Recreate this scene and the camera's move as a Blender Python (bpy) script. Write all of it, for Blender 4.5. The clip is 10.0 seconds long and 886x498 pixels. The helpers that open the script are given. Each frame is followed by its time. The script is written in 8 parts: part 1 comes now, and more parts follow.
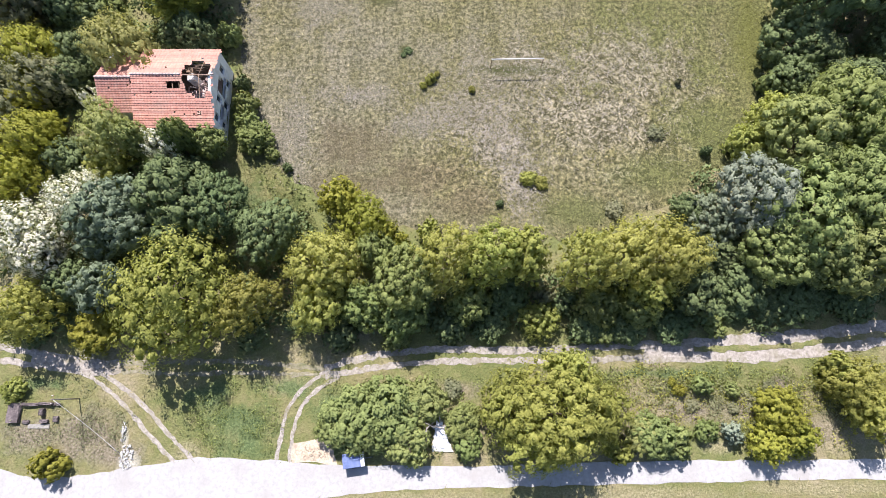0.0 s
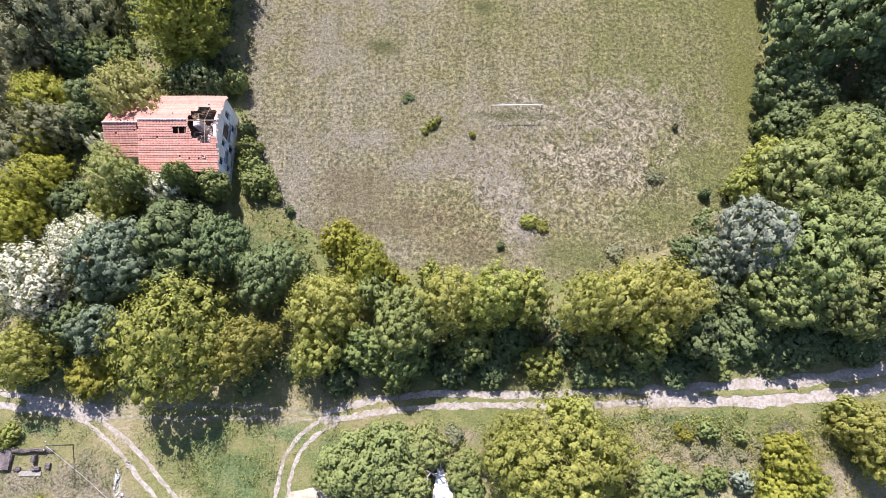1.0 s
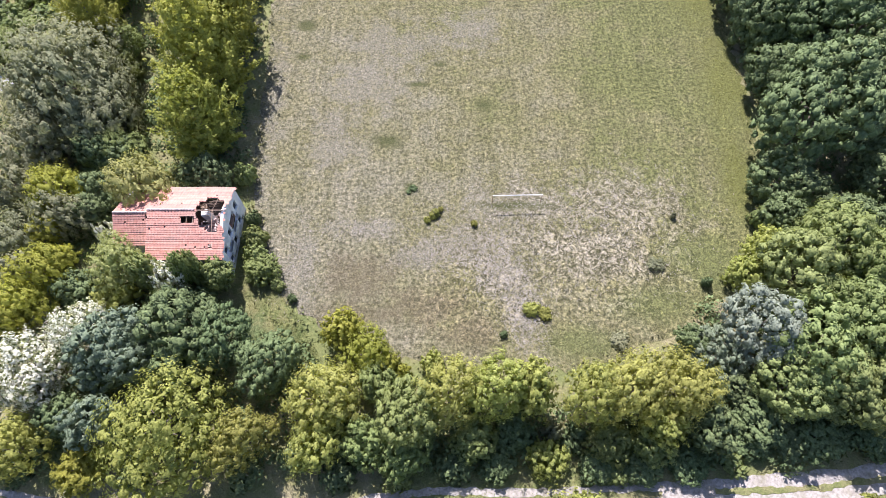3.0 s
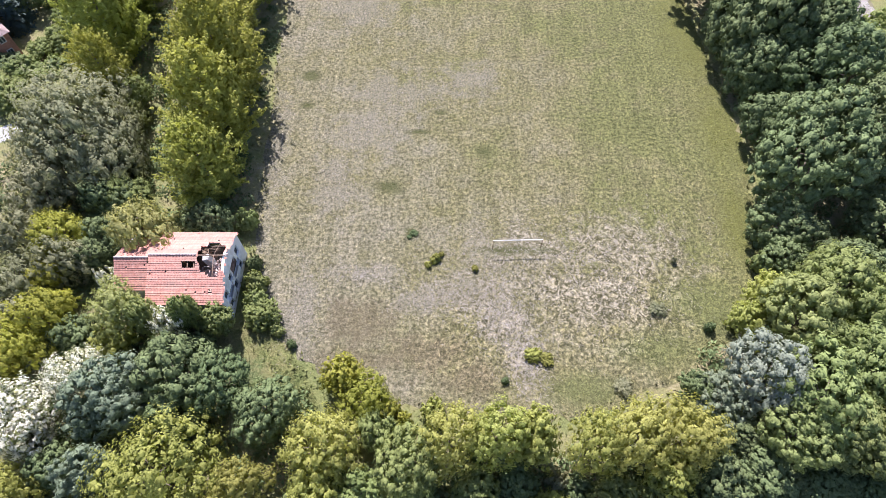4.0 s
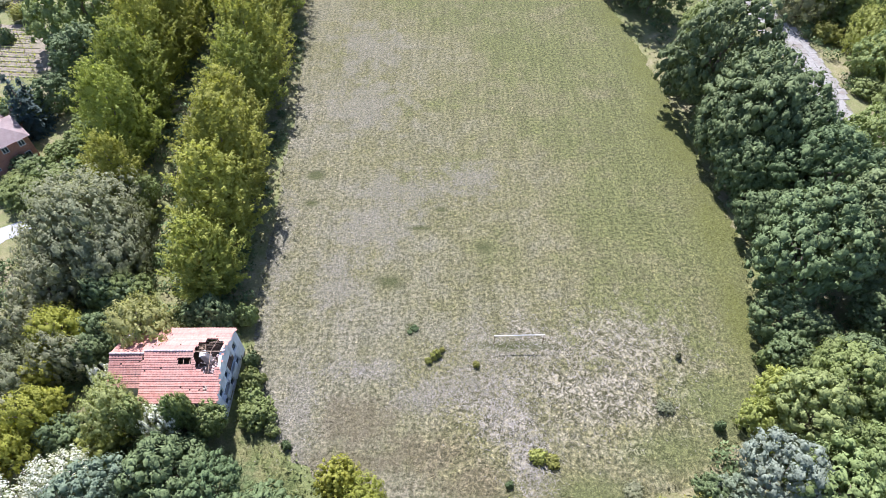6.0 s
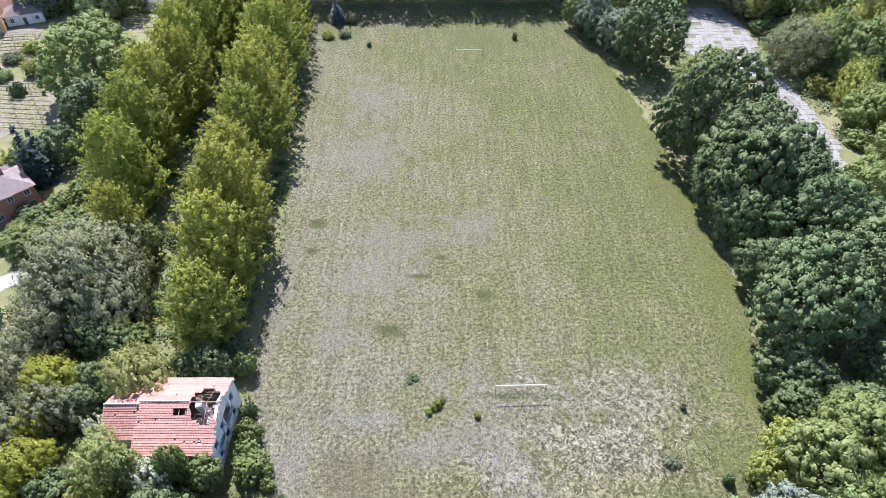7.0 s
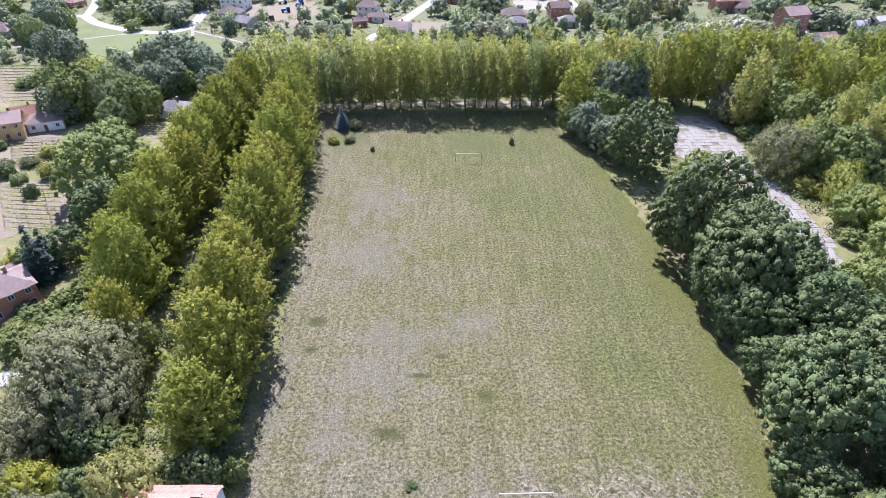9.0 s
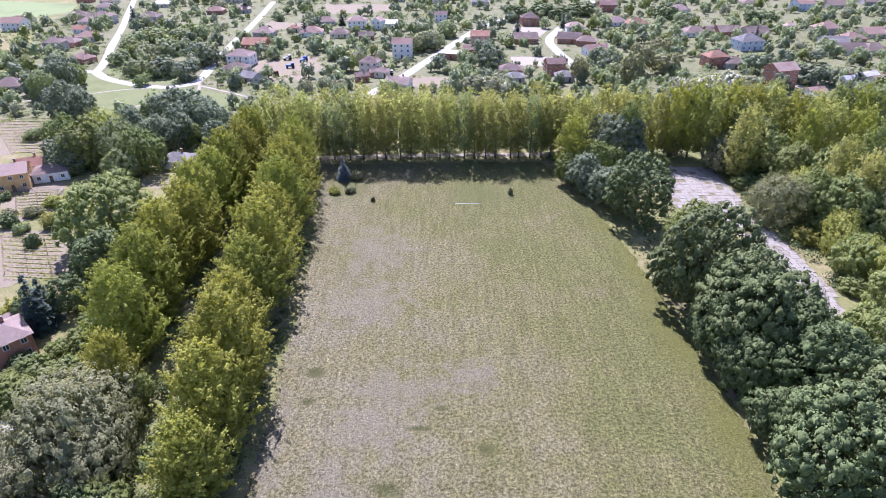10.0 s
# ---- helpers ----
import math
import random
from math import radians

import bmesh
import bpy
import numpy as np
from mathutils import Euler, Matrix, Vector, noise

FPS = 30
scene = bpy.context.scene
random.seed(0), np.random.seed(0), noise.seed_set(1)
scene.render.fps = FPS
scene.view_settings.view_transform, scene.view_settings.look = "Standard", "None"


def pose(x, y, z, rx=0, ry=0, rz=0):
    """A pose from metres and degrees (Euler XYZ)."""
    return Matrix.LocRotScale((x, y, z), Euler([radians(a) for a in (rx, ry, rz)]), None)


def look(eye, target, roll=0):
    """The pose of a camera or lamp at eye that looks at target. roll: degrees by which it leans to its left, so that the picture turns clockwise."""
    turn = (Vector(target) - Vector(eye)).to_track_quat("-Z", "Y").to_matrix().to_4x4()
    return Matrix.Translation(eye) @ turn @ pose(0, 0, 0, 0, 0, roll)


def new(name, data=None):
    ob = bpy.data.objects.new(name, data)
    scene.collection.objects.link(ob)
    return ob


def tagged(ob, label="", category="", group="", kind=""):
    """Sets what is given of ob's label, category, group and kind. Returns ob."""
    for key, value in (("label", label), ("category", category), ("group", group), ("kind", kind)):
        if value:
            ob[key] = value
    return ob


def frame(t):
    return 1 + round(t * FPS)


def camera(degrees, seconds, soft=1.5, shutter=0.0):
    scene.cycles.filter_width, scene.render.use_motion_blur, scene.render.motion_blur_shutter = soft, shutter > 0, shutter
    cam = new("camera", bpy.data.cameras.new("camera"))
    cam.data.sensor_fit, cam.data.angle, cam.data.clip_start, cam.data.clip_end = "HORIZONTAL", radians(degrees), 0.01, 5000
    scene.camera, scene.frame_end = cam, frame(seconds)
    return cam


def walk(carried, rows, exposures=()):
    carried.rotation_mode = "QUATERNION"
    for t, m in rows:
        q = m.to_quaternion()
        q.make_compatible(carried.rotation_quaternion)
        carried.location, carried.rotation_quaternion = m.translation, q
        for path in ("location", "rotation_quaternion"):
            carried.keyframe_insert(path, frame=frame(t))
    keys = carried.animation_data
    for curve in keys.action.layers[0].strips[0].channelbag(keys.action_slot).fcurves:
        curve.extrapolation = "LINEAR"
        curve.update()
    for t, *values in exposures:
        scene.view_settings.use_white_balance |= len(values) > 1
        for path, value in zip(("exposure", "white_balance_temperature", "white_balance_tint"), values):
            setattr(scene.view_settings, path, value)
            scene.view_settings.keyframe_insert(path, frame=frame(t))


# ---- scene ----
cam = camera(74.6, 10.0, soft=0.7)
# seconds, yaw, pitch, roll: a hovering drone that only tilts its camera up
TURNS = [(0.0, -.05, -76.50, -.39), (0.5, -.02, -74.41, -.34), (1.0, -.02, -72.31, -.29), (1.5, 0, -70.20, -.25), (2.0, .02, -68.05, -.19),
         (2.5, .03, -65.86, -.12), (4.0, .06, -59.25, .01), (4.5, .05, -57.00, .04), (5.0, .02, -54.66, .08), (5.5, .0, -52.29, .1),
         (7.0, .01, -45.18, .16), (7.5, 0, -42.80, .18), (8.0, .01, -40.42, .2), (8.5, .01, -38.01, .21), (9.0, 0, -35.57, .22),
         (9.5, 0, -33.13, .22), (10.0, -.03, -30.71, .23)]
EYE = 76.0
walk(cam, [(t, pose(0, 0, EYE, 90 + p, r, y)) for t, y, p, r in TURNS], exposures=[(0.0, 1.08, 6150, 19), (1.5, 1.22, 5980, 26), (2.5, 1.27, 5850, 23), (4.5, 1.3, 5900, 25), (5.0, 1.28, 5560, 22), (5.5, 1.28, 5560, 22), (7.0, 1.3, 5480, 19), (8.0, 1.3, 5450, 19), (9.0, 1.25, 5560, 26), (10.0, 1.24, 5560, 34)])

# ---- light: a high midday sun and a clear sky ----
SUN_FROM = Vector((-0.21, 0.82, 1.0))
world = bpy.data.worlds.new("sky")
scene.world = world
world.use_nodes = True
sky = world.node_tree.nodes.new("ShaderNodeTexSky")
sky.sky_type, sky.sun_disc = 'NISHITA', False
sky.sun_elevation = math.atan2(SUN_FROM.z, math.hypot(SUN_FROM.x, SUN_FROM.y))
sky.sun_rotation = math.atan2(SUN_FROM.x, SUN_FROM.y)
world.node_tree.nodes["Background"].inputs[1].default_value = 0.086
world.node_tree.links.new(sky.outputs[0], world.node_tree.nodes["Background"].inputs[0])
sun = new("sun", bpy.data.lights.new("sun", 'SUN'))
sun.data.energy, sun.data.angle, sun.data.color = 4.9, radians(0.5), (1.0, 0.95, 0.87)
sun.matrix_basis = look(SUN_FROM * 200, (0, 0, 0))


# ---- materials ----
class Nodes:
    """A few short cuts for building a node material."""

    def __init__(self, name, rough=0.9):
        self.m = bpy.data.materials.new(name)
        self.m.use_nodes = True
        self.t = self.m.node_tree
        self.b = self.t.nodes["Principled BSDF"]
        self.b.inputs["Roughness"].default_value = rough
        self.b.inputs["Specular IOR Level"].default_value = 0.25

    def add(self, kind, **values):
        n = self.t.nodes.new("ShaderNode" + kind)
        for k, v in values.items():
            n.inputs[k].default_value = v
        return n

    def link(self, a, b):
        self.t.links.new(a, b)
        return b

    def place(self):
        return self.add("NewGeometry").outputs["Position"]

    def noise(self, scale, detail=4.0, rough=0.6, where=None):
        n = self.add("TexNoise", Scale=scale, Detail=detail, Roughness=rough)
        self.link(where or self.place(), n.inputs["Vector"])
        return n.outputs["Fac"]

    def ramp(self, fac, *stops):
        n = self.add("ValToRGB")
        r = n.color_ramp
        while len(r.elements) < len(stops):
            r.elements.new(0.5)
        for e, (p, c) in zip(r.elements, stops):
            e.position, e.color = p, (*c, 1) if len(c) == 3 else c
        self.link(fac, n.inputs[0])
        return n.outputs[0]

    def mix(self, fac, a, b, blend='MIX'):
        n = self.t.nodes.new("ShaderNodeMix")
        n.data_type, n.blend_type = 'RGBA', blend
        for sock, v in ((n.inputs[0], fac), (n.inputs[6], a), (n.inputs[7], b)):
            if isinstance(v, (int, float)):
                sock.default_value = v
            elif isinstance(v, tuple):
                sock.default_value = (*v, 1)
            else:
                self.link(v, sock)
        return n.outputs[2]

    def calc(self, op, a, b=0.0, clamp=False):
        n = self.t.nodes.new("ShaderNodeMath")
        n.operation, n.use_clamp = op, clamp
        for sock, v in zip(n.inputs, (a, b)):
            if isinstance(v, (int, float)):
                sock.default_value = v
            else:
                self.link(v, sock)
        return n.outputs[0]

    def bump(self, height, strength, distance):
        n = self.add("Bump", Strength=strength, Distance=distance)
        self.link(height, n.inputs["Height"])
        self.link(n.outputs[0], self.b.inputs["Normal"])

    def done(self, colour):
        self.link(colour, self.b.inputs["Base Color"])
        return self.m


def grainy(name, a, b, fine=6.0, coarse=0.4, rough=0.9, bump=0.3, depth=0.05, stain=None, metal=0.0):
    """A surface between two colours, varied at a fine and a coarse scale."""
    n = Nodes(name, rough)
    n.b.inputs["Metallic"].default_value = metal
    f, c = n.noise(fine), n.noise(coarse, 3)
    col = n.mix(n.ramp(f, (0.35, (0, 0, 0)), (0.65, (1, 1, 1))), a, b)
    dirt = stain or tuple(v * 0.6 for v in a)
    col = n.mix(n.ramp(c, (0.5, (0, 0, 0)), (0.72, (0.75, 0.75, 0.75))), col, dirt)
    if bump:
        n.bump(f, bump, depth)
    return n.done(col)


def leafy(name, dark, light, odd=None, share=0.0, sheer=0.5):
    """Leaves: each one between two colours, some of an odd colour, each plant a shade of its own."""
    n = Nodes(name, 0.65)
    n.b.inputs["Specular IOR Level"].default_value = 0.12
    isle = n.add("NewGeometry").outputs["Random Per Island"]
    col = n.mix(n.calc('ADD', n.calc('MULTIPLY', isle, 0.34), 0.33), dark, light)
    if odd:
        pick = n.calc('FRACT', n.calc('MULTIPLY', isle, 37.0))
        col = n.mix(n.calc('LESS_THAN', pick, share), col, odd)
    own = n.add("ObjectInfo").outputs["Random"]
    h = n.add("HueSaturation", Saturation=1.0)
    n.link(n.calc('ADD', n.calc('MULTIPLY', own, 0.026), 0.496), h.inputs["Hue"])
    n.link(n.calc('ADD', n.calc('MULTIPLY', n.calc('FRACT', n.calc('MULTIPLY', own, 7.3)), 0.22), 0.89), h.inputs["Value"])
    n.link(col, h.inputs["Color"])
    speck = n.noise(4.5, 3, 0.7)
    col = n.mix(1.0, h.outputs[0], n.ramp(speck, (0.32, (0.7, 0.72, 0.68)), (0.52, (1, 1, 1)), (0.7, (1.24, 1.23, 1.2))), 'MULTIPLY')
    n.bump(speck, 0.4, 0.1)
    n.done(col)
    tr = n.add("BsdfTranslucent")
    n.link(n.mix(1.0, col, (1.25, 1.3, 0.85), 'MULTIPLY'), tr.inputs[0])
    mix = n.add("MixShader")
    mix.inputs[0].default_value = sheer
    out = n.t.nodes["Material Output"]
    n.link(n.b.outputs[0], mix.inputs[1])
    n.link(tr.outputs[0], mix.inputs[2])
    n.link(mix.outputs[0], out.inputs[0])
    return n.m


# stretches of the field with a growth of their own: middle, half widths
THATCH = [(-12, 41, 7, 2), (-2.5, 36.5, 5, 2.6), (-20.5, 35, 3.6, 8), (-8.5, 77.6, 10, 7), (4.3, 81, 7, 6), (-17.4, 57, 5, 8), (-28.2, 62, 2.2, 22),
          (-13, 68, 9, 7), (-18, 127, 10, 14), (-16.5, 106, 11, 12)]
LUSH = [(30, 29.2, 9, 4.5), (18.8, 23.5, 6.5, 3.4), (36, 36.6, 7, 5), (39, 34, 6, 5), (30, 175, 9, 9), (-30, 165, 8, 12),
        (10, 160, 12, 10), (-25, 27, 5, 4)]
EAST_STRIP = [(46.5, 50, 5, 13), (49, 70, 7, 16), (48.5, 95, 8, 22), (48.5, 121, 8, 20), (46, 143, 7, 14)]
BROWN = [(-12, 33.3, 8, 5), (-2.5, 28.6, 10, 4.2), (3.4, 25, 6.5, 3.4), (-13, 27, 6, 4)]
STRAWY = [(22, 37, 13, 8), (27, 45, 13, 8), (12, 45, 14, 6), (5, 38, 8, 4.5), (8.5, 33, 5, 5), (11.5, 27, 3, 5)]
WEEDY = [(6.9, 64.4, 2.2, 1.7), (-8.8, 57, 3.2, 2), (-24.4, 82.5, 2.4, 1.8), (-24.2, 75, 1.8, 1.2), (-4, 68.7, 3, 0.8), (-0.6, 73.3, 1.6, 0.9), (-5.1, 48.1, 1, 1.3), (10.7, 45, 7.5, 1)]


def lit_through(n, col, share):
    """Thin growth that passes some of its light on."""
    tr, mix = n.add("BsdfTranslucent"), n.add("MixShader")
    n.link(col, tr.inputs[0])
    mix.inputs[0].default_value = share
    n.link(n.b.outputs[0], mix.inputs[1])
    n.link(tr.outputs[0], mix.inputs[2])
    n.link(mix.outputs[0], n.t.nodes["Material Output"].inputs[0])
    return n.done(col)


def grown_patches(n, x, y, mid, spots, ragged, most):
    """How far a place lies inside any of the spots (middle, half widths), with ragged edges."""
    far = None
    for cx, cy, rx, ry in spots:
        u, v = n.calc('MULTIPLY', n.calc('ADD', x, -cx), 1 / rx), n.calc('MULTIPLY', n.calc('ADD', y, -cy), 1 / ry)
        d = n.calc('SQRT', n.calc('ADD', n.calc('MULTIPLY', u, u), n.calc('MULTIPLY', v, v)))
        far = d if far is None else n.calc('MINIMUM', far, d)
    soft = n.calc('ADD', far, n.calc('MULTIPLY', n.calc('ADD', mid, -0.5), ragged))
    return n.ramp(soft, (0.3, (most, most, most)), (1.3, (0, 0, 0)))


def field_grass(name, tuft=False):
    """Dry spring grass: straw, grey thatch and green in patches, greener to the east."""
    n = Nodes(name, 0.95)
    pos = n.place()
    xyz = n.add("SeparateXYZ")
    n.link(pos, xyz.inputs[0])
    x, y = xyz.outputs[0], xyz.outputs[1]
    big, mid, fine = n.noise(0.045, 4, 0.6, pos), n.noise(0.3, 4, 0.65, pos), n.noise(3.2, 5, 0.75, pos)

    def patches(spots, ragged=1.7, most=0.92):
        return grown_patches(n, x, y, mid, spots, ragged, most)

    east = n.calc('ADD', n.calc('MULTIPLY', x, 0.0042), n.calc('MULTIPLY', y, 0.0013))
    green = n.calc('ADD', n.calc('ADD', n.calc('MULTIPLY', big, 0.8), east), n.calc('MULTIPLY', mid, 0.5))
    base = n.ramp(green, (0.5, (0.272, 0.25, 0.192)), (0.62, (0.245, 0.227, 0.154)), (0.78, (0.218, 0.203, 0.11)), (0.95, (0.175, 0.182, 0.074)))
    clump = n.ramp(n.noise(1.8, 3, 0.7, pos), (0.39, (0.56, 0.58, 0.49)), (0.5, (1.02, 1.02, 1)), (0.62, (1.5, 1.47, 1.41)))
    base = n.mix(1.0, base, clump, 'MULTIPLY')
    rows = n.add("Mapping", Scale=(0.9, 0.06, 1.0), Rotation=(0, 0, 0.03))
    n.link(pos, rows.inputs["Vector"])
    swath = n.ramp(n.noise(1.0, 3, 0.6, rows.outputs[0]), (0.36, (0.88, 0.89, 0.86)), (0.5, (1, 1, 1)), (0.64, (1.12, 1.11, 1.1)))
    base = n.mix(1.0, base, swath, 'MULTIPLY')
    base = n.mix(patches(BROWN, 2.2, 0.68), base, (0.178, 0.148, 0.09))
    base = n.mix(n.calc('MULTIPLY', patches(LUSH), 0.88), base, (0.165, 0.18, 0.07))
    base = n.mix(patches(EAST_STRIP), base, (0.172, 0.18, 0.052))
    base = n.mix(patches(THATCH, 2.8, 0.55), base, n.ramp(fine, (0.38, (0.2, 0.182, 0.135)), (0.62, (0.33, 0.305, 0.25))))
    streaks = n.add("TexNoise", Scale=0.8, Detail=4.0, Roughness=0.65, Distortion=2.2)
    n.link(pos, streaks.inputs["Vector"])
    base = n.mix(patches(STRAWY, 2.8, 0.62), base, n.ramp(streaks.outputs["Fac"], (0.42, (0.16, 0.146, 0.084)), (0.5, (0.255, 0.228, 0.166)), (0.6, (0.39, 0.357, 0.3))))
    rank = n.mix(1.0, base, n.ramp(streaks.outputs["Fac"], (0.41, (0.5, 0.52, 0.42)), (0.5, (1, 1, 1)), (0.6, (1.62, 1.56, 1.5))), 'MULTIPLY')
    base = n.mix(patches([(24, 37, 23, 18), (6, 30, 14, 9)], 1.2, 1.0), base, rank)
    base = n.mix(patches(WEEDY), base, (0.11, 0.118, 0.045))
    spots = n.ramp(n.noise(0.9, 3, 0.6, pos), (0.6, (0, 0, 0)), (0.76, (0.5, 0.5, 0.5)))
    base = n.mix(spots, base, (0.17, 0.172, 0.085))
    if tuft:
        isle = n.add("NewGeometry").outputs["Random Per Island"]
        shade = n.ramp(isle, (0.0, (0.4, 0.43, 0.34)), (0.5, (0.74, 0.75, 0.68)), (0.8, (1.0, 0.97, 0.9)), (1.0, (1.4, 1.34, 1.24)))
        shade = n.mix(1.0, shade, n.ramp(n.noise(2.6, 3, 0.7, pos), (0.36, (0.62, 0.64, 0.55)), (0.5, (1.02, 1.02, 1)), (0.64, (1.4, 1.38, 1.31))), 'MULTIPLY')
    else:
        shade = n.ramp(fine, (0.3, (0.38, 0.4, 0.34)), (0.5, (0.76, 0.76, 0.72)), (0.7, (1.2, 1.17, 1.1)))
        n.bump(fine, 1.0, 0.3)
    col = n.mix(1.0, n.mix(1.0, base, shade, 'MULTIPLY'), (0.88, 0.88, 0.87), 'MULTIPLY')
    return lit_through(n, col, 0.22) if tuft else n.done(col)


# growth beside the tracks and the white road: middle, half widths
STUBBLE = [(-44, -5.6, 7, 4), (-40.5, -7.6, 5, 2.5), (-50.5, -5.5, 5, 3), (31.7, -2.6, 5, 2.2), (38.5, -2.6, 5, 2.2), (43.5, 0.2, 3, 1.6), (2.7, -0.2, 3, 1.4), (47, -5, 4, 2.6)]
RANK = [(-24.5, -4.9, 6, 4.2), (-18.8, 0.2, 5, 1.6), (-29, -1, 4, 2.4), (30, 1.9, 12, 0.9), (-13.6, -2.5, 3, 3), (-51, 0.6, 5, 1.0), (-27, 25.5, 4, 3)]
STRAW_VERGE = [(-2, -13.2, 14, 1.3), (24, -12.6, 16, 1.0), (48, -12, 14, 0.9), (-4, 0.6, 5, 1.1), (30, -0.6, 8, 1.6), (24.5, -6.9, 3, 1.2), (34.5, -7, 3, 1.0), (-31, -7.4, 2.4, 1.5), (-40.5, -0.5, 3, 1.6)]
CHALK = [(-39.0, -6.0, 0.7, 1.6), (-38.2, -9.0, 1.5, 1.6), (-45.2, 3.6, 1.3, 1.3)]


def rough_grass(name, tuft=False):
    n = Nodes(name, 0.95)
    pos = n.place()
    big, mid, fine = n.noise(0.06, 4, 0.6, pos), n.noise(0.45, 4, 0.65, pos), n.noise(3.5, 5, 0.7, pos)
    base = n.ramp(n.calc('ADD', n.calc('MULTIPLY', big, 0.7), n.calc('MULTIPLY', mid, 0.4)),
                  (0.36, (0.1, 0.13, 0.046)), (0.5, (0.165, 0.178, 0.07)), (0.6, (0.225, 0.207, 0.105)), (0.72, (0.31, 0.265, 0.185)))
    xyz = n.add("SeparateXYZ")
    n.link(pos, xyz.inputs[0])
    x, y = xyz.outputs[0], xyz.outputs[1]
    base = n.mix(grown_patches(n, x, y, mid, STUBBLE, 2.2, 0.85), base, n.ramp(fine, (0.38, (0.15, 0.13, 0.09)), (0.62, (0.29, 0.245, 0.21))))
    base = n.mix(grown_patches(n, x, y, mid, STRAW_VERGE, 2.2, 0.8), base, n.ramp(fine, (0.38, (0.2, 0.19, 0.1)), (0.62, (0.34, 0.3, 0.2))))
    base = n.mix(grown_patches(n, x, y, mid, RANK, 1.8, 0.85), base, n.ramp(fine, (0.38, (0.075, 0.115, 0.05)), (0.62, (0.14, 0.185, 0.08))))
    base = n.mix(grown_patches(n, x, y, mid, CHALK, 1.4, 0.9), base, (0.5, 0.48, 0.45))
    if tuft:
        isle = n.add("NewGeometry").outputs["Random Per Island"]
        shade = n.ramp(isle, (0.0, (0.85, 0.88, 0.78)), (1.0, (1.3, 1.27, 1.15)))
    else:
        shade = n.ramp(fine, (0.3, (0.68, 0.7, 0.62)), (0.7, (1.18, 1.16, 1.08)))
        n.bump(fine, 0.9, 0.25)
    col = n.mix(1.0, base, shade, 'MULTIPLY')
    return lit_through(n, col, 0.22) if tuft else n.done(col)


def tiled(name, a, b, dirt, step=0.33):
    """Roof tiles with courses, faded and stained in patches."""
    n = Nodes(name, 0.85)
    pos = n.place()
    col = n.mix(n.ramp(n.noise(1.6, 5, 0.7, pos), (0.35, (0, 0, 0)), (0.65, (1, 1, 1))), a, b)
    col = n.mix(n.ramp(n.noise(0.35, 4, 0.65, pos), (0.5, (0, 0, 0)), (0.75, (0.8, 0.8, 0.8))), col, dirt)
    own = n.add("ObjectInfo").outputs["Random"]
    n.bump(n.noise(5.0, 3, 0.6, pos), 0.4, 0.06)
    return n.done(n.mix(1.0, col, n.ramp(own, (0.0, (0.8, 0.8, 0.82)), (1.0, (1.12, 1.1, 1.08))), 'MULTIPLY'))


GROUND = rough_grass("rough_grass")
TUFT_ROUGH = rough_grass("rough_grass_blades", True)
FIELD = field_grass("dry_grass")
TUFT_FIELD = field_grass("dry_grass_blades", True)
MEADOW = grainy("meadow_grass", (0.12, 0.145, 0.055), (0.17, 0.19, 0.085), 1.5, 0.08, 0.95, 0.6, 0.15, (0.1, 0.13, 0.045))
CROP = grainy("young_crop", (0.16, 0.21, 0.09), (0.2, 0.25, 0.11), 0.6, 0.02, 0.95, 0.4, 0.1)
SOIL = grainy("tilled_soil", (0.17, 0.14, 0.1), (0.25, 0.212, 0.16), 2.2, 0.15, 0.95, 0.8, 0.15, (0.2, 0.19, 0.09))
GRASSY = grainy("grassy_rut", (0.15, 0.14, 0.08), (0.27, 0.245, 0.18), 2.0, 0.4, 0.95, 0.6, 0.08, (0.1, 0.115, 0.04))
DIRT = grainy("track_dirt", (0.22, 0.195, 0.165), (0.37, 0.34, 0.3), 2.4, 0.45, 0.95, 0.5, 0.06, (0.17, 0.155, 0.09))
LIME = grainy("limestone_gravel", (0.31, 0.305, 0.295), (0.385, 0.38, 0.37), 2.0, 0.25, 0.95, 0.5, 0.05, (0.3, 0.285, 0.265))
CONCRETE = grainy("old_concrete", (0.2, 0.188, 0.165), (0.3, 0.285, 0.256), 3.0, 0.3, 0.9, 0.4, 0.04, (0.17, 0.14, 0.105))
SAND = grainy("pale_sand", (0.42, 0.34, 0.25), (0.52, 0.44, 0.34), 5.0, 0.8, 0.95, 0.6, 0.08)
RUBBLE = grainy("white_rubble", (0.45, 0.44, 0.42), (0.68, 0.67, 0.65), 3.0, 1.2, 0.9, 0.8, 0.1)
BARK = grainy("bark", (0.13, 0.1, 0.075), (0.24, 0.2, 0.16), 7.0, 1.0, 0.95, 0.8, 0.05)
PALE_BARK = grainy("pale_bark", (0.16, 0.14, 0.115), (0.26, 0.235, 0.2), 6.0, 1.0, 0.95, 0.6, 0.04)
DEAD = grainy("dead_wood", (0.35, 0.31, 0.27), (0.5, 0.46, 0.42), 6.0, 1.0, 0.95, 0.5, 0.03)
STRAW_PLASTER = grainy("dusty_lath_plaster", (0.36, 0.27, 0.22), (0.52, 0.42, 0.36), 4.0, 0.6, 0.95, 0.5, 0.05)
TIMBER = grainy("weathered_timber", (0.16, 0.11, 0.075), (0.3, 0.22, 0.16), 8.0, 1.0, 0.9, 0.5, 0.03)
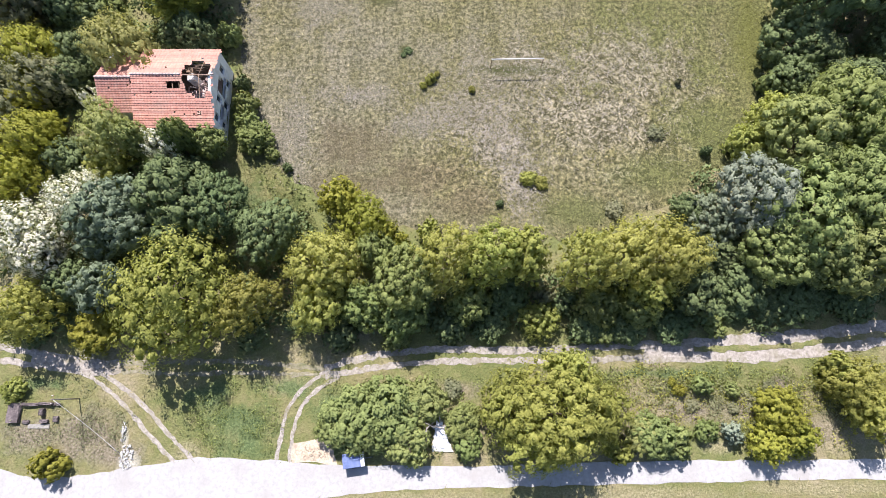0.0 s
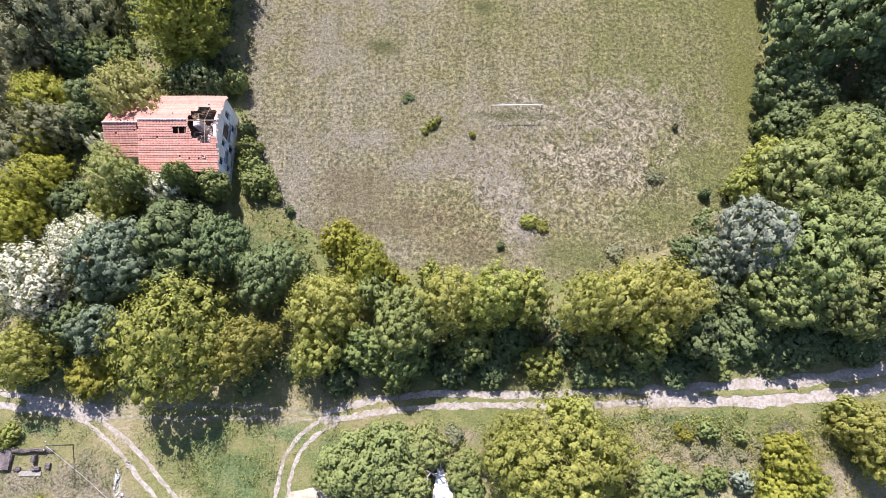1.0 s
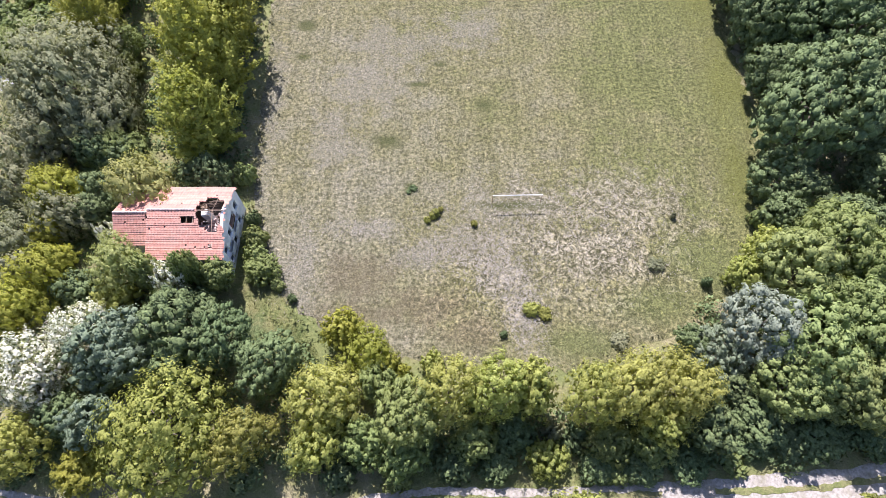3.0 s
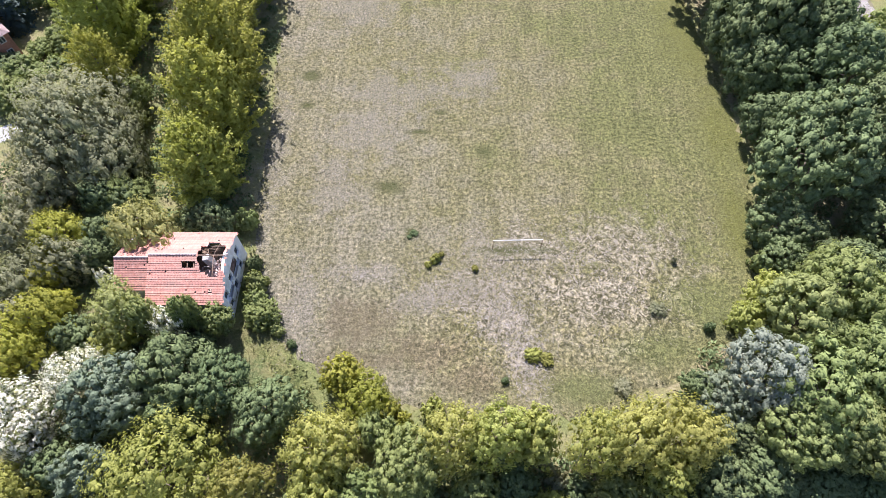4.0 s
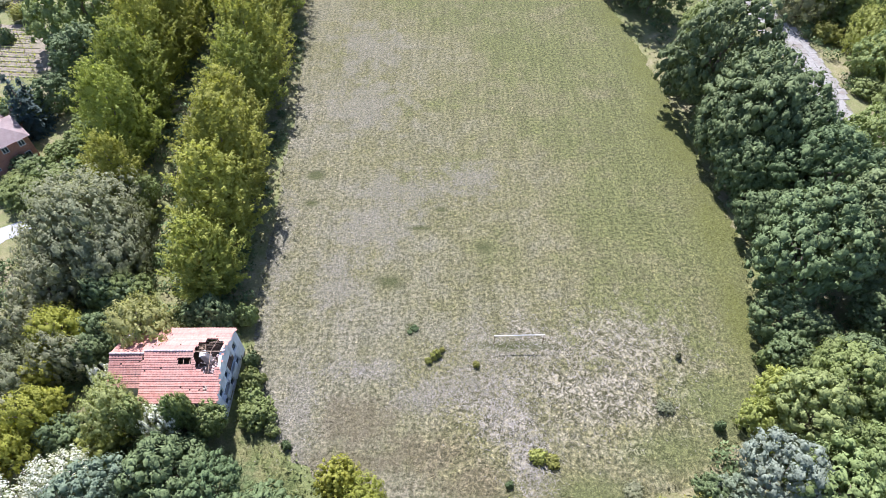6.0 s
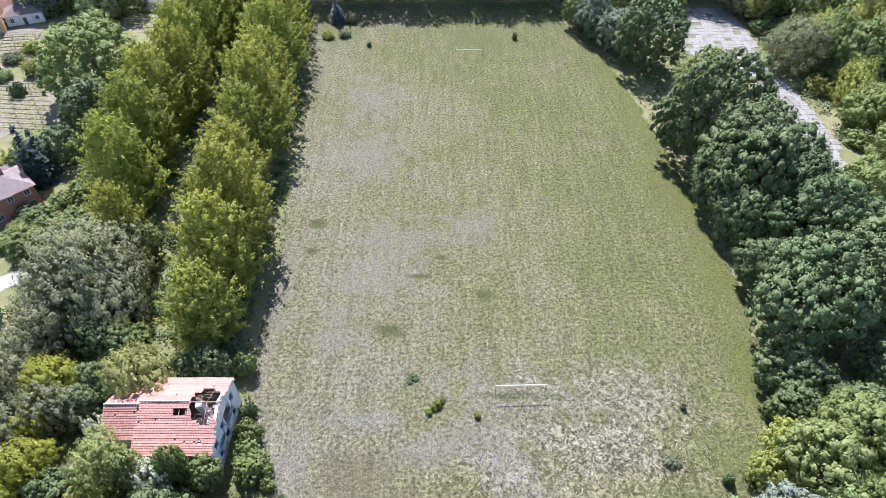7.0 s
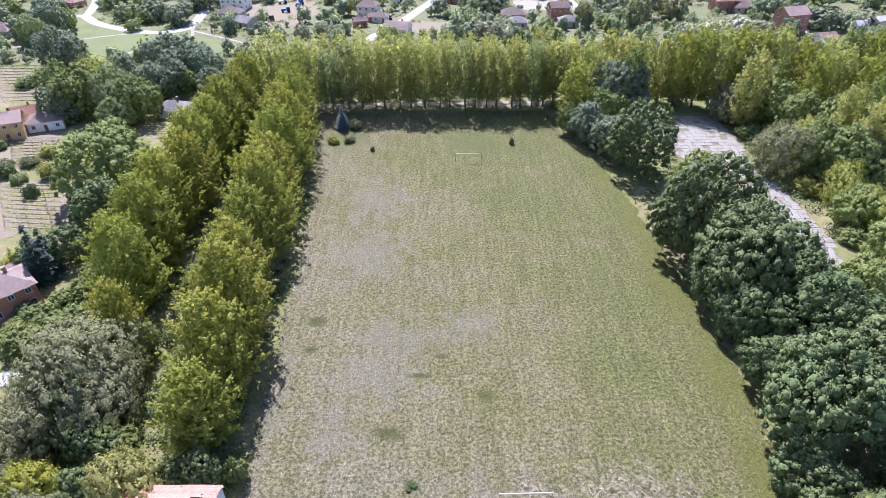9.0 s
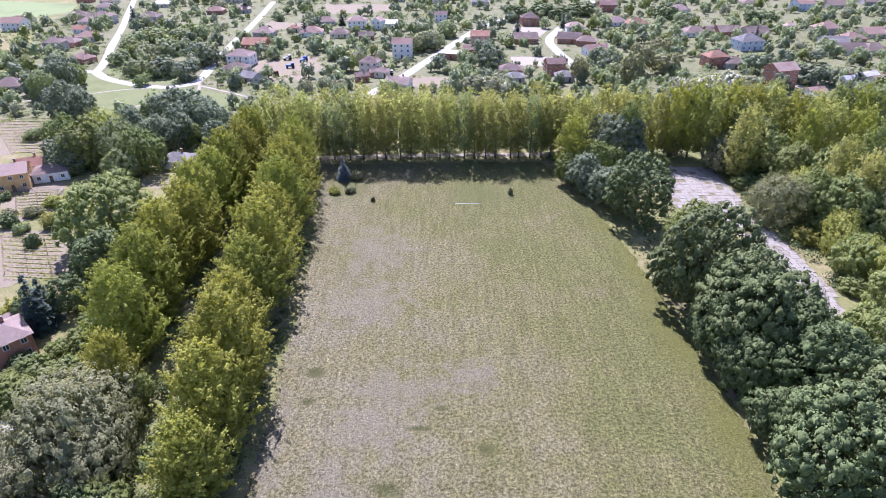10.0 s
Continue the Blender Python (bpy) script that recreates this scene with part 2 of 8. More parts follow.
PLASTER = grainy("white_plaster", (0.74, 0.75, 0.74), (0.82, 0.82, 0.8), 2.5, 0.6, 0.9, 0.2, 0.03, (0.58, 0.55, 0.5))
CREAM = grainy("cream_plaster", (0.66, 0.6, 0.5), (0.75, 0.7, 0.6), 2.0, 0.4, 0.9, 0.2, 0.03)
SALMON = grainy("salmon_plaster", (0.6, 0.4, 0.3), (0.68, 0.48, 0.37), 2.0, 0.4, 0.9, 0.2, 0.03)
OCHRE = grainy("ochre_plaster", (0.62, 0.38, 0.17), (0.7, 0.46, 0.22), 2.0, 0.4, 0.9, 0.2, 0.03)
GREY_WALL = grainy("grey_render", (0.4, 0.38, 0.36), (0.52, 0.5, 0.47), 2.0, 0.4, 0.9, 0.2, 0.03)
BRICK = grainy("brick_wall", (0.36, 0.17, 0.115), (0.44, 0.23, 0.16), 6.0, 0.7, 0.9, 0.5, 0.03)
BLUE_WALL = grainy("pale_blue_plaster", (0.5, 0.58, 0.68), (0.6, 0.66, 0.74), 2.0, 0.4, 0.9, 0.2, 0.03)
TILE_ROSE = tiled("faded_rose_tiles", (0.4, 0.188, 0.142), (0.5, 0.272, 0.212), (0.37, 0.242, 0.19))
# dusty, brown and bleached tiles are also lifted paler for village haze
TILE_DUSTY = tiled("dusty_rose_tiles", (0.45, 0.31, 0.27), (0.54, 0.4, 0.355), (0.38, 0.3, 0.27))
TILE_RED = tiled("red_tiles", (0.36, 0.195, 0.15), (0.43, 0.26, 0.205), (0.3, 0.2, 0.165))
TILE_ORANGE = tiled("orange_tiles", (0.48, 0.28, 0.205), (0.56, 0.36, 0.275), (0.4, 0.27, 0.215))
TILE_BROWN = tiled("brown_tiles", (0.32, 0.25, 0.23), (0.42, 0.34, 0.31), (0.27, 0.23, 0.215))
TILE_PINK = tiled("bleached_tiles", (0.5, 0.39, 0.355), (0.58, 0.47, 0.43), (0.42, 0.34, 0.31))
TILE_GREY = tiled("grey_sheet_roof", (0.34, 0.33, 0.34), (0.44, 0.43, 0.43), (0.26, 0.25, 0.25))
WHITE_ROOF = grainy("white_sheeting", (0.78, 0.78, 0.78), (0.84, 0.84, 0.84), 1.0, 0.2, 0.6, 0.2, 0.05, (0.7, 0.7, 0.72))
GLASS = grainy("dark_window_glass", (0.03, 0.035, 0.045), (0.06, 0.07, 0.08), 1.0, 0.5, 0.15, 0)
FRAME_W = grainy("white_paint", (0.72, 0.72, 0.71), (0.8, 0.8, 0.79), 4.0, 1.0, 0.6, 0.1, 0.01)
DOOR = grainy("brown_door_paint", (0.14, 0.08, 0.05), (0.2, 0.12, 0.08), 4.0, 1.0, 0.6, 0.1, 0.01)
STEEL = grainy("dull_steel", (0.25, 0.25, 0.26), (0.34, 0.34, 0.35), 5.0, 1.0, 0.55, 0.1, 0.01, None, 0.6)
RUST = grainy("rusty_steel", (0.16, 0.1, 0.07), (0.24, 0.15, 0.1), 8.0, 1.5, 0.85, 0.3, 0.01)
TARP_GREY = grainy("grey_blue_cover", (0.11, 0.15, 0.29), (0.16, 0.2, 0.36), 3.0, 1.0, 0.45, 0.2, 0.03, (0.09, 0.115, 0.22))
RUBBER = grainy("black_rubber", (0.02, 0.02, 0.02), (0.035, 0.035, 0.035), 5.0, 1.0, 0.8, 0.1, 0.01)
CABLE = grainy("pale_cable", (0.5, 0.49, 0.47), (0.58, 0.57, 0.55), 5.0, 1.0, 0.6, 0)

LEAF = {
    "walnut": leafy("walnut_leaves", (0.125, 0.153, 0.05), (0.295, 0.322, 0.112), sheer=0.32),
    "bright": leafy("fresh_green_leaves", (0.155, 0.183, 0.058), (0.315, 0.345, 0.13), sheer=0.28),
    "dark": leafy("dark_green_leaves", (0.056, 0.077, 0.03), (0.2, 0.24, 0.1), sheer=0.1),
    "olive": leafy("yellow_green_leaves", (0.23, 0.232, 0.058), (0.475, 0.465, 0.145), sheer=0.42),
    "oak": leafy("olive_green_leaves", (0.2, 0.198, 0.048), (0.425, 0.408, 0.12), sheer=0.4),
    "pale": leafy("pale_olive_leaves", (0.235, 0.238, 0.082), (0.44, 0.43, 0.175), sheer=0.38),
    "yellow": leafy("golden_green_leaves", (0.215, 0.21, 0.036), (0.43, 0.41, 0.088), sheer=0.42),
    "grey": leafy("grey_green_leaves", (0.162, 0.165, 0.092), (0.345, 0.336, 0.2), sheer=0.38),
    "silver": leafy("silver_leaves", (0.129, 0.159, 0.106), (0.365, 0.400, 0.301), sheer=0.2),
    "slate": leafy("slate_green_leaves", (0.1, 0.13, 0.078), (0.27, 0.305, 0.195), sheer=0.2),
    "blossom": leafy("blossom_and_leaves", (0.6, 0.58, 0.48), (0.82, 0.79, 0.7), (0.18, 0.2, 0.08), 0.28, 0.3),
    "poplar": leafy("poplar_leaves", (0.2, 0.205, 0.04), (0.43, 0.42, 0.1), sheer=0.4),
    # poplar leaves again, paler and greyer to stand for backlight and haze
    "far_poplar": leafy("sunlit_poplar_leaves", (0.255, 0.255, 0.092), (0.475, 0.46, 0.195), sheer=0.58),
    # leaves for far plants, greyed and paled so the colour carries distance haze
    "far_green": leafy("hazy_green_leaves", (0.17, 0.2, 0.1), (0.36, 0.395, 0.21), sheer=0.5),
    "garden": leafy("hazy_orchard_leaves", (0.165, 0.19, 0.108), (0.4, 0.43, 0.262), sheer=0.42),
    "garden_dark": leafy("hazy_conifers_and_walnuts", (0.11, 0.138, 0.095), (0.295, 0.33, 0.225), sheer=0.34),
    "garden_pale": leafy("hazy_pale_garden_leaves", (0.26, 0.265, 0.18), (0.49, 0.49, 0.36), sheer=0.4),
    "conifer": leafy("conifer_needles", (0.03, 0.05, 0.04), (0.085, 0.12, 0.1), None, 0, 0.1),
    "bluefir": leafy("blue_fir_needles", (0.07, 0.105, 0.11), (0.17, 0.22, 0.23), None, 0, 0.1),
}


# ---- mesh helpers ----
def mesh_of(name, verts, faces, material, smooth=False):
    me = bpy.data.meshes.new(name)
    me.from_pydata([tuple(v) for v in verts], [], [tuple(f) for f in faces])
    me.materials.append(material)
    if smooth:
        me.polygons.foreach_set("use_smooth", [True] * len(me.polygons))
    me.update()
    return me


def leaf_mesh(name, verts, material):
    """A mesh of loose leaves: verts is an array of n leaves x corners x 3; leaves of six rows carry their corners' normals in the last three."""
    soft = None
    if verts.shape[1] == 6:
        verts, soft = verts[:, :3], unit(verts[:, 3:]).reshape(-1, 3)
    n, k = verts.shape[:2]
    me = bpy.data.meshes.new(name)
    me.vertices.add(n * k)
    me.vertices.foreach_set("co", np.ascontiguousarray(verts, dtype=np.float32).ravel())
    me.loops.add(n * k)
    me.loops.foreach_set("vertex_index", np.arange(n * k, dtype=np.int32))
    me.polygons.add(n)
    me.polygons.foreach_set("loop_start", np.arange(0, n * k, k, dtype=np.int32))
    me.polygons.foreach_set("loop_total", np.full(n, k, dtype=np.int32))
    me.materials.append(material)
    me.update(calc_edges=True)
    if soft is not None:
        me.normals_split_custom_set_from_vertices(soft.tolist())
    return me


def part(name, me, parent, label=""):
    ob = new(name, me)
    ob.parent = parent
    return tagged(ob, label)


def bm_part(name, bm, material, parent, label=""):
    me = bpy.data.meshes.new(name)
    bm.to_mesh(me)
    bm.free()
    me.materials.append(material)
    return part(name, me, parent, label)


def root(name, m, label, category, group="", kind=""):
    ob = new(name)
    ob.empty_display_size = 0.3
    ob.matrix_basis = m
    return tagged(ob, label, category, group, kind)


def box(bm, x0, x1, y0, y1, z0, z1, bevel=0.0):
    made = bmesh.ops.create_cube(bm, size=1, matrix=Matrix.Translation(((x0 + x1) / 2, (y0 + y1) / 2, (z0 + z1) / 2))
                                 @ Matrix.Diagonal((x1 - x0, y1 - y0, z1 - z0, 1)))
    if bevel:
        edges = list({e for v in made["verts"] for e in v.link_edges})
        bmesh.ops.bevel(bm, geom=edges, offset=bevel, segments=1, affect='EDGES')


def boxed(*sides, bevel=0.0):
    bm = bmesh.new()
    box(bm, *sides, bevel=bevel)
    return bm


def tube(points, radii, sides=6):
    """Verts and faces of a bent, tapering tube."""
    verts, faces = [], []
    for i, p in enumerate(points):
        p = Vector(p)
        d = Vector(points[min(i + 1, len(points) - 1)]) - Vector(points[max(i - 1, 0)])
        q = d.to_track_quat('Z', 'Y')
        for k in range(sides):
            a = 2 * math.pi * k / sides
            verts.append(p + q @ Vector((math.cos(a) * radii[i], math.sin(a) * radii[i], 0)))
    for i in range(len(points) - 1):
        for k in range(sides):
            a, b = i * sides + k, i * sides + (k + 1) % sides
            faces.append((a, b, b + sides, a + sides))
    faces.append(tuple(reversed(range(sides))))
    faces.append(tuple((len(points) - 1) * sides + k for k in range(sides)))
    return verts, faces


def tubes(name, runs, material, sides=6):
    verts, faces = [], []
    for points, radii in runs:
        v, f = tube(points, radii, sides)
        faces += [tuple(i + len(verts) for i in q) for q in f]
        verts += v
    return mesh_of(name, verts, faces, material, True)


# ---- plants ----
def unit(v):
    return v / np.maximum(np.linalg.norm(v, axis=-1, keepdims=True), 1e-6)


def leaves(rng, at, facing, size, spread=0.6, slim=0.88, round_to=None, round_by=0.6):
    """Leaf blades (n x 6 x 3, corners then normals) at the points, turned about the facing directions; round_to: the middles of their clumps."""
    n = len(at)
    nrm = unit(facing + rng.normal(0, spread, (n, 3)))
    u = unit(np.cross(nrm, rng.normal(0, 1, (n, 3))))
    w = np.cross(nrm, u)
    s = size * rng.uniform(0.6, 1.15, (n, 1))
    fold = nrm * s * 0.12
    got = np.stack([at - u * s * 0.4 + w * s * slim * 0.5, at - u * s * 0.45 - w * s * slim * 0.5, at + u * s * 0.65 + fold], 1)
    soft = np.repeat(unit(unit(facing) * 0.7 + nrm * 0.5)[:, None], 3, 1)
    if round_to is not None:
        soft = unit(unit(got - np.reshape(round_to, (-1, 1, 3))) * round_by + soft * (1 - round_by))
    return np.concatenate([got, soft], 1)


def sphere_points(n, low=-1.0):
    k = np.arange(n) + 0.5
    z = 1 - (1 - low) * k / n
    a = math.pi * (1 + 5 ** 0.5) * k
    r = np.sqrt(np.maximum(0, 1 - z * z))
    return np.stack([r * np.cos(a), r * np.sin(a), z], 1)


GOLD = (1 + 5 ** 0.5) / 2
BALL = unit(np.array([p for a in (1, -1) for b in (1, -1) for p in ((0, a, b * GOLD), (a, b * GOLD, 0), (b * GOLD, 0, a))], dtype=float))
BALL_FACES = [f for f in [(i, j, k) for i in range(12) for j in range(i) for k in range(j)] if all(np.linalg.norm(BALL[i] - BALL[j]) < 1.1 for i, j in ((f[0], f[1]), (f[1], f[2]), (f[0], f[2])))]
BALL_FACES = np.array([f if np.dot(np.cross(BALL[f[1]] - BALL[f[0]], BALL[f[2]] - BALL[f[0]]), BALL[f[0]]) > 0 else f[::-1] for f in BALL_FACES])


def clump(rng, middle, way, size, half):
    """The close inner leaves of a clump, on the sides that see daylight."""
    q, r = np.linalg.qr(rng.normal(0, 1, (3, 3)))
    q *= 1 if np.linalg.det(q) > 0 else -1
    ball = BALL @ q.T
    f = BALL_FACES[(ball[BALL_FACES].mean(1) @ unit(way + np.array([0, 0, 0.6]))) > -0.15]
    at = ball * rng.uniform(0.7, 1.25, (12, 1)) * size
    return np.concatenate([(middle + at[f]) * half, unit(ball[f] + way * 0.3 + rng.normal(0, 0.3, (len(f), 1, 3)))], 1)


def round_crown(seed, radius, tall, boughs, lobes, per_lobe, leaf, low=-0.7, lump=0.42, spray=0.0, core=110, solid=False):
    """A crown of several big boughs, each covered with leafy clumps, with an uneven outline and dark gaps. spray: upright sprays instead of round clumps."""
    rng = np.random.RandomState(seed)
    half = np.array([radius, radius, tall / 2])
    d = unit(sphere_points(boughs, low) + rng.normal(0, 0.16, (boughs, 3)))
    reach = rng.uniform(0.46, 0.64, boughs)
    bc = d * reach[:, None]
    br = rng.uniform(0.29, 0.43, boughs)
    bc, br = np.concatenate([bc, [[0, 0, 0.1]]]), np.concatenate([br, [0.5]])
    out = []
    for i in range(len(bc)):
        if solid:
            out.append(clump(rng, bc[i], unit(bc[i]), br[i] * 0.98, half))
        e = unit(sphere_points(lobes, -0.6) + rng.normal(0, 0.14, (lobes, 3)))
        c = bc[i] + e * br[i] * rng.uniform(0.86, 1.12, (lobes, 1))
        gap = np.linalg.norm(c[:, None] - bc[None], axis=2) / br[None]
        gap[:, i] = 9
        keep = gap.min(1) > 0.9
        for q, way in zip(c[keep], e[keep]):
            s = lump * br[i] * rng.uniform(0.6, 1.3)
            k = max(5, int(per_lobe * (s / (lump * 0.45)) ** 1.6))
            n = unit(rng.normal(0, 1, (k, 3)) + way * 0.9 + np.array([0, 0, 0.5]))
            off = n * s * rng.uniform(0.8, 1.05, (k, 1))
            if spray:
                tip = unit(way + np.array([0, 0, 0.9]))
                off = off * 0.6 + tip * (rng.uniform(-0.3, 1.0, (k, 1)) * s * spray)
            out.append(leaves(rng, (q + off) * half, n * 0.7 + way * 0.5 + unit(q) * 0.7, leaf, 0.3, round_to=(q - way * s * 0.3) * half, round_by=0.5 if spray else 0.72))
            if radius > 2.2:
                out.append(clump(rng, q - way * s * 0.12, way, s * (0.43 if spray else 0.7), half))
    n = int(boughs * core * (1.6 if radius > 6 else 1) * (0.55 if spray else 0.4))
    w = rng.randint(0, len(bc), n)
    e = unit(rng.normal(0, 1, (n, 3)))
    out.append(leaves(rng, (bc[w] + e * (br[w] * rng.uniform(0.55, 0.74, n))[:, None]) * half, e + unit(bc[w] + e * 0.4) * 0.5, (min(leaf * 2.7, 0.55) if radius > 1.5 else leaf * 1.4), 0.3, 0.95))
    got = np.concatenate(out)
    mid = got[:, :3].mean(1)
    wide = np.percentile(np.hypot(mid[:, 0], mid[:, 1]), 96)
    lo, hi = np.percentile(mid[:, 2], 2), np.percentile(mid[:, 2], 99)
    got[:, :3, :2] *= radius / wide
    got[:, :3, 2] = (got[:, :3, 2] - (lo + hi) / 2) * tall / (hi - lo)
    return got


def poplar_crown(seed, height, radius, branches, twigs, per_twig, leaf, bare=2.0, peak=0.36, blunt=0.6, core=9, lit=1.0):
    """Upswept branches round a straight stem, each feathered with leafy twigs; peak: the widest height, blunt: how square the top is."""
    rng = np.random.RandomState(seed)
    out = []
    lean = rng.uniform(0, 6.283)
    for i in range(branches):
        f = ((i + 0.5) / branches) ** 0.93
        if f > peak:
            wide = max(0.03, 1 - ((f - peak) / (1 - peak)) ** 2) ** blunt
        else:
            wide = 1 - 0.42 * ((peak - f) / peak) ** 1.6
        a = i * 2.39996 + rng.uniform(-0.35, 0.35)
        wide *= 1 + 0.13 * math.sin(2 * a + lean) * (1 - f) + 0.08 * math.sin(5 * a + 9 * f)
        run = radius * wide * (rng.uniform(0.8, 1.1) if i % 4 else rng.uniform(0.35, 0.85))
        tip_z = bare + (height - bare) * f + rng.uniform(-0.5, 0.4)
        rise = min(run * rng.uniform(1.1, 1.7) + 0.8, tip_z - bare * 0.6)
        way = np.array([math.cos(a), math.sin(a), 0])
        m = max(4, int(twigs * (0.45 + 0.75 * run / radius)))
        t = rng.uniform(0.28, 1.0, m) ** 0.8
        root_at = way * (run * t)[:, None] + np.stack([t * 0, t * 0, tip_z - rise + rise * t ** 1.25], 1)
        turn = way * 0.55 + np.array([0, 0, 0.95])
        go = unit(turn + rng.normal(0, 0.5, (m, 3)))
        ln = rng.uniform(0.7, 1.7, m) * (1.15 - 0.35 * t) * leaf / 0.3
        k = per_twig
        u = rng.uniform(0, 1, (m, k))
        axis = root_at[:, None] + go[:, None] * (ln[:, None] * u)[..., None]
        e = unit(rng.normal(0, 1, (m, k, 3)))
        at = axis + e * (leaf * (0.95 - 0.7 * u))[..., None]
        face = e + go[:, None] * 0.35 + way * 0.35 + np.array([0, 0, 0.5])
        mid = np.repeat((root_at + go * (ln * 0.35)[:, None] - way * 0.15)[:, None], k, 1)
        out.append(leaves(rng, at.reshape(-1, 3), face.reshape(-1, 3), leaf, 0.45, round_to=mid.reshape(-1, 3), round_by=0.5 * lit))
    n = branches * core
    if n:
        f = rng.uniform(0.02, 0.9, n)
        a = rng.uniform(0, 6.283, n)
        r = radius * rng.uniform(0.42, 0.74, n) * np.where(f > peak, np.maximum(0.05, 1 - ((f - peak) / (1 - peak)) ** 2) ** blunt, 0.8)
        at = np.stack([np.cos(a) * r, np.sin(a) * r, bare + (height - bare) * f], 1)
        out.append(leaves(rng, at, np.stack([np.cos(a), np.sin(a), a * 0 + 0.2], 1), leaf * 2.2, 0.3, 0.9))
    return np.concatenate(out)


def fir_crown(seed, height, radius, tiers, leaf):
    rng = np.random.RandomState(seed)
    out = []
    for i in range(tiers):
        f = i / tiers
        z0, r = 0.6 + (height - 0.8) * f, radius * (1 - f) ** 0.85 + 0.12
        for b in range(max(5, int(11 * (1 - f) + 3))):
            a = rng.uniform(0, 6.283)
            k = max(4, int(16 * (1 - f)))
            t = rng.uniform(0.2, 1.0, k)
            at = np.stack([np.cos(a) * r * t, np.sin(a) * r * t, z0 - 0.28 * r * t + rng.normal(0, 0.06, k)], 1)
            side = np.array([-math.sin(a), math.cos(a), 0]) * (rng.uniform(-0.28, 0.28, k) * r * (1.1 - t))[:, None]
            out.append(leaves(rng, at + side, np.array([math.cos(a) * 0.4, math.sin(a) * 0.4, 0.9]) + np.zeros((k, 3)), leaf, 0.35, 0.4))
    return np.concatenate(out)


def stem_mesh(name, seed, height, thick, reach, limbs, material, lean=0.06, low=0.35):
    """A tapered trunk with limbs."""
    rng = random.Random(seed)
    line = [(rng.uniform(-lean, lean) * i * height * 0.1, rng.uniform(-lean, lean) * i * height * 0.1, -0.3 + (height + 0.3) * i / 4) for i in range(5)]
    runs = [(line, [thick * 1.25, thick * 0.9, thick * 0.7, thick * 0.45, thick * 0.16])]
    for k in range(limbs):
        f = rng.uniform(low, 0.85)
        i = min(3, int(f * 4))
        p = Vector(line[i]).lerp(Vector(line[i + 1]), f * 4 - i)
        a = k * 2.4 + rng.uniform(-0.4, 0.4)
        ln = reach * rng.uniform(0.7, 1.0) * (1.2 - f * 0.6)
        q = p + Vector((math.cos(a) * ln * 0.5, math.sin(a) * ln * 0.5, ln * 0.45))
        e = p + Vector((math.cos(a) * ln, math.sin(a) * ln, ln * rng.uniform(0.5, 0.8)))
        runs.append(([p, q, e], [thick * 0.42, thick * 0.28, thick * 0.08]))
    return tubes(name, runs, material, 5)


BANK = {}      # crown and stem meshes that alike plants share


def shared(key, make):
    if key not in BANK:
        BANK[key] = make()
    return BANK[key]


COUNT = [0]


def dressed(ob, material):
    ob.material_slots[0].link = 'OBJECT'
    ob.material_slots[0].material = material


SPRAY = {"oak", "olive", "pale", "grey", "yellow", "blossom"}


def crown_mesh(form, v):
    """Crown meshes that alike trees share: form is big, small or far, with _spray for upright twigs."""
    spray = 1.1 if form.endswith("_spray") else 0.0
    if form.startswith("huge"):
        q = round_crown(20 + v + 7 * bool(spray), 7.5, 13.0, 14 + v, 26 if spray else 52, 48 if spray else 22, 0.3 if spray else 0.27, lump=0.44 if spray else 0.27, spray=spray)
    elif form.startswith("big"):
        q = round_crown(40 + v + 7 * bool(spray), 5.0, 8.2, 12 + v, 24 if spray else 34, 38 if spray else 24, 0.28 if spray else 0.25, lump=0.42 if spray else 0.34, spray=spray)
    elif form.startswith("small"):
        q = round_crown(55 + v + 7 * bool(spray), 2.6, 4.6, 9 + v, 18 if spray else 24, 30 if spray else 16, 0.25 if spray else 0.22, lump=0.42 if spray else 0.38, spray=spray)
    else:
        q = round_crown(70 + v, 4.0, 6.4, 8, 13, 12, 0.7)
    return leaf_mesh("crown", q, LEAF["walnut"])


SIZES = {"huge": (7.5, 13.0), "big": (5.0, 8.2), "small": (2.6, 4.6), "far": (4.0, 6.4)}


def tree(kind, x, y, h, r, label, group="", name="tree", fine=True):
    """A broad-leaved tree of height h and crown radius r."""
    COUNT[0] += 1
    v = COUNT[0] % 3
    size = ("huge" if r > 6.0 else "big" if r > 3.2 else "small") if fine else "far"
    form = size + ("_spray" if fine and kind in SPRAY else "")
    crown = shared((form, v), lambda: crown_mesh(form, v))
    unit_r, unit_t = SIZES[size]
    stem = shared(("stem", v % 3), lambda: stem_mesh("trunk", 9 + v, 6.0, 0.26, 2.6, 7, BARK))
    top = root(name, pose(x, y, 0, 0, 0, (COUNT[0] * 67) % 360), label, "tree" if name == "tree" else name, group)
    s = part("trunk", stem, top)
    s.scale = (r / 5.0, r / 5.0, h * 0.72 / 6.0)
    c = part("crown", crown, top)
    tall = min(h * 0.95, max(h * 0.72, r * 1.9))
    wide = 1.06 + 0.12 * math.sin(COUNT[0] * 2.3)
    c.scale = (r / unit_r * wide, r / unit_r * (2.16 - wide), tall / unit_t)
    c.location = (0, 0, h - tall / 2)
    dressed(c, LEAF[kind])
    return top


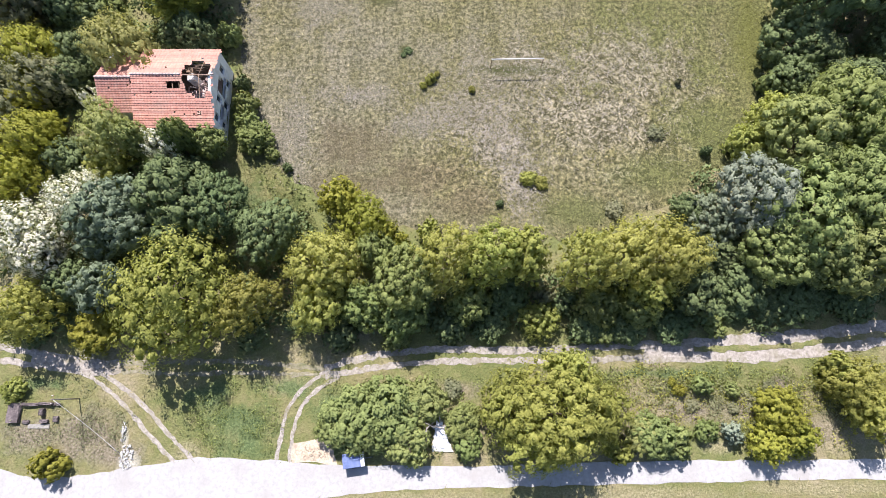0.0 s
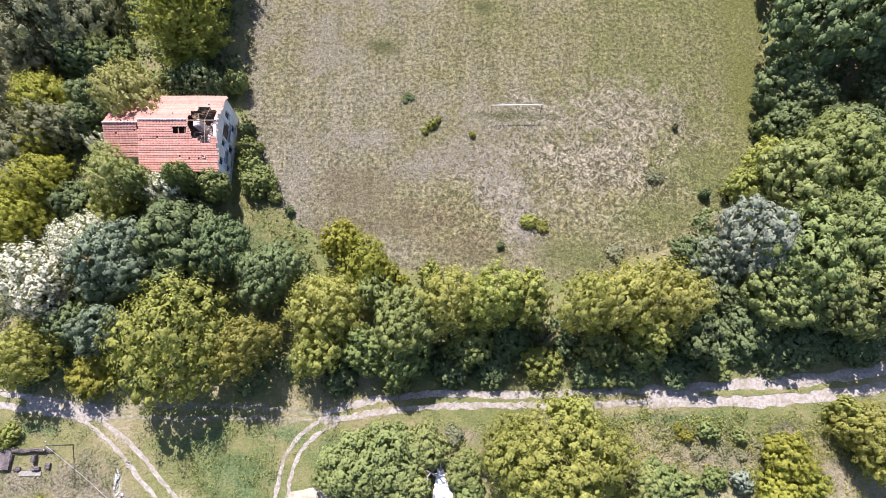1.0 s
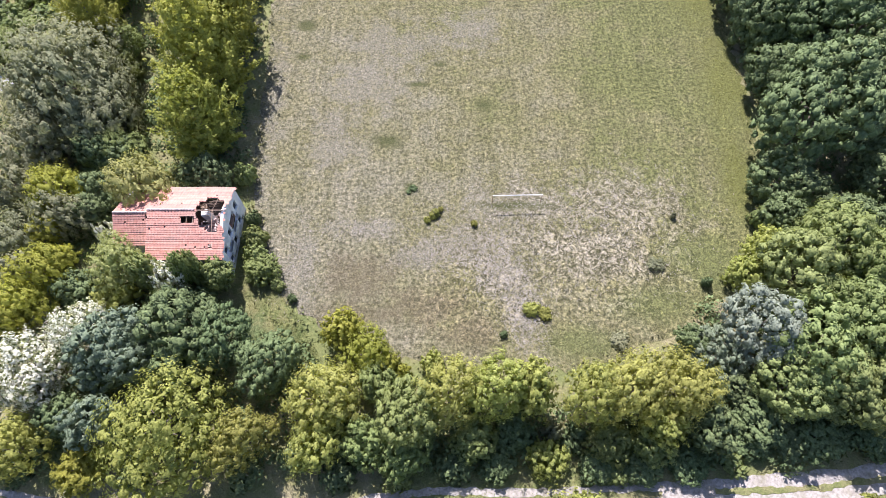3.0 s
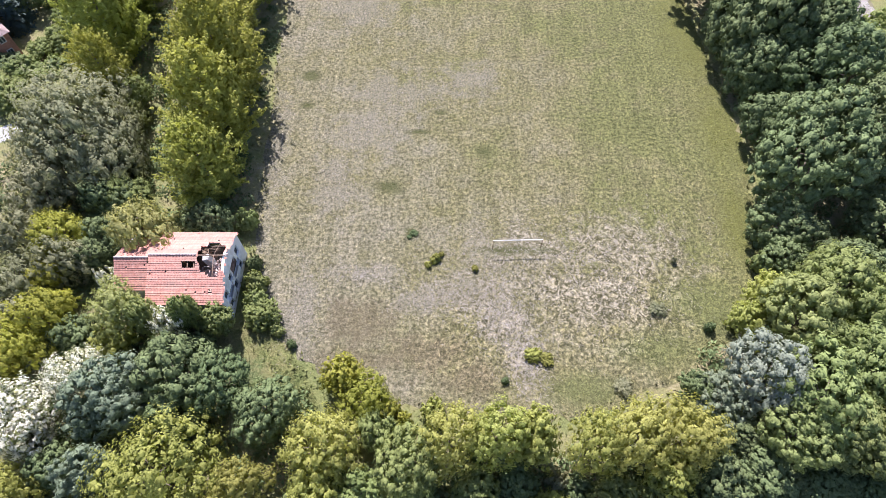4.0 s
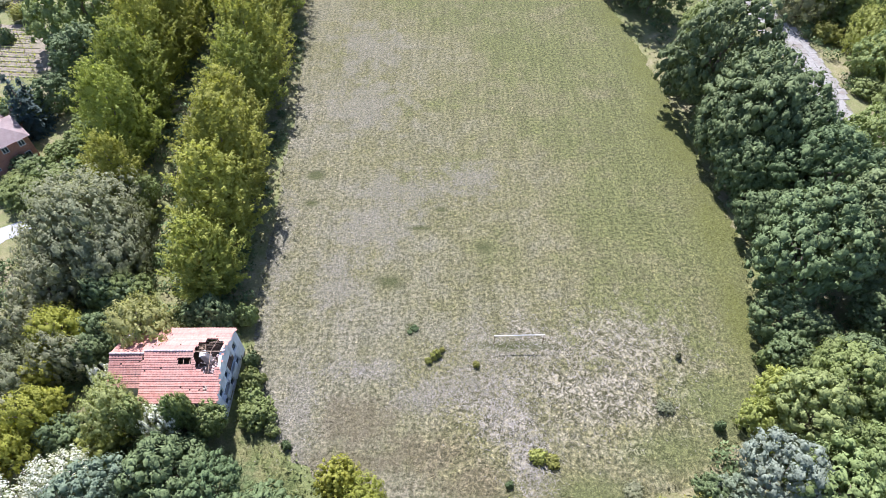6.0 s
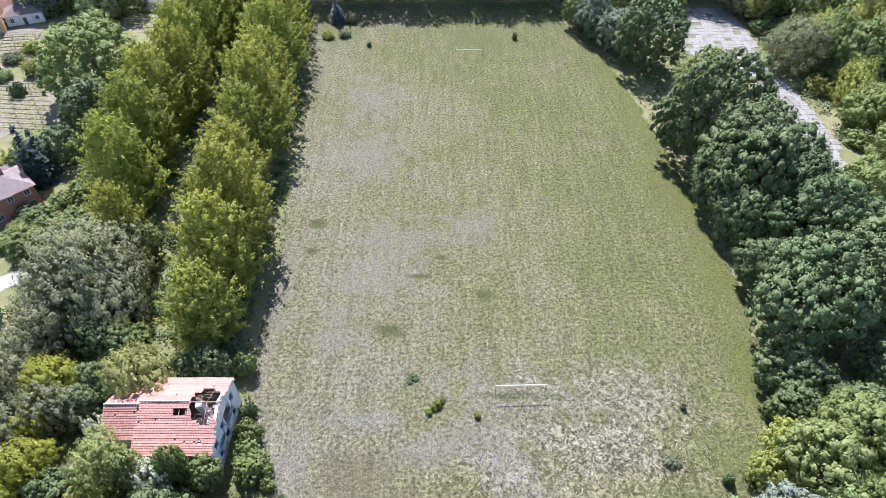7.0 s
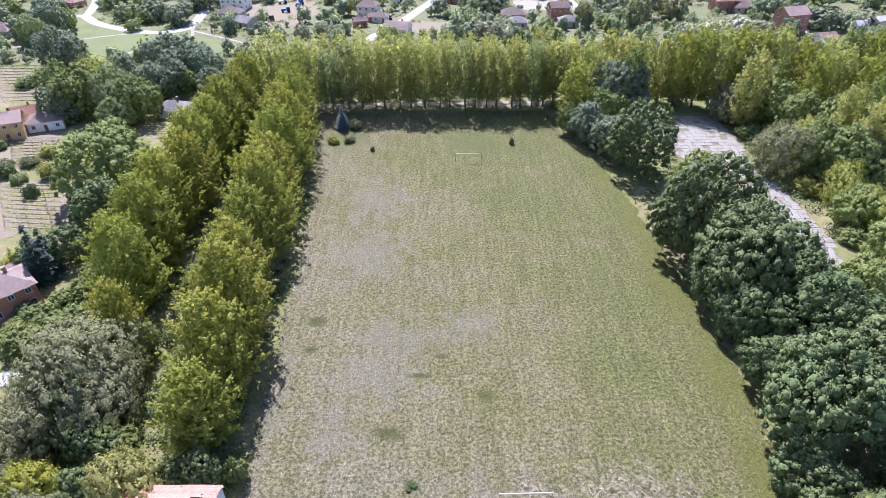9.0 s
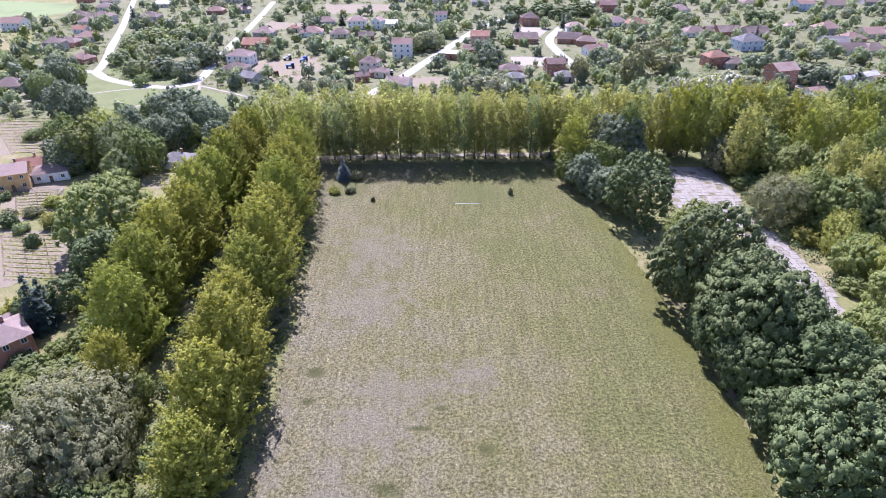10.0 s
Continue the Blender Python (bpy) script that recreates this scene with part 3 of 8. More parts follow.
def bush(kind, x, y, h, r, label, group=""):
    COUNT[0] += 1
    v = COUNT[0] % 3
    crown = shared(("bush", v), lambda: leaf_mesh("foliage", round_crown(90 + v, 2.0, 3.0, 7, 15, 17, 0.33, -0.1, 0.42, 0.5), LEAF["walnut"]))
    stem = shared(("bush stem", 0), lambda: stem_mesh("stem", 4, 1.6, 0.09, 1.0, 8, BARK, 0.1, 0.1))
    big = r > 2.4
    if big:
        form = "small" + ("_spray" if kind in SPRAY else "")
        crown = shared((form, v), lambda: crown_mesh(form, v))
    top = root("bush", pose(x, y, 0, 0, 0, (COUNT[0] * 83) % 360), label, "bush", group)
    s = part("stem", stem, top)
    s.scale = (r / 2.0, r / 2.0, h * 0.5)
    c = part("foliage", crown, top)
    c.scale = (r / 2.6, r / 2.6, h * 0.98 / 4.6) if big else (r / 2.0, r / 2.0, h / 3.0)
    c.location = (0, 0, h * 0.5)
    dressed(c, LEAF[kind])
    return top


def poplar(x, y, h, r, label, group, fine=True, kind="poplar"):
    COUNT[0] += 1
    v = COUNT[0] % 3
    if fine:
        crown = shared(("poplar", v), lambda: leaf_mesh("crown", poplar_crown(20 + v, 21.0, 7.2, 140, 14, 10, 0.36, 1.0, core=15), LEAF["poplar"]))
        unit_r = 7.2
    elif group == "poplar belt":
        crown = shared(("belt poplar", v), lambda: leaf_mesh("crown", poplar_crown(36 + v, 21.0, 5.0, 90, 7, 9, 0.44, 2.4, 0.45, 0.5, 7, 0.9), LEAF["poplar"]))
        unit_r = 4.3
    else:
        crown = shared(("far poplar", v), lambda: leaf_mesh("crown", poplar_crown(30 + v, 21.0, 4.2, 90, 6, 10, 0.42, 3.4, 0.55, 0.42, 1, 0.7), LEAF["poplar"]))
        unit_r = 4.2
    stem = shared(("poplar stem", v), lambda: stem_mesh("trunk", 60 + v, 20.0, 0.3, 1.6, 6, PALE_BARK, 0.01, 0.2))
    top = root("poplar", pose(x, y, 0, 0, 0, (COUNT[0] * 97) % 360), label, "tree", group)
    s = part("trunk", stem, top)
    s.scale = (1, 1, h / 21.0 * (0.85 if fine else 0.6))
    c = part("crown", crown, top)
    c.scale = (r / unit_r, r / unit_r, h / 21.0)
    dressed(c, LEAF[kind])
    return top


def fir(kind, x, y, h, r, label):
    COUNT[0] += 1
    crown = shared(("fir", 0), lambda: leaf_mesh("crown", fir_crown(5, 8.0, 2.3, 22, 0.62), LEAF["conifer"]))
    stem = shared(("fir stem", 0), lambda: tubes("trunk", [([(0, 0, -0.3), (0, 0, 7.8)], [0.2, 0.03])], BARK))
    top = root("fir", pose(x, y, 0, 0, 0, COUNT[0] * 31), label, "tree")
    s = part("trunk", stem, top)
    c = part("crown", crown, top)
    s.scale = c.scale = (r / 2.3, r / 2.3, h / 8.0)
    dressed(c, LEAF[kind])
    return top


# ---- ground, roads and plots ----
def sheet(name, outline, z, material, label, category, wobble=0.0, seed=1, thick=0.0):
    """A flat piece of ground with an uneven edge."""
    rng = random.Random(seed)
    pts = []
    n = len(outline)
    for i in range(n):
        a, b = Vector(outline[i]), Vector(outline[(i + 1) % n])
        steps = max(1, int((b - a).length / 1.2)) if wobble else 1
        for k in range(steps):
            p = a.lerp(b, k / steps)
            pts.append((p.x + rng.uniform(-wobble, wobble), p.y + rng.uniform(-wobble, wobble)))
    bm = bmesh.new()
    f = bm.faces.new([bm.verts.new((px, py, z)) for px, py in pts])
    if f.normal.z < 0:
        f.normal_flip()
    r = bmesh.ops.extrude_face_region(bm, geom=[f])
    bmesh.ops.translate(bm, verts=[v for v in r["geom"] if isinstance(v, bmesh.types.BMVert)], vec=(0, 0, -z - 0.25))
    bmesh.ops.triangulate(bm, faces=[q for q in bm.faces if len(q.verts) > 4])
    bmesh.ops.recalc_face_normals(bm, faces=bm.faces)
    me = bpy.data.meshes.new(name)
    bm.to_mesh(me)
    bm.free()
    me.materials.append(material)
    return tagged(new(name, me), label, category, kind="structure")


LINES = []     # centre lines and half widths that plants keep clear of


def smooth_line(points, step=1.5):
    p = [Vector((*q, 0)) for q in points]
    p = [p[0] * 2 - p[1]] + p + [p[-1] * 2 - p[-2]]
    out = []
    for i in range(1, len(p) - 2):
        a, b, c, d = p[i - 1:i + 3]
        n = max(2, int((c - b).length / step))
        for k in range(n):
            t = k / n
            out.append(0.5 * (2 * b + (c - a) * t + (2 * a - 5 * b + 4 * c - d) * t * t + (3 * b - a - 3 * c + d) * t ** 3))
    return out + [p[-2]]


def road(name, points, width, material, label, category="road", z=0.04, ragged=0.12, seed=3, clear=None):
    rng = random.Random(seed)
    line = smooth_line(points, 0.6 if width < 1 else 1.5)
    verts, faces = [], []
    for i, p in enumerate(line):
        d = (line[min(i + 1, len(line) - 1)] - line[max(i - 1, 0)]).normalized()
        s = Vector((-d.y, d.x, 0))
        for side, zz in ((1.12, -0.1), (1, z), (0, z + 0.015), (-1, z), (-1.12, -0.1)):
            w = side * width / 2 + (rng.uniform(-ragged, ragged) if side else 0)
            verts.append((p.x + s.x * w, p.y + s.y * w, zz))
    for i in range(len(line) - 1):
        for k in range(4):
            a = i * 5 + k
            faces.append((a + 1, a, a + 5, a + 6))
    LINES.append(([(q.x, q.y) for q in line[::(6 if width < 1 else 3)]] + [(line[-1].x, line[-1].y)], (clear or width) / 2))
    return tagged(new(name, mesh_of(name, verts, faces, material)), label, category, kind="structure")


KEEP = []      # circles that scattered plants keep clear of


def is_clear(x, y, r):
    for cx, cy, cr in KEEP:
        if (x - cx) ** 2 + (y - cy) ** 2 < (cr + r) ** 2:
            return False
    for pts, w in LINES:
        for px, py in pts:
            if abs(px - x) < w + r + 3 and abs(py - y) < w + r + 3 and (px - x) ** 2 + (py - y) ** 2 < (w + r + 1.0) ** 2:
                return False
    return True


def inside(x, y, poly):
    hit = False
    for (ax, ay), (bx, by) in zip(poly, poly[1:] + poly[:1]):
        if (ay > y) != (by > y) and x < (bx - ax) * (y - ay) / (by - ay) + ax:
            hit = not hit
    return hit


def blades(name, poly, count, seed, size, material, label, skip=(), z=0.0, bare=(), slim=0.42, tall=(0.3, 1.2), lean=0.55):
    """Loose tufts of grass over a piece of ground."""
    rng = np.random.RandomState(seed)
    P = np.array(poly)
    lo, hi = P.min(0), P.max(0)
    q = rng.uniform(lo, hi, (int(count * 1.6), 2))
    ok = np.zeros(len(q), bool)
    for (ax, ay), (bx, by) in zip(poly, poly[1:] + poly[:1]):
        cross = ((ay > q[:, 1]) != (by > q[:, 1]))
        with np.errstate(divide='ignore', invalid='ignore'):
            ok ^= cross & (q[:, 0] < (bx - ax) * (q[:, 1] - ay) / (by - ay) + ax)
    for pts, w in skip:
        for px, py in pts:
            ok &= (q[:, 0] - px) ** 2 + (q[:, 1] - py) ** 2 > w * w
    for hole in bare:
        cut = np.zeros(len(q), bool)
        for (ax, ay), (bx, by) in zip(hole, hole[1:] + hole[:1]):
            cross = ((ay > q[:, 1]) != (by > q[:, 1]))
            with np.errstate(divide='ignore', invalid='ignore'):
                cut ^= cross & (q[:, 0] < (bx - ax) * (q[:, 1] - ay) / (by - ay) + ax)
        ok &= ~cut
    q = q[ok][:count]
    n = len(q)
    a = rng.uniform(0, 6.283, n)
    s = size * rng.uniform(0.5, 1.5, n)
    lean = rng.normal(0, lean, (n, 2)) * s[:, None]
    hgt = s * rng.uniform(*tall, n)
    side = np.stack([np.cos(a), np.sin(a)], 1) * (s * slim)[:, None]
    base, tip = np.zeros((n, 3)), np.zeros((n, 3))
    base[:, :2], tip[:, :2], tip[:, 2] = q, q + lean, hgt + z
    base[:, 2] = z
    w = np.zeros((n, 3))
    w[:, :2] = side
    flat = (w[:, 0] * (tip - base)[:, 1] - w[:, 1] * (tip - base)[:, 0]) < 0
    w[flat] *= -1
    up = np.zeros((n, 3, 3)) + np.array([0, 0, 1.0]) + rng.normal(0, 0.3, (n, 1, 3))
    verts = np.concatenate([np.stack([base - w, base + w, tip], 1), up], 1)
    ob = new(name, leaf_mesh(name, verts, material))
    return tagged(ob, label, "grass", kind="stuff")


def thicket(name, spots, seed, material, label, leaf=0.45, per=90):
    """Low tangled growth, as one mass of leaves: spots are (x, y, radius, height)."""
    rng = np.random.RandomState(seed)
    out = []
    for x, y, r, h in spots:
        k = int(per * (r / 1.5) ** 1.5)
        e = unit(rng.normal(0, 1, (k, 3)) + np.array([0, 0, 0.5]))
        at = e * np.array([r, r, h * 0.62]) * rng.uniform(0.55, 1.05, (k, 1)) + np.array([x, y, h * 0.4])
        at[:, 2] = np.maximum(at[:, 2], 0.05)
        out.append(leaves(rng, at, e, leaf, 0.6))
    return tagged(new(name, leaf_mesh(name, np.concatenate(out), material)), label, "undergrowth", kind="stuff")


# ---- houses ----
def roof_mesh(style, w, d, rise, over, material, thick=0.18):
    """A gable or hip roof, its eaves at z 0, ridge along x."""
    a, b = w / 2 + over, d / 2 + over
    drop = -rise * over / (d / 2)
    bm = bmesh.new()
    if style == "flat":
        box(bm, -a, a, -b, b, 0, 0.25)
    else:
        inset = min(b * 0.95, a * 0.8) if style == "hip" else 0.0
        c = [bm.verts.new(p) for p in ((-a, -b, drop), (a, -b, drop), (a, b, drop), (-a, b, drop))]
        r = [bm.verts.new((-a + inset, 0, rise)), bm.verts.new((a - inset, 0, rise))]
        faces = [bm.faces.new((c[0], c[1], r[1], r[0])), bm.faces.new((c[2], c[3], r[0], r[1]))]
        if style == "hip":
            faces += [bm.faces.new((c[1], c[2], r[1])), bm.faces.new((c[3], c[0], r[0]))]
        bmesh.ops.solidify(bm, geom=faces, thickness=-thick)
    me = bpy.data.meshes.new("roof")
    bm.to_mesh(me)
    bm.free()
    me.materials.append(material)
    return me


def window_part(parent, x, y, z, w, h, turn, n=1):
    """A glazed window set on a wall; turn: the way it faces, in degrees about z."""
    bm = bmesh.new()
    t = 0.09
    box(bm, -w / 2, w / 2, -0.07, 0.03, -h / 2, -h / 2 + t)
    box(bm, -w / 2, w / 2, -0.07, 0.03, h / 2 - t, h / 2)
    for s in (-w / 2, w / 2 - t, -t / 2):
        box(bm, s, s + t, -0.06, 0.03, -h / 2 + t, h / 2 - t)
    me = shared(("win frame", round(w, 1), round(h, 1)), lambda: bm_mesh("window", bm, FRAME_W))
    f = part("window", me, parent)
    f.matrix_basis = pose(x, y, z, 0, 0, turn)
    pane = shared(("pane", round(w, 1), round(h, 1)), lambda: bm_mesh("pane", boxed(-w / 2 + 0.03, w / 2 - 0.03, -0.035, 0.02, -h / 2 + 0.03, h / 2 - 0.03), GLASS))
    part("pane", pane, f)


def bm_mesh(name, bm, material):
    me = bpy.data.meshes.new(name)
    bm.to_mesh(me)
    bm.free()
    me.materials.append(material)
    return me


def house(x, y, w, d, h, turn, style, roof_m, wall_m, label, rise=2.0, windows=True, chimney=True, name="house"):
    """A village house: walls, roof, windows, door and chimney. Its front looks along -y before the turn."""
    top = root(name, pose(x, y, 0, 0, 0, turn), label, "house" if name == "house" else name, "village houses")
    bm = boxed(-w / 2, w / 2, -d / 2, d / 2, -0.3, h)
    if style == "gable":
        for s in (-1, 1):
            p = [bm.verts.new((s * (w / 2 - k), yy, zz)) for k in (0, 0.3) for yy, zz in ((-d / 2, h), (d / 2, h), (0, h + rise))]
            bm.faces.new(p[:3]), bm.faces.new(p[3:])
            for i in range(3):
                bm.faces.new((p[i], p[(i + 1) % 3], p[3 + (i + 1) % 3], p[3 + i]))
        bmesh.ops.recalc_face_normals(bm, faces=bm.faces)
    bm_part("wall", bm, wall_m, top)
    r = part("roof", roof_mesh(style, w, d, rise, 0.45, roof_m), top)
    r.location = (0, 0, h + 0.02)
    if chimney and style != "flat":
        c = bm_part("chimney", boxed(-0.3, 0.3, -0.3, 0.3, -0.9, 0.9, bevel=0.03), BRICK, r)
        c.location = (w * 0.18, d * 0.1, rise * 0.8 + 0.25)
        bm_part("cap", boxed(-0.38, 0.38, -0.38, 0.38, 0.9, 1.0), CONCRETE, r).location = c.location
    if windows:
        floors = max(1, int(h / 2.7))
        for fl in range(floors):
            z = 1.6 + fl * 2.7
            n = max(2, int(w / 3.0))
            for i in range(n):
                xx = (i + 0.5) / n * w - w / 2
                if fl == 0 and i == n // 2:
                    dr = bm_part("door", boxed(-0.48, 0.48, -0.05, 0.03, 0.0, 2.05, bevel=0.01), DOOR, top)
                    dr.location = (xx, -d / 2, 0)
                else:
                    window_part(top, xx, -d / 2, z, 1.1, 1.3, 0)
            for s in (-1, 1):
                for yy in (-d * 0.22, d * 0.22):
                    window_part(top, s * w / 2, yy, z, 1.1, 1.3, 90 * s)
    KEEP.append((x, y, math.hypot(w, d) / 2 * 0.8))
    return top


# ---- the ground ----
def ground():
    """One sheet to the horizon, with very slight unevenness far from the field."""
    xs = sorted(set(list(np.linspace(-130, 130, 53)) + [-4000, -2200, -1200, -700, -450, -320, -220, -170, 170, 220, 320, 450, 700, 1200, 2200, 4000]))
    ys = sorted(set(list(np.linspace(-60, 220, 57)) + [-3000, -900, -350, -160, -90, 260, 320, 400, 500, 650, 850, 1200, 2000, 4200]))
    verts = [(x, y, 0.0) for y in ys for x in xs]
    n = len(xs)
    faces = [(j * n + i, j * n + i + 1, (j + 1) * n + i + 1, (j + 1) * n + i) for j in range(len(ys) - 1) for i in range(n - 1)]
    return tagged(new("ground", mesh_of("ground", verts, faces, GROUND)), "rough green grass and bare earth under the trees", "ground", kind="structure")


ground()
FIELD_EDGE = [(-28.5, 47), (-26, 36), (-21, 28.5), (-15, 24.5), (-6, 21.5), (4, 20), (14, 19.5), (24, 21.5), (33, 25.5), (39.5, 30), (44.5, 36), (47.5, 46),
              (50, 58), (51, 68), (50.5, 80), (49.5, 95), (48.5, 112), (46.5, 130), (44, 147), (40, 160), (36, 170), (34, 186), (-44, 184), (-38, 162), (-35, 140),
              (-32.5, 112), (-31, 85), (-30, 65)]
sheet("field", FIELD_EDGE, 0.03, FIELD, "dry unmown grass of an old football pitch", "field", 0.7, 4)

# tracks: two wheel ruts each, pale and dusty
RUT = "pale dusty wheel rut of a farm track"
road("track", [(-14.6, 2.5), (-11.3, 3.5), (-7, 4.3), (0.3, 4.9), (9, 4.8), (16.3, 5), (23.7, 5.4), (31, 5.7), (38.5, 6.3), (45.9, 6.8), (53.4, 7.3), (75, 9.4)], 0.85, DIRT, RUT, ragged=0.2, z=0.022, seed=1)
road("track", [(-14.5, 1.6), (-9.9, 2.3), (-5.5, 2.9), (0.3, 3.4), (9, 3.5), (16.3, 3.5), (23.6, 3.7), (30.9, 3.9), (38.2, 3.9), (45.5, 4.1), (53.1, 5.3), (75, 7.8)], 0.75, DIRT, RUT, ragged=0.2, z=0.022, seed=2)
road("track", [(-75, 8.5), (-60.9, 6.0), (-56.4, 5.2), (-51.9, 4.5), (-46.8, 3.6), (-40.6, 3.1)], 0.8, DIRT, RUT, ragged=0.2, z=0.022, seed=5)
road("track", [(-75, 6.4), (-60.5, 4.3), (-56.1, 3.6), (-51.7, 3.0), (-46.6, 2.7), (-40.5, 2.2)], 0.7, DIRT, RUT, ragged=0.2, z=0.022, seed=6)
road("track", [(-40.8, 3.1), (-34.5, 3.4), (-25.8, 3.4), (-21.4, 3.1), (-14.4, 2.5)], 0.6, GRASSY, "faint grassy wheel rut", ragged=0.2, z=0.022, seed=35)
road("track", [(-40.7, 2.2), (-34.3, 1.9), (-25.7, 2), (-19.9, 1.8), (-14.4, 1.7)], 0.5, GRASSY, "faint grassy wheel rut", ragged=0.2, z=0.022, seed=36)
road("track", [(-46.6, 2.7), (-42.7, 0.5), (-39.4, -2.2), (-36.2, -5.4), (-32.5, -8.9)], 0.5, DIRT, RUT, ragged=0.12, z=0.022, seed=7)
road("track", [(-44.5, 2.9), (-41.3, 1), (-37.4, -1.8), (-33.5, -5.6), (-30, -8.9)], 0.5, DIRT, RUT, ragged=0.12, z=0.022, seed=8)
road("track", [(-13.8, 2.6), (-17.3, -0.1), (-19.2, -3.2), (-20.1, -8.9)], 0.5, DIRT, RUT, ragged=0.12, z=0.022, seed=9)
road("track", [(-12.7, 1.6), (-16.3, -0.9), (-18, -4.2), (-18.4, -8.9)], 0.5, DIRT, RUT, ragged=0.12, z=0.022, seed=10)
BARE = [[(27, 3.4), (42, 3.6), (50, 4.4), (75, 7.5), (75, 10), (50, 7.4), (42, 6.8), (28, 5.6)], [(-56, 3.2), (-44, 2), (-42, 2.2), (-47, 4), (-56, 5.6)], [(-18, -6.5), (-13, -6.4), (-12.5, -9), (-18, -9)]]
sheet("track", [(26, 3.2), (34, 3.2), (42, 3.3), (50, 4.2), (58, 5.3), (75, 7.3), (75, 10.2), (58, 8.6), (50, 7.6), (42, 7), (34, 6.3), (27, 5.8)], 0.028, DIRT,
      "wide pale bare stretch of the farm track", "road", 0.25, 12)
sheet("track", [(-52, 2.7), (-47, 2.2), (-44, 1.6), (-41, 1.8), (-42.5, 3.3), (-47, 3.9), (-52, 4.6)], 0.028, DIRT, "worn bare ground where the tracks meet", "road", 0.3, 13)
road("median", [(33, 4.9), (40, 5.1), (46, 5.4), (53, 6.3), (75, 8.6)], 0.7, GROUND, "grass strip between the wheel ruts", "grass", z=0.07, ragged=0.2, seed=14)
LIME_EDGE = [(-90, -7.5), (-62, -8.8), (-53.8, -9.5), (-50.2, -10.5), (-45.3, -10.5), (-37.9, -9.4), (-29.7, -8.2), (-20.7, -8.6), (-12.3, -9.2), (-2.5, -9.3), (5.8, -9.3), (19.8, -8.9),
               (29.7, -8.7), (43.7, -8.7), (55.6, -8.5), (90, -8), (90, -10.5), (55.2, -10.9), (43.4, -11), (29.4, -11.3), (15.5, -11.6), (8.6, -11.7), (-5.3, -12.1),
               (-13.5, -12.8), (-25.7, -14.4), (-39.3, -15), (-90, -15.2)]
sheet("road", LIME_EDGE, 0.035, LIME, "white crushed-limestone road", "road", 0.12, 15)
sheet("sand_patch", [(-18, -6.6), (-15, -6.1), (-13.1, -6.4), (-12.4, -9.0), (-18.2, -9.0)], 0.06, SAND, "pale spread of sand beside the white road", "ground", 0.25, 16)
road("far_track", [(-75, 185), (-44, 190.2), (-5, 192.3), (35, 193), (66, 194)], 3.0, DIRT, "pale track behind the poplar row", seed=21)
road("lane", [(-130, 40), (-83, 63.5), (-77, 67.5), (-71.5, 71.3), (-66, 77)], 3.4, LIME, "white gravel lane to the brick house", seed=22)
VR = "pale dusty village street"
road("street", [(-200, 313), (-190, 314), (-185, 315.5), (-192, 339), (-208, 379), (-229, 436), (-256, 504), (-290, 590)], 4.6, LIME, VR, seed=23)
road("street", [(-186, 315), (-171, 299), (-151, 287), (-135, 282.5), (-125, 287), (-123, 298), (-129, 342), (-135, 398), (-141, 461), (-154, 570)], 5.0, LIME, VR, seed=24)
road("street", [(-34, 262), (-34, 271), (-24, 291), (-12, 326), (5.6, 377), (22, 424), (41, 462), (72, 510)], 5.4, LIME, VR, seed=25)
road("street", [(84, 437), (69, 394), (68, 360), (72, 318)], 5.5, LIME, VR, seed=26)
road("street", [(168, 292), (173, 273), (182, 256)], 5.5, LIME, VR, seed=27)
for i, pts in enumerate(([(-119, 285), (-102, 274), (-89, 265), (-70, 252)], [(-121.6, 291), (-116.5, 277), (-112, 258)], [(-240, 245), (-203, 256), (-180, 263)],
                         [(-180, 263), (-155, 277.5), (-140, 281.5)], [(-137, 234), (-135, 249), (-131, 264)])):
    road("path", pts, 1.4, DIRT, "worn dirt path across the meadow", seed=30 + i)
sheet("village_ground", [(-175, 205), (-60, 203), (-60, 262), (45, 262), (45, 203), (230, 203), (560, 640), (-330, 640), (-300, 460)], 0.012,
      grainy("garden_ground", (0.1, 0.118, 0.052), (0.17, 0.168, 0.09), 0.5, 0.06, 0.95, 0.7, 0.15, (0.2, 0.178, 0.125)), "patchy garden ground between the houses", "ground", 1.0, 39)
sheet("yard", [(-107, 337), (-90, 345), (-74, 350), (-64, 318), (-72, 295), (-93, 292)], 0.03, SOIL, "dusty farm yard with parked machines", "yard", 0.8, 40)
sheet("meadow", [(-187, 304), (-188, 314), (-172, 300), (-147, 284), (-125, 284), (-113, 276), (-80, 258), (-76, 244), (-108, 250), (-136, 236), (-156, 248)], 0.02, MEADOW, "bright green mown meadow", "meadow", 1.0, 41)
sheet("meadow", [(-187, 336), (-160, 312), (-128, 300), (-131, 287), (-152, 291), (-178, 310)], 0.02, MEADOW, "green verge beside the village street", "meadow", 1.0, 42)
sheet("crop_field", [(-1500, 585), (-411, 582), (-325, 558), (-310, 514), (-335, 466), (-423, 468), (-1500, 470)], 0.03, CROP, "pale green field of young crop", "field", 0.0, 43)
sheet("hill_field", [(-520, 640), (520, 640), (900, 1500), (-900, 1500)], 0.03, CROP, "pale green fields beyond the village", "field", 0.0, 44)
PLOT = "brown tilled garden plot"
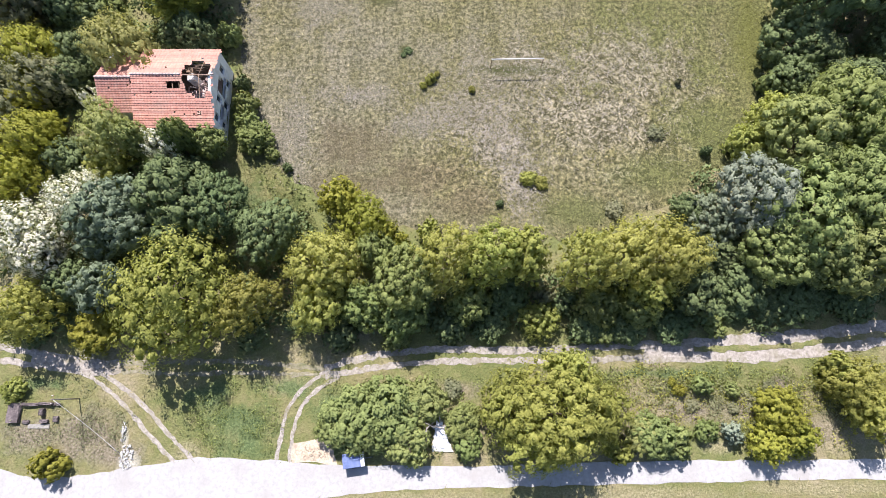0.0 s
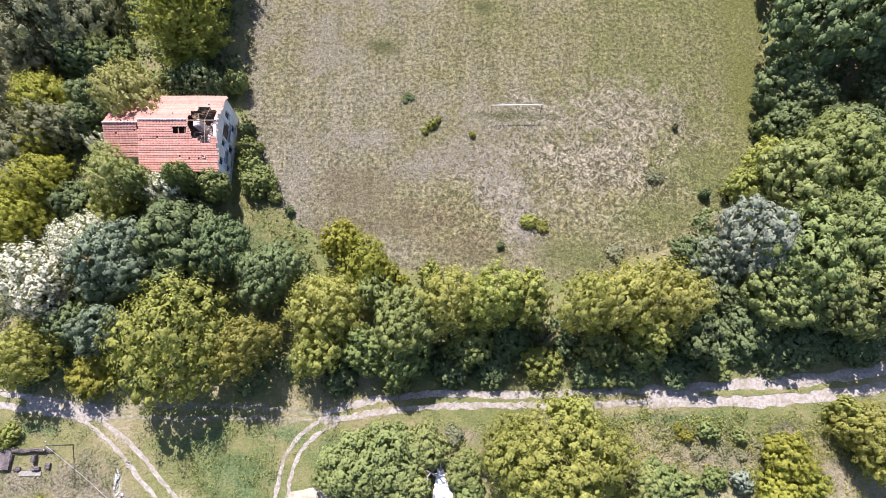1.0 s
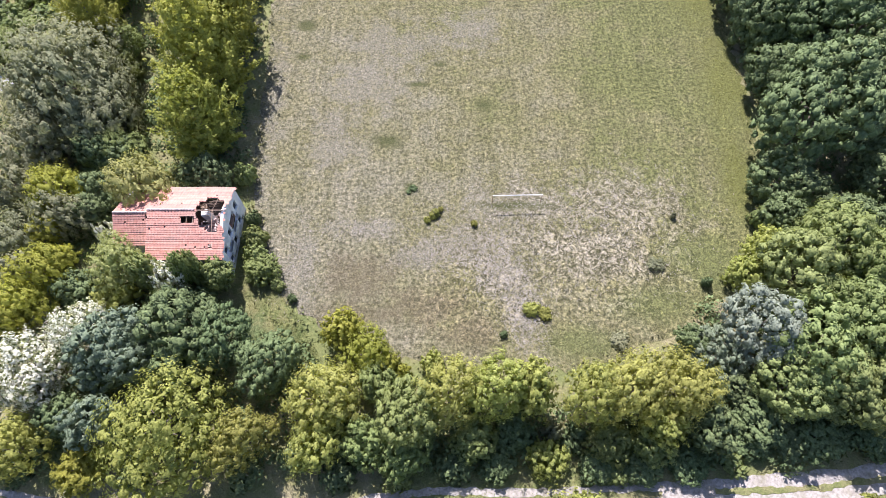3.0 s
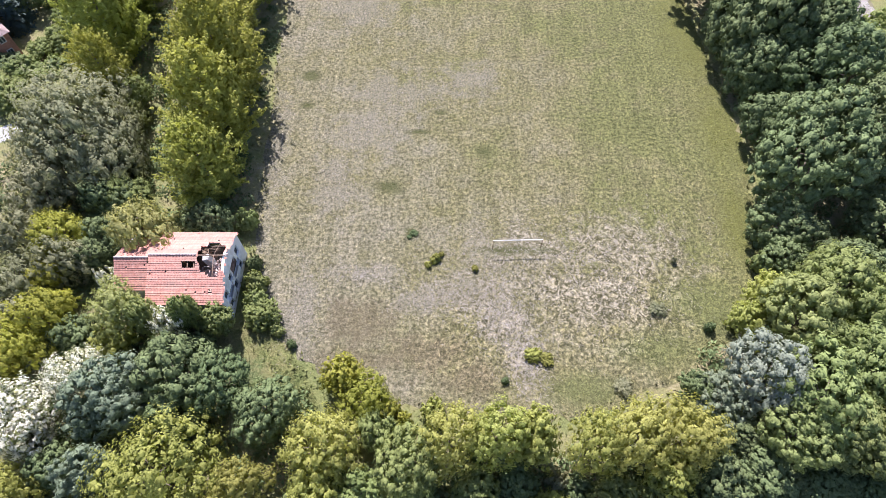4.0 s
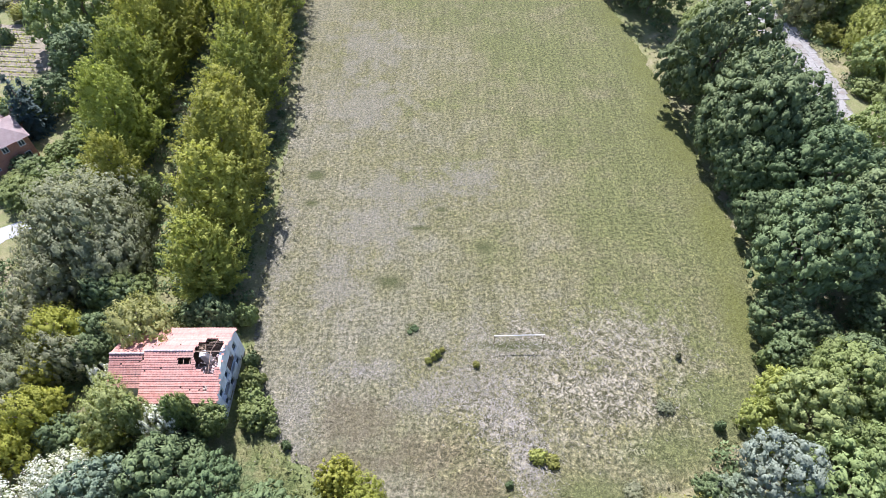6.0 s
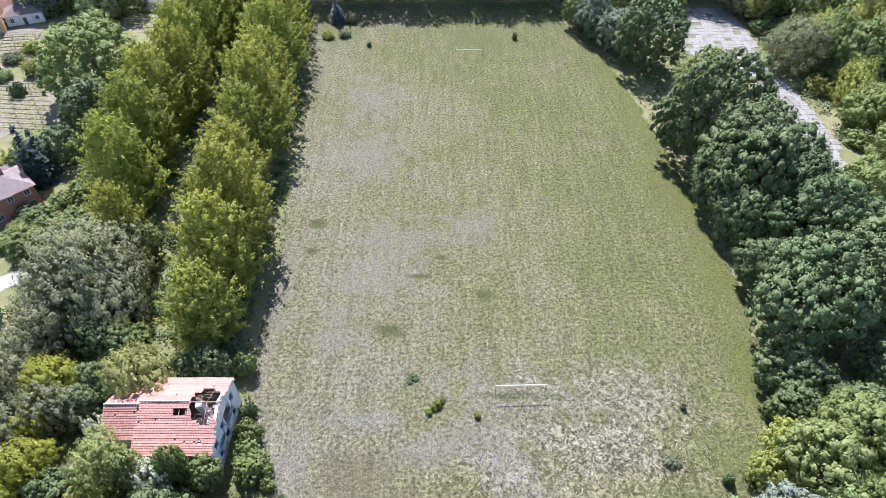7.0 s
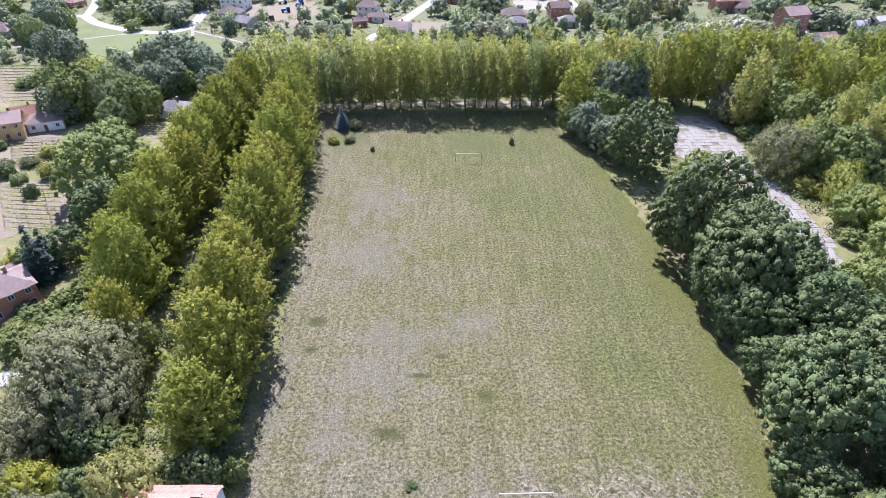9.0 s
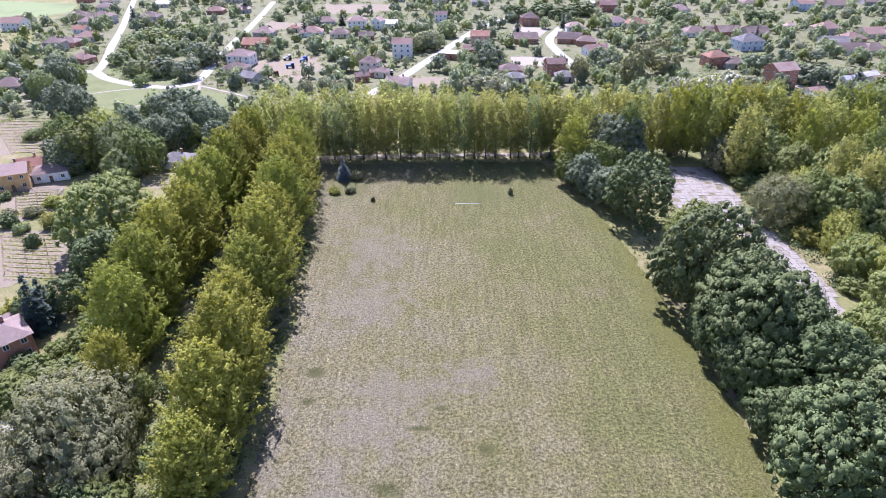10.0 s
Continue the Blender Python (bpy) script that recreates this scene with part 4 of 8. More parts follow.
for i, (pts, m) in enumerate((([(-121, 138.5), (-101, 138), (-93.5, 129), (-90.5, 119), (-104, 110)], SOIL), ([(-190, 239), (-155, 224), (-144, 200), (-160, 192)], SOIL),
                              ([(-135, 160), (-129.4, 168.5), (-120.6, 170.5), (-115.5, 160), (-113, 150), (-120, 141)], SOIL), ([(-100, 178), (-90, 177), (-87, 165), (-95, 168)], SOIL),
                              ([(-134, 466), (-102, 456), (-97, 433), (-126, 433)], SOIL), ([(-104, 551), (-47, 549), (-39, 512), (-95, 496)], SOIL),
                              ([(39, 344), (65, 344), (60, 323), (37, 323)], DIRT), ([(50, 438), (76, 433), (60, 392), (47, 398)], DIRT),
                              ([(-16, 302), (5, 298), (5, 280), (-15, 280)], SOIL))):
    sheet("garden_plot", pts, 0.035, m, PLOT if m is SOIL else "pale bare plot between the houses", "plot", 0.6, 50 + i)
    cx, cy = sum(p[0] for p in pts) / len(pts), sum(p[1] for p in pts) / len(pts)
    KEEP.append((cx, cy, 0.36 * math.hypot(pts[0][0] - pts[2][0], pts[0][1] - pts[2][1])))
for cx, cy, cr in ((-150, 262, 22), (-115, 268, 9), (-172, 288, 12), (-85, 322, 17), (-150, 298, 8), (-97, 262, 10)):
    KEEP.append((cx, cy, cr))


# ---- the abandoned house ----
def wall_holes(length, height, thick, holes):
    """A wall along x from 0 with openings (x0, x1, z0, z1) through it, as one mesh of blocks."""
    xs = sorted({0, length, *[v for q in holes for v in q[:2]]})
    zs = sorted({-0.3, height, *[v for q in holes for v in q[2:]]})
    bm = bmesh.new()
    for x0, x1 in zip(xs, xs[1:]):
        for z0, z1 in zip(zs, zs[1:]):
            mx, mz = (x0 + x1) / 2, (z0 + z1) / 2
            if not any(a < mx < b and c < mz < d for a, b, c, d in holes):
                box(bm, x0, x1, 0, thick, z0, z1)
    bmesh.ops.remove_doubles(bm, verts=bm.verts, dist=0.001)
    inner = [f for f in bm.faces if all(len(e.link_faces) > 2 for e in f.edges)]
    bmesh.ops.delete(bm, geom=inner, context='FACES')
    return bm


RX0, RX1, RY0, RY1, RIDGE = -40.0, -29.7, 33.6, 44.4, 39.6
EAVE, TOP = 5.5, 7.9


def abandoned_house():
    top = root("abandoned_house", pose(0, 0, 0), "white abandoned house with a collapsed faded red tile roof", "house")
    holes = [(1.2, 2.3, 3.4, 4.9), (4.0, 5.0, 3.4, 4.9), (8.3, 9.4, 3.3, 5.0), (1.4, 2.4, 0.8, 2.2), (4.3, 5.4, 0.6, 2.3), (7.6, 8.6, 0.8, 2.2)]
    east = bm_part("wall", wall_holes(RY1 - RY0, EAVE, 0.4, holes), PLASTER, top, "white plastered gable wall with empty window openings")
    east.matrix_basis = pose(RX1, RY0, 0, 0, 0, 90)
    # dark panels added in the empty openings, standing in for indoor shade
    for x0, x1, z0, z1 in holes:
        bm_part("pane", boxed(x0 + 0.02, x1 - 0.02, 0.24, 0.28, z0 + 0.02, z1 - 0.02), GLASS, east, "dark panel for the unlit room behind the opening")
    for x in (RX1 - 0.4, -40.0, -44.6):
        bm = bmesh.new()
        lift = 0.55 if x < -41 else 0.0
        p = [(x, RY0 if not lift else 35.9, EAVE - lift), (x, RY1, EAVE - lift), (x, RIDGE, TOP - 0.34 - lift)]
        a = [bm.verts.new(q) for q in p]
        b = [bm.verts.new((q[0] + 0.4, q[1], q[2])) for q in p]
        bm.faces.new(a), bm.faces.new(list(reversed(b)))
        for i in range(3):
            bm.faces.new((a[i], b[i], b[(i + 1) % 3], a[(i + 1) % 3]))
        bmesh.ops.recalc_face_normals(bm, faces=bm.faces)
        bm_part("gable", bm, PLASTER, top)
    for y, n in ((RY0, 3), (RY1 - 0.4, 3)):
        w = bm_part("wall", wall_holes(RX1 - RX0 - 0.4, EAVE, 0.4, [(1.3 + i * 3.1, 2.4 + i * 3.1, z, z + 1.4) for i in range(n) for z in (0.9, 3.4)]), PLASTER, top)
        w.location = (RX0, y, 0)
    bm_part("wall", boxed(RX0 - 0.0, RX0 + 0.4, RY0 + 0.4, RY1 - 0.4, -0.3, EAVE), PLASTER, top)
    for s in ((-44.6, -40.0, 35.9, 36.3), (-44.6, -40.0, 43.4, 43.8), (-44.6, -44.2, 36.3, 43.4)):
        bm_part("wall", boxed(*s, -0.3, EAVE - 0.55), PLASTER, top)
    bm_part("floor", boxed(RX0 + 0.4, RX1 - 0.4, RY0 + 0.4, RY1 - 0.4, 2.6, 2.85), TIMBER, top, "rotten timber upper floor strewn with debris")
    bm_part("attic_floor", boxed(-34.6, RX1 - 0.4, 35.6, 39.0, 4.5, 4.65), STRAW_PLASTER, top, "sagging lath ceiling under fallen tiles and dust")
    # the roof: courses of clay tiles on battens and rafters, with a hole torn through the ridge
    rng = random.Random(12)

    def torn(x, y):
        if x < -40.2:
            return False
        cx, cy = (x + 31.5) / 1.9, (y - 39.2) / (3.2 if y > 39.2 else 2.4)
        wob = 0.24 * math.sin(x * 6.3 + y) + 0.22 * math.sin(y * 5.3 + x * 2)
        if cx * cx + cy * cy + 0.6 * max(0, cx * cy) < 1 + wob:
            return True
        if -35.3 < x < -33.6 and 37.85 < y < 38.7:
            return True
        return abs(x + 31.3) < 0.22 and abs(y - 35.0) < 0.16

    slopes = ((RX0 + 0.05, RX1 + 0.42, RY0 - 0.35, RIDGE, EAVE - 0.12, TOP, 22), (RX0 + 0.05, RX1 + 0.42, RY1 + 0.35, RIDGE, EAVE - 0.12, TOP, 17),
              (-44.9, RX0 - 0.05, 35.6, RIDGE - 0.1, EAVE - 0.55, TOP - 0.55, 15), (-44.9, RX0 - 0.05, 44.1, RIDGE - 0.1, EAVE - 0.55, TOP - 0.55, 14))
    roof = part("roof", mesh_of("roof", [(RX0, RIDGE - 0.06, TOP - 0.25), (RX1, RIDGE - 0.06, TOP - 0.25), (RX1, RIDGE + 0.06, TOP - 0.25), (RX0, RIDGE + 0.06, TOP - 0.25),
                                        (RX0, RIDGE - 0.06, TOP - 0.1), (RX1, RIDGE - 0.06, TOP - 0.1), (RX1, RIDGE + 0.06, TOP - 0.1), (RX0, RIDGE + 0.06, TOP - 0.1)],
                                [(0, 3, 2, 1), (4, 5, 6, 7), (0, 1, 5, 4), (1, 2, 6, 5), (2, 3, 7, 6), (3, 0, 4, 7)], TIMBER), top, "broken roof of faded red clay tiles on bare rafters")
    for x0, x1, ye, yr, ze, zr, n in slopes:
        step = 0.105
        cols = int((x1 - x0) / step)
        north = ye > yr
        for c in range(n):
            a, b = c / n, (c + 1.12) / n
            y0, y1 = ye + (yr - ye) * a, ye + (yr - ye) * min(1, b)
            z0, z1 = ze + (zr - ze) * a + 0.075, ze + (zr - ze) * min(1, b) + 0.012
            sag = rng.uniform(-0.015, 0.015)
            run = []
            for k in range(cols + 2):
                x = x0 + k * step
                stop = k > cols or torn(x, (y0 + y1) / 2) or (k % 4 == 0 and rng.random() < (0.012 if not north else 0.004))
                if x > x1 - rng.uniform(0, 0.35) and rng.random() < 0.6:
                    stop = True
                if not stop:
                    run.append(k)
                if stop and len(run) > 3:
                    verts, faces = [], []
                    for k2 in run:
                        xx = x0 + k2 * step
                        lift = (0.0, 0.028, 0.045, 0.028)[k2 % 4] + sag + rng.uniform(-0.004, 0.004) + 0.03 * math.sin(xx * 0.9)
                        verts += [(xx, y0, z0 - 0.07 + sag), (xx, y0, z0 + lift), (xx, y1, z1 + lift)]
                    for j in range(len(run) - 1):
                        p, q = j * 3, j * 3 + 3
                        faces += [(p, q, q + 1, p + 1), (p + 1, q + 1, q + 2, p + 2)]
                    part("tile_course", mesh_of("tile_course", verts, faces, TILE_ROSE, False), roof)
                if stop:
                    run = []
        for i in range(int((x1 - x0) / 0.85) + 1):
            x = x0 + 0.25 + i * 0.85
            if x > x1 - 0.3:
                break
            broken = torn(x, RIDGE) and i % 4 != 2
            yt = yr + (ye - yr) * (0.62 if broken else 0.0)
            zt = zr + (ze - zr) * (0.62 if broken else 0.0)
            part("rafter", tubes("rafter", [([(x, ye, ze - 0.06), (x + rng.uniform(-0.05, 0.05), yt, zt - 0.08)], [0.06, 0.055])], TIMBER, 4), roof)
    for y0, z0, x0, x1 in ((RIDGE, TOP, RX0, RX1 + 0.25), (RIDGE - 0.1, TOP - 0.55, -44.9, RX0)):
        x = x0
        while x < x1 - 0.2:
            if not torn(x, y0) and not (x > -34 and x0 > -41 and rng.random() < 0.2):
                part("ridge_tile", shared(("ridge",), lambda: tubes("ridge_tile", [([(0, 0, 0), (0.46, 0, 0.03)], [0.13, 0.15])], TILE_PINK, 8)), roof).location = (x, y0, z0 + 0.03)
            x += 0.43
    # battens hanging in the hole and debris on the floor below
    for i in range(11):
        y = RIDGE - 0.6 + i * 0.27
        z = TOP - abs(y - RIDGE) * (0.42 if y < RIDGE else 0.5) - 0.03
        x0 = -32.4 + rng.uniform(-0.3, 0.9)
        part("batten", tubes("batten", [([(x0, y, z), (x0 + rng.uniform(0.8, 1.9), y + rng.uniform(-0.35, 0.2), z - rng.uniform(0, 0.3))], [0.03, 0.03])], TIMBER, 4), roof)
    stack = bm_part("chimney", boxed(-0.45, 0.45, -0.45, 0.45, 0, 4.3, bevel=0.05), GREY_WALL, top, "leaning plastered chimney stack inside the torn roof")
    stack.matrix_basis = pose(-31.9, 39.9, 2.85, 2, -9, 8)
    chunk = bm_mesh("debris", boxed(-0.5, 0.5, -0.35, 0.35, -0.15, 0.15, bevel=0.05), TILE_PINK)
    for i in range(150):
        s = rng.uniform(0.2, 0.6)
        part("debris", chunk, top).matrix_basis = pose(min(-30.4, -31.6 + rng.gauss(0, 1.0)), 38.0 + rng.gauss(0, 1.3), (4.68 + rng.uniform(0, 0.5) if i % 2 else 2.95 + rng.uniform(0, 1.2)), rng.uniform(0, 360), rng.uniform(0, 360), rng.uniform(0, 360)) @ Matrix.Scale(s, 4)
    for i in range(9):
        x, y = -32.8 + rng.uniform(0, 2.2), 37.6 + rng.uniform(0, 3.2)
        part("fallen_rafter", tubes("fallen_rafter", [([(x, y, 2.9), (x + rng.uniform(-1.2, 1.2), y + rng.uniform(-1.6, 1.6), 5.0 + rng.uniform(0, 1.2))], [0.07, 0.06])], DEAD if i % 2 else TIMBER, 4), top)
    KEEP.append((-36, 39, 8))
    return top


abandoned_house()


# ---- the field's things ----
def goal(x, y, turn, label):
    top = root("football_goal", pose(x, y, 0.02, 0, 0, turn), label, "goal", "football goals")
    part("crossbar", tubes("crossbar", [([(-3.7, 0, 2.44), (3.7, 0, 2.44)], [0.06, 0.06])], FRAME_W, 8), top, "white painted crossbar")
    for s in (-1, 1):
        part("post", tubes("post", [([(s * 3.66, 0, -0.3), (s * 3.66, 0, 2.38)], [0.045, 0.045])], RUST, 8), top, "dark rusty goal post")
    return top


goal(11.1, 45.3, 1.3, "old football goal with a white crossbar and no net")
goal(6.9, 149.1, 0, "far football goal with a white crossbar and no net")


# ---- by the white road ----
def trailer():
    """A small covered box trailer."""
    top = root("trailer", pose(-10.3, -8.45, 0.04, 0, 0, 8), "small box trailer under a grey-blue cover by the road", "trailer")
    bm = boxed(-1.35, 1.2, -0.8, 0.8, 0.45, 1.3, bevel=0.05)
    bm_part("body", bm, TARP_GREY, top)
    bm = bmesh.new()
    box(bm, -1.4, 0.75, -0.86, 0.86, 1.3, 1.42, bevel=0.05)
    bm_part("cover", bm, TARP_GREY, top, "grey-blue tarpaulin cover")
    bm_part("lid", boxed(0.78, 1.24, -0.84, 0.84, 1.3, 1.4, bevel=0.03), WHITE_ROOF, top, "pale front panel")
    part("drawbar", tubes("drawbar", [([(1.2, 0, 0.5), (2.1, 0, 0.5), (2.15, 0, 0.0)], [0.05, 0.05, 0.04])], STEEL), top)
    for s in (-1, 1):
        w = part("wheel", tubes("wheel", [([(-0.2, s * 0.82, 0.32), (-0.2, s * 1.0, 0.32)], [0.32, 0.32])], RUBBER, 14), top)
        part("rim", tubes("rim", [([(-0.2, s * 0.99, 0.32), (-0.2, s * 1.02, 0.32)], [0.18, 0.17])], STEEL, 12), w)
    return top


trailer()


def utility_pole():
    top = root("utility_pole", pose(-45.3, -1.2, 0), "short weathered utility pole with a sagging cable", "pole")
    part("pole", tubes("pole", [([(0, 0, -0.5), (0, 0, 5.6)], [0.08, 0.06])], PALE_BARK, 8), top)
    part("crossarm", tubes("crossarm", [([(-0.1, -0.55, 5.3), (0.1, 0.55, 5.3)], [0.05, 0.05])], TIMBER, 4), top)
    for y in (-0.45, 0.0, 0.45):
        part("insulator", tubes("insulator", [([(0, y, 5.34), (0, y, 5.5)], [0.05, 0.04])], FRAME_W, 8), top)
    pts = [(5.9 * k / 10, -6.6 * k / 10, 5.3 * (1 - k / 10) - 0.35 * math.sin(math.pi * k / 10)) for k in range(11)]
    part("cable", tubes("cable", [(pts, [0.03] * 11)], CABLE, 5), top, "pale stay cable")
    return top


utility_pole()


def footing():
    """The broken footing of a vanished shed: low dark walls open to the sky."""
    top = root("ruined_footing", pose(-50.7, -2.9, 0), "broken dark footing walls of a vanished shed", "ruin")
    rng = random.Random(4)
    dark = grainy("sooty_masonry", (0.09, 0.075, 0.075), (0.19, 0.16, 0.155), 5.0, 0.8, 0.95, 0.7, 0.06)
    for x0, x1, y0, y1, h in ((-3.1, -1.6, -1.2, 1.2, 0.55), (-1.6, 0.6, 0.85, 1.2, 0.5), (0.6, 2.4, 0.95, 1.25, 0.6), (2.4, 3.2, 0.9, 1.2, 0.35), (0.9, 1.4, -0.3, 0.5, 0.7),
                              (-1.2, -0.4, -1.3, -0.9, 0.35), (2.6, 3.2, -1.1, -0.4, 0.4), (1.0, 2.0, -1.2, -0.8, 0.45)):
        bm = boxed(x0, x1, y0, y1, -0.2, h, bevel=0.06)
        bmesh.ops.subdivide_edges(bm, edges=bm.edges, cuts=2, use_grid_fill=True)
        for v in bm.verts:
            if v.co.z > 0.1:
                v.co += Vector((rng.uniform(-0.06, 0.06), rng.uniform(-0.06, 0.06), rng.uniform(-0.12, 0.05)))
        bm_part("wall_stub", bm, dark, top)
    bm_part("slab", boxed(-0.5, 2.2, -1.9, -1.35, -0.1, 0.12, bevel=0.03), CONCRETE, top, "grey concrete slab")
    return top


footing()


def heap(name, x, y, rx, ry, h, material, label, seed, n=46, lump=0.42):
    """A heap of broken stones."""
    rng = random.Random(seed)
    bm = bmesh.new()
    for i in range(n):
        a, q = rng.uniform(0, 6.283), rng.random() ** 0.5
        s = lump * rng.uniform(0.4, 1.1)
        m = pose(math.cos(a) * rx * q, math.sin(a) * ry * q, h * (1 - q) * rng.uniform(0.3, 1.0), rng.uniform(0, 360), rng.uniform(0, 360), rng.uniform(0, 360))
        bmesh.ops.create_icosphere(bm, subdivisions=1, radius=s / 2, matrix=m @ Matrix.Diagonal((1.2, 0.9, 0.6, 1)))
    for v in bm.verts:
        v.co += Vector((rng.uniform(-1, 1), rng.uniform(-1, 1), rng.uniform(-1, 1))) * lump * 0.09
    me = bm_mesh(name, bm, material)
    ob = new(name, me)
    ob.location = (x, y, 0.03)
    return tagged(ob, label, name.replace("_", " "))


def stone_heap(x, y, rx, ry, h, label, seed, n, lump):
    rng = random.Random(seed)
    forms = []
    for k in range(4):
        bm = bmesh.new()
        bmesh.ops.create_icosphere(bm, subdivisions=1, radius=0.5)
        for v in bm.verts:
            v.co = Vector((v.co.x * 1.2, v.co.y * 0.9, v.co.z * 0.65)) * rng.uniform(0.8, 1.15)
        forms.append(bm_mesh("stone", bm, RUBBLE))
    top = root("rubble_heap", pose(x, y, 0.03), label, "rubble heap")
    for i in range(n):
        a, q = rng.uniform(0, 6.283), rng.random() ** 0.5
        m = pose(math.cos(a) * rx * q, math.sin(a) * ry * q, h * (1 - q) * rng.uniform(0.3, 1.0) + 0.08, rng.uniform(0, 360), rng.uniform(0, 360), rng.uniform(0, 360))
        part("stone", forms[i % 4], top).matrix_basis = m @ Matrix.Scale(lump * rng.uniform(0.4, 1.1), 4)


stone_heap(-39.2, -5.2, 0.3, 1.3, 0.25, "heap of white limestone rubble in the weeds", 1, 60, 0.24)
stone_heap(-38.5, -8.2, 0.9, 1.5, 0.7, "heap of white rubble beside the road", 2, 150, 0.26)
heap("sand_heap", -15.4, -7.6, 2.4, 1.1, 0.14, SAND, "low heap of pale sand and clods", 3, 260, 0.24)


def washed_slope():
    """White sheeting that spills down between the bushes to the road."""
    rng = random.Random(6)
    verts, faces = [], []
    n, k = 16, 7
    for i in range(n):
        f = i / (n - 1)
        for j in range(k):
            s = (j / (k - 1) - 0.5) * (0.7 + 1.9 * f) + 0.45 * f
            verts.append((s + rng.uniform(-0.12, 0.12), -3.9 - 3.7 * f + rng.uniform(-0.1, 0.1), 0.95 - 0.75 * f + rng.uniform(-0.1, 0.12) - 0.25 * abs(j / (k - 1) - 0.5)))
    for i in range(n - 1):
        for j in range(k - 1):
            a = i * k + j
            faces.append((a, a + k, a + k + 1, a + 1))
    ob = new("plastic_sheet", mesh_of("plastic_sheet", verts, faces, WHITE_ROOF))
    md = ob.modifiers.new("thick", 'SOLIDIFY')
    md.thickness = 0.9
    md.offset = -1
    return tagged(ob, "crumpled white plastic sheet spilling down a bank", "plastic sheet")


washed_slope()


def dead_branches(x, y, label, seed):
    rng = random.Random(seed)
    top = root("dead_branches", pose(x, y, 0), label, "branches")
    for i in range(9):
        a = rng.uniform(0, 6.283)
        p = Vector((rng.uniform(-0.8, 0.8), rng.uniform(-0.8, 0.8), rng.uniform(0.1, 1.6)))
        ln = rng.uniform(1.0, 2.6)
        q = p + Vector((math.cos(a) * ln, math.sin(a) * ln, rng.uniform(-0.1, 0.9)))
        mid = p.lerp(q, 0.5) + Vector((rng.uniform(-0.3, 0.3), rng.uniform(-0.3, 0.3), 0.25))
        part("branch", tubes("branch", [([(p.x, p.y, 0 if i < 4 else p.z), mid, q], [0.1, 0.07, 0.03])], DEAD, 5), top)
    return top


dead_branches(-2.2, -3.5, "bleached dead branches heaped among the bushes", 2)
dead_branches(-0.6, -4.2, "bleached fallen boughs leaning over the white sheet", 5)


# ---- plants ----

# trees and bushes between the track and the field
tree("oak", -32.1, 11.0, 13.5, 7.3, "broadleaf tree with olive-green leaves", "trees along the track")
tree("oak", -23.3, 10.2, 10.0, 3.6, "broadleaf tree with olive-green leaves", "trees along the track")
tree("oak", -50.8, 9.6, 9.0, 4.2, "broadleaf tree with olive-green leaves", "trees along the track")
tree("olive", -14.3, 14.7, 10.5, 4.7, "young broadleaf tree with yellow-green leaves", "trees along the track")
tree("olive", -15, 10.4, 8.0, 4, "young broadleaf tree with yellow-green leaves", "trees along the track")
tree("olive", 0.9, 15.2, 11.7, 4.1, "young broadleaf tree with yellow-green leaves", "trees along the track")
tree("olive", 6.4, 16.0, 12.2, 3.8, "young broadleaf tree with yellow-green leaves", "trees along the track")
tree("olive", 10.7, 16.0, 11.0, 3.2, "young broadleaf tree with yellow-green leaves", "trees along the track")
tree("olive", 17.8, 15.6, 11.7, 3.6, "young broadleaf tree with yellow-green leaves", "trees along the track")
tree("olive", 23, 15.9, 12.2, 4.3, "young broadleaf tree with yellow-green leaves", "trees along the track")
tree("olive", 28.7, 16.0, 11.5, 4.4, "young broadleaf tree with yellow-green leaves", "trees along the track")
tree("olive", 26.4, 12.2, 7.0, 3.1, "young broadleaf tree with yellow-green leaves", "trees along the track")
tree("slate", -41.4, 12.4, 9.0, 2.9, "silver-leaved tree with a pale domed crown", "trees along the track")
tree("slate", -41.0, 20.6, 11.0, 4.9, "slate-green tree with a dense domed crown", "trees along the track")
tree("dark", -33, 23.6, 11.0, 5.3, "dense dark green tree at the field's edge", "trees along the track")
tree("dark", -27.7, 22.5, 9.0, 3.6, "dense dark green tree at the field's edge", "trees along the track")
tree("dark", -21.8, 19.6, 9.0, 3.9, "dense dark green tree at the field's edge", "trees along the track")
tree("dark", -34.1, 20.1, 8.0, 4.2, "dense dark green tree at the field's edge", "trees along the track")
tree("dark", 32.2, 11.8, 8.0, 2.9, "dense dark green tree at the field's edge", "trees along the track")
tree("dark", -46.6, 13.0, 6.0, 2.8, "dense dark green tree at the field's edge", "trees along the track")
bush("yellow", -43.0, 7.2, 4.4, 3.2, "golden yellow-green bush in bloom", "trees along the track")
tree("yellow", -13.1, 24.4, 5.5, 2.7, "golden-green tree in new leaf", "trees along the track")
tree("yellow", -9.6, 21.1, 6.8, 3.7, "golden-green tree in new leaf", "trees along the track")
bush("yellow", -6.3, 19.1, 5, 2.2, "golden yellow-green bush in bloom", "trees along the track")
tree("blossom", -51.7, 18.6, 10.0, 4.8, "tree covered in white spring blossom", "trees along the track")
tree("blossom", -46.0, 23.6, 9.6, 3.3, "tree covered in white spring blossom", "trees along the track")
tree("blossom", -49.6, 16.6, 9.0, 2.7, "tree covered in white spring blossom", "trees along the track")
tree("walnut", -3.9, 13.3, 10.0, 3.8, "broad green walnut tree with a dense crown", "trees along the track")
tree("walnut", -4.5, 9.1, 6.0, 3.2, "broad green walnut tree with a dense crown", "trees along the track")
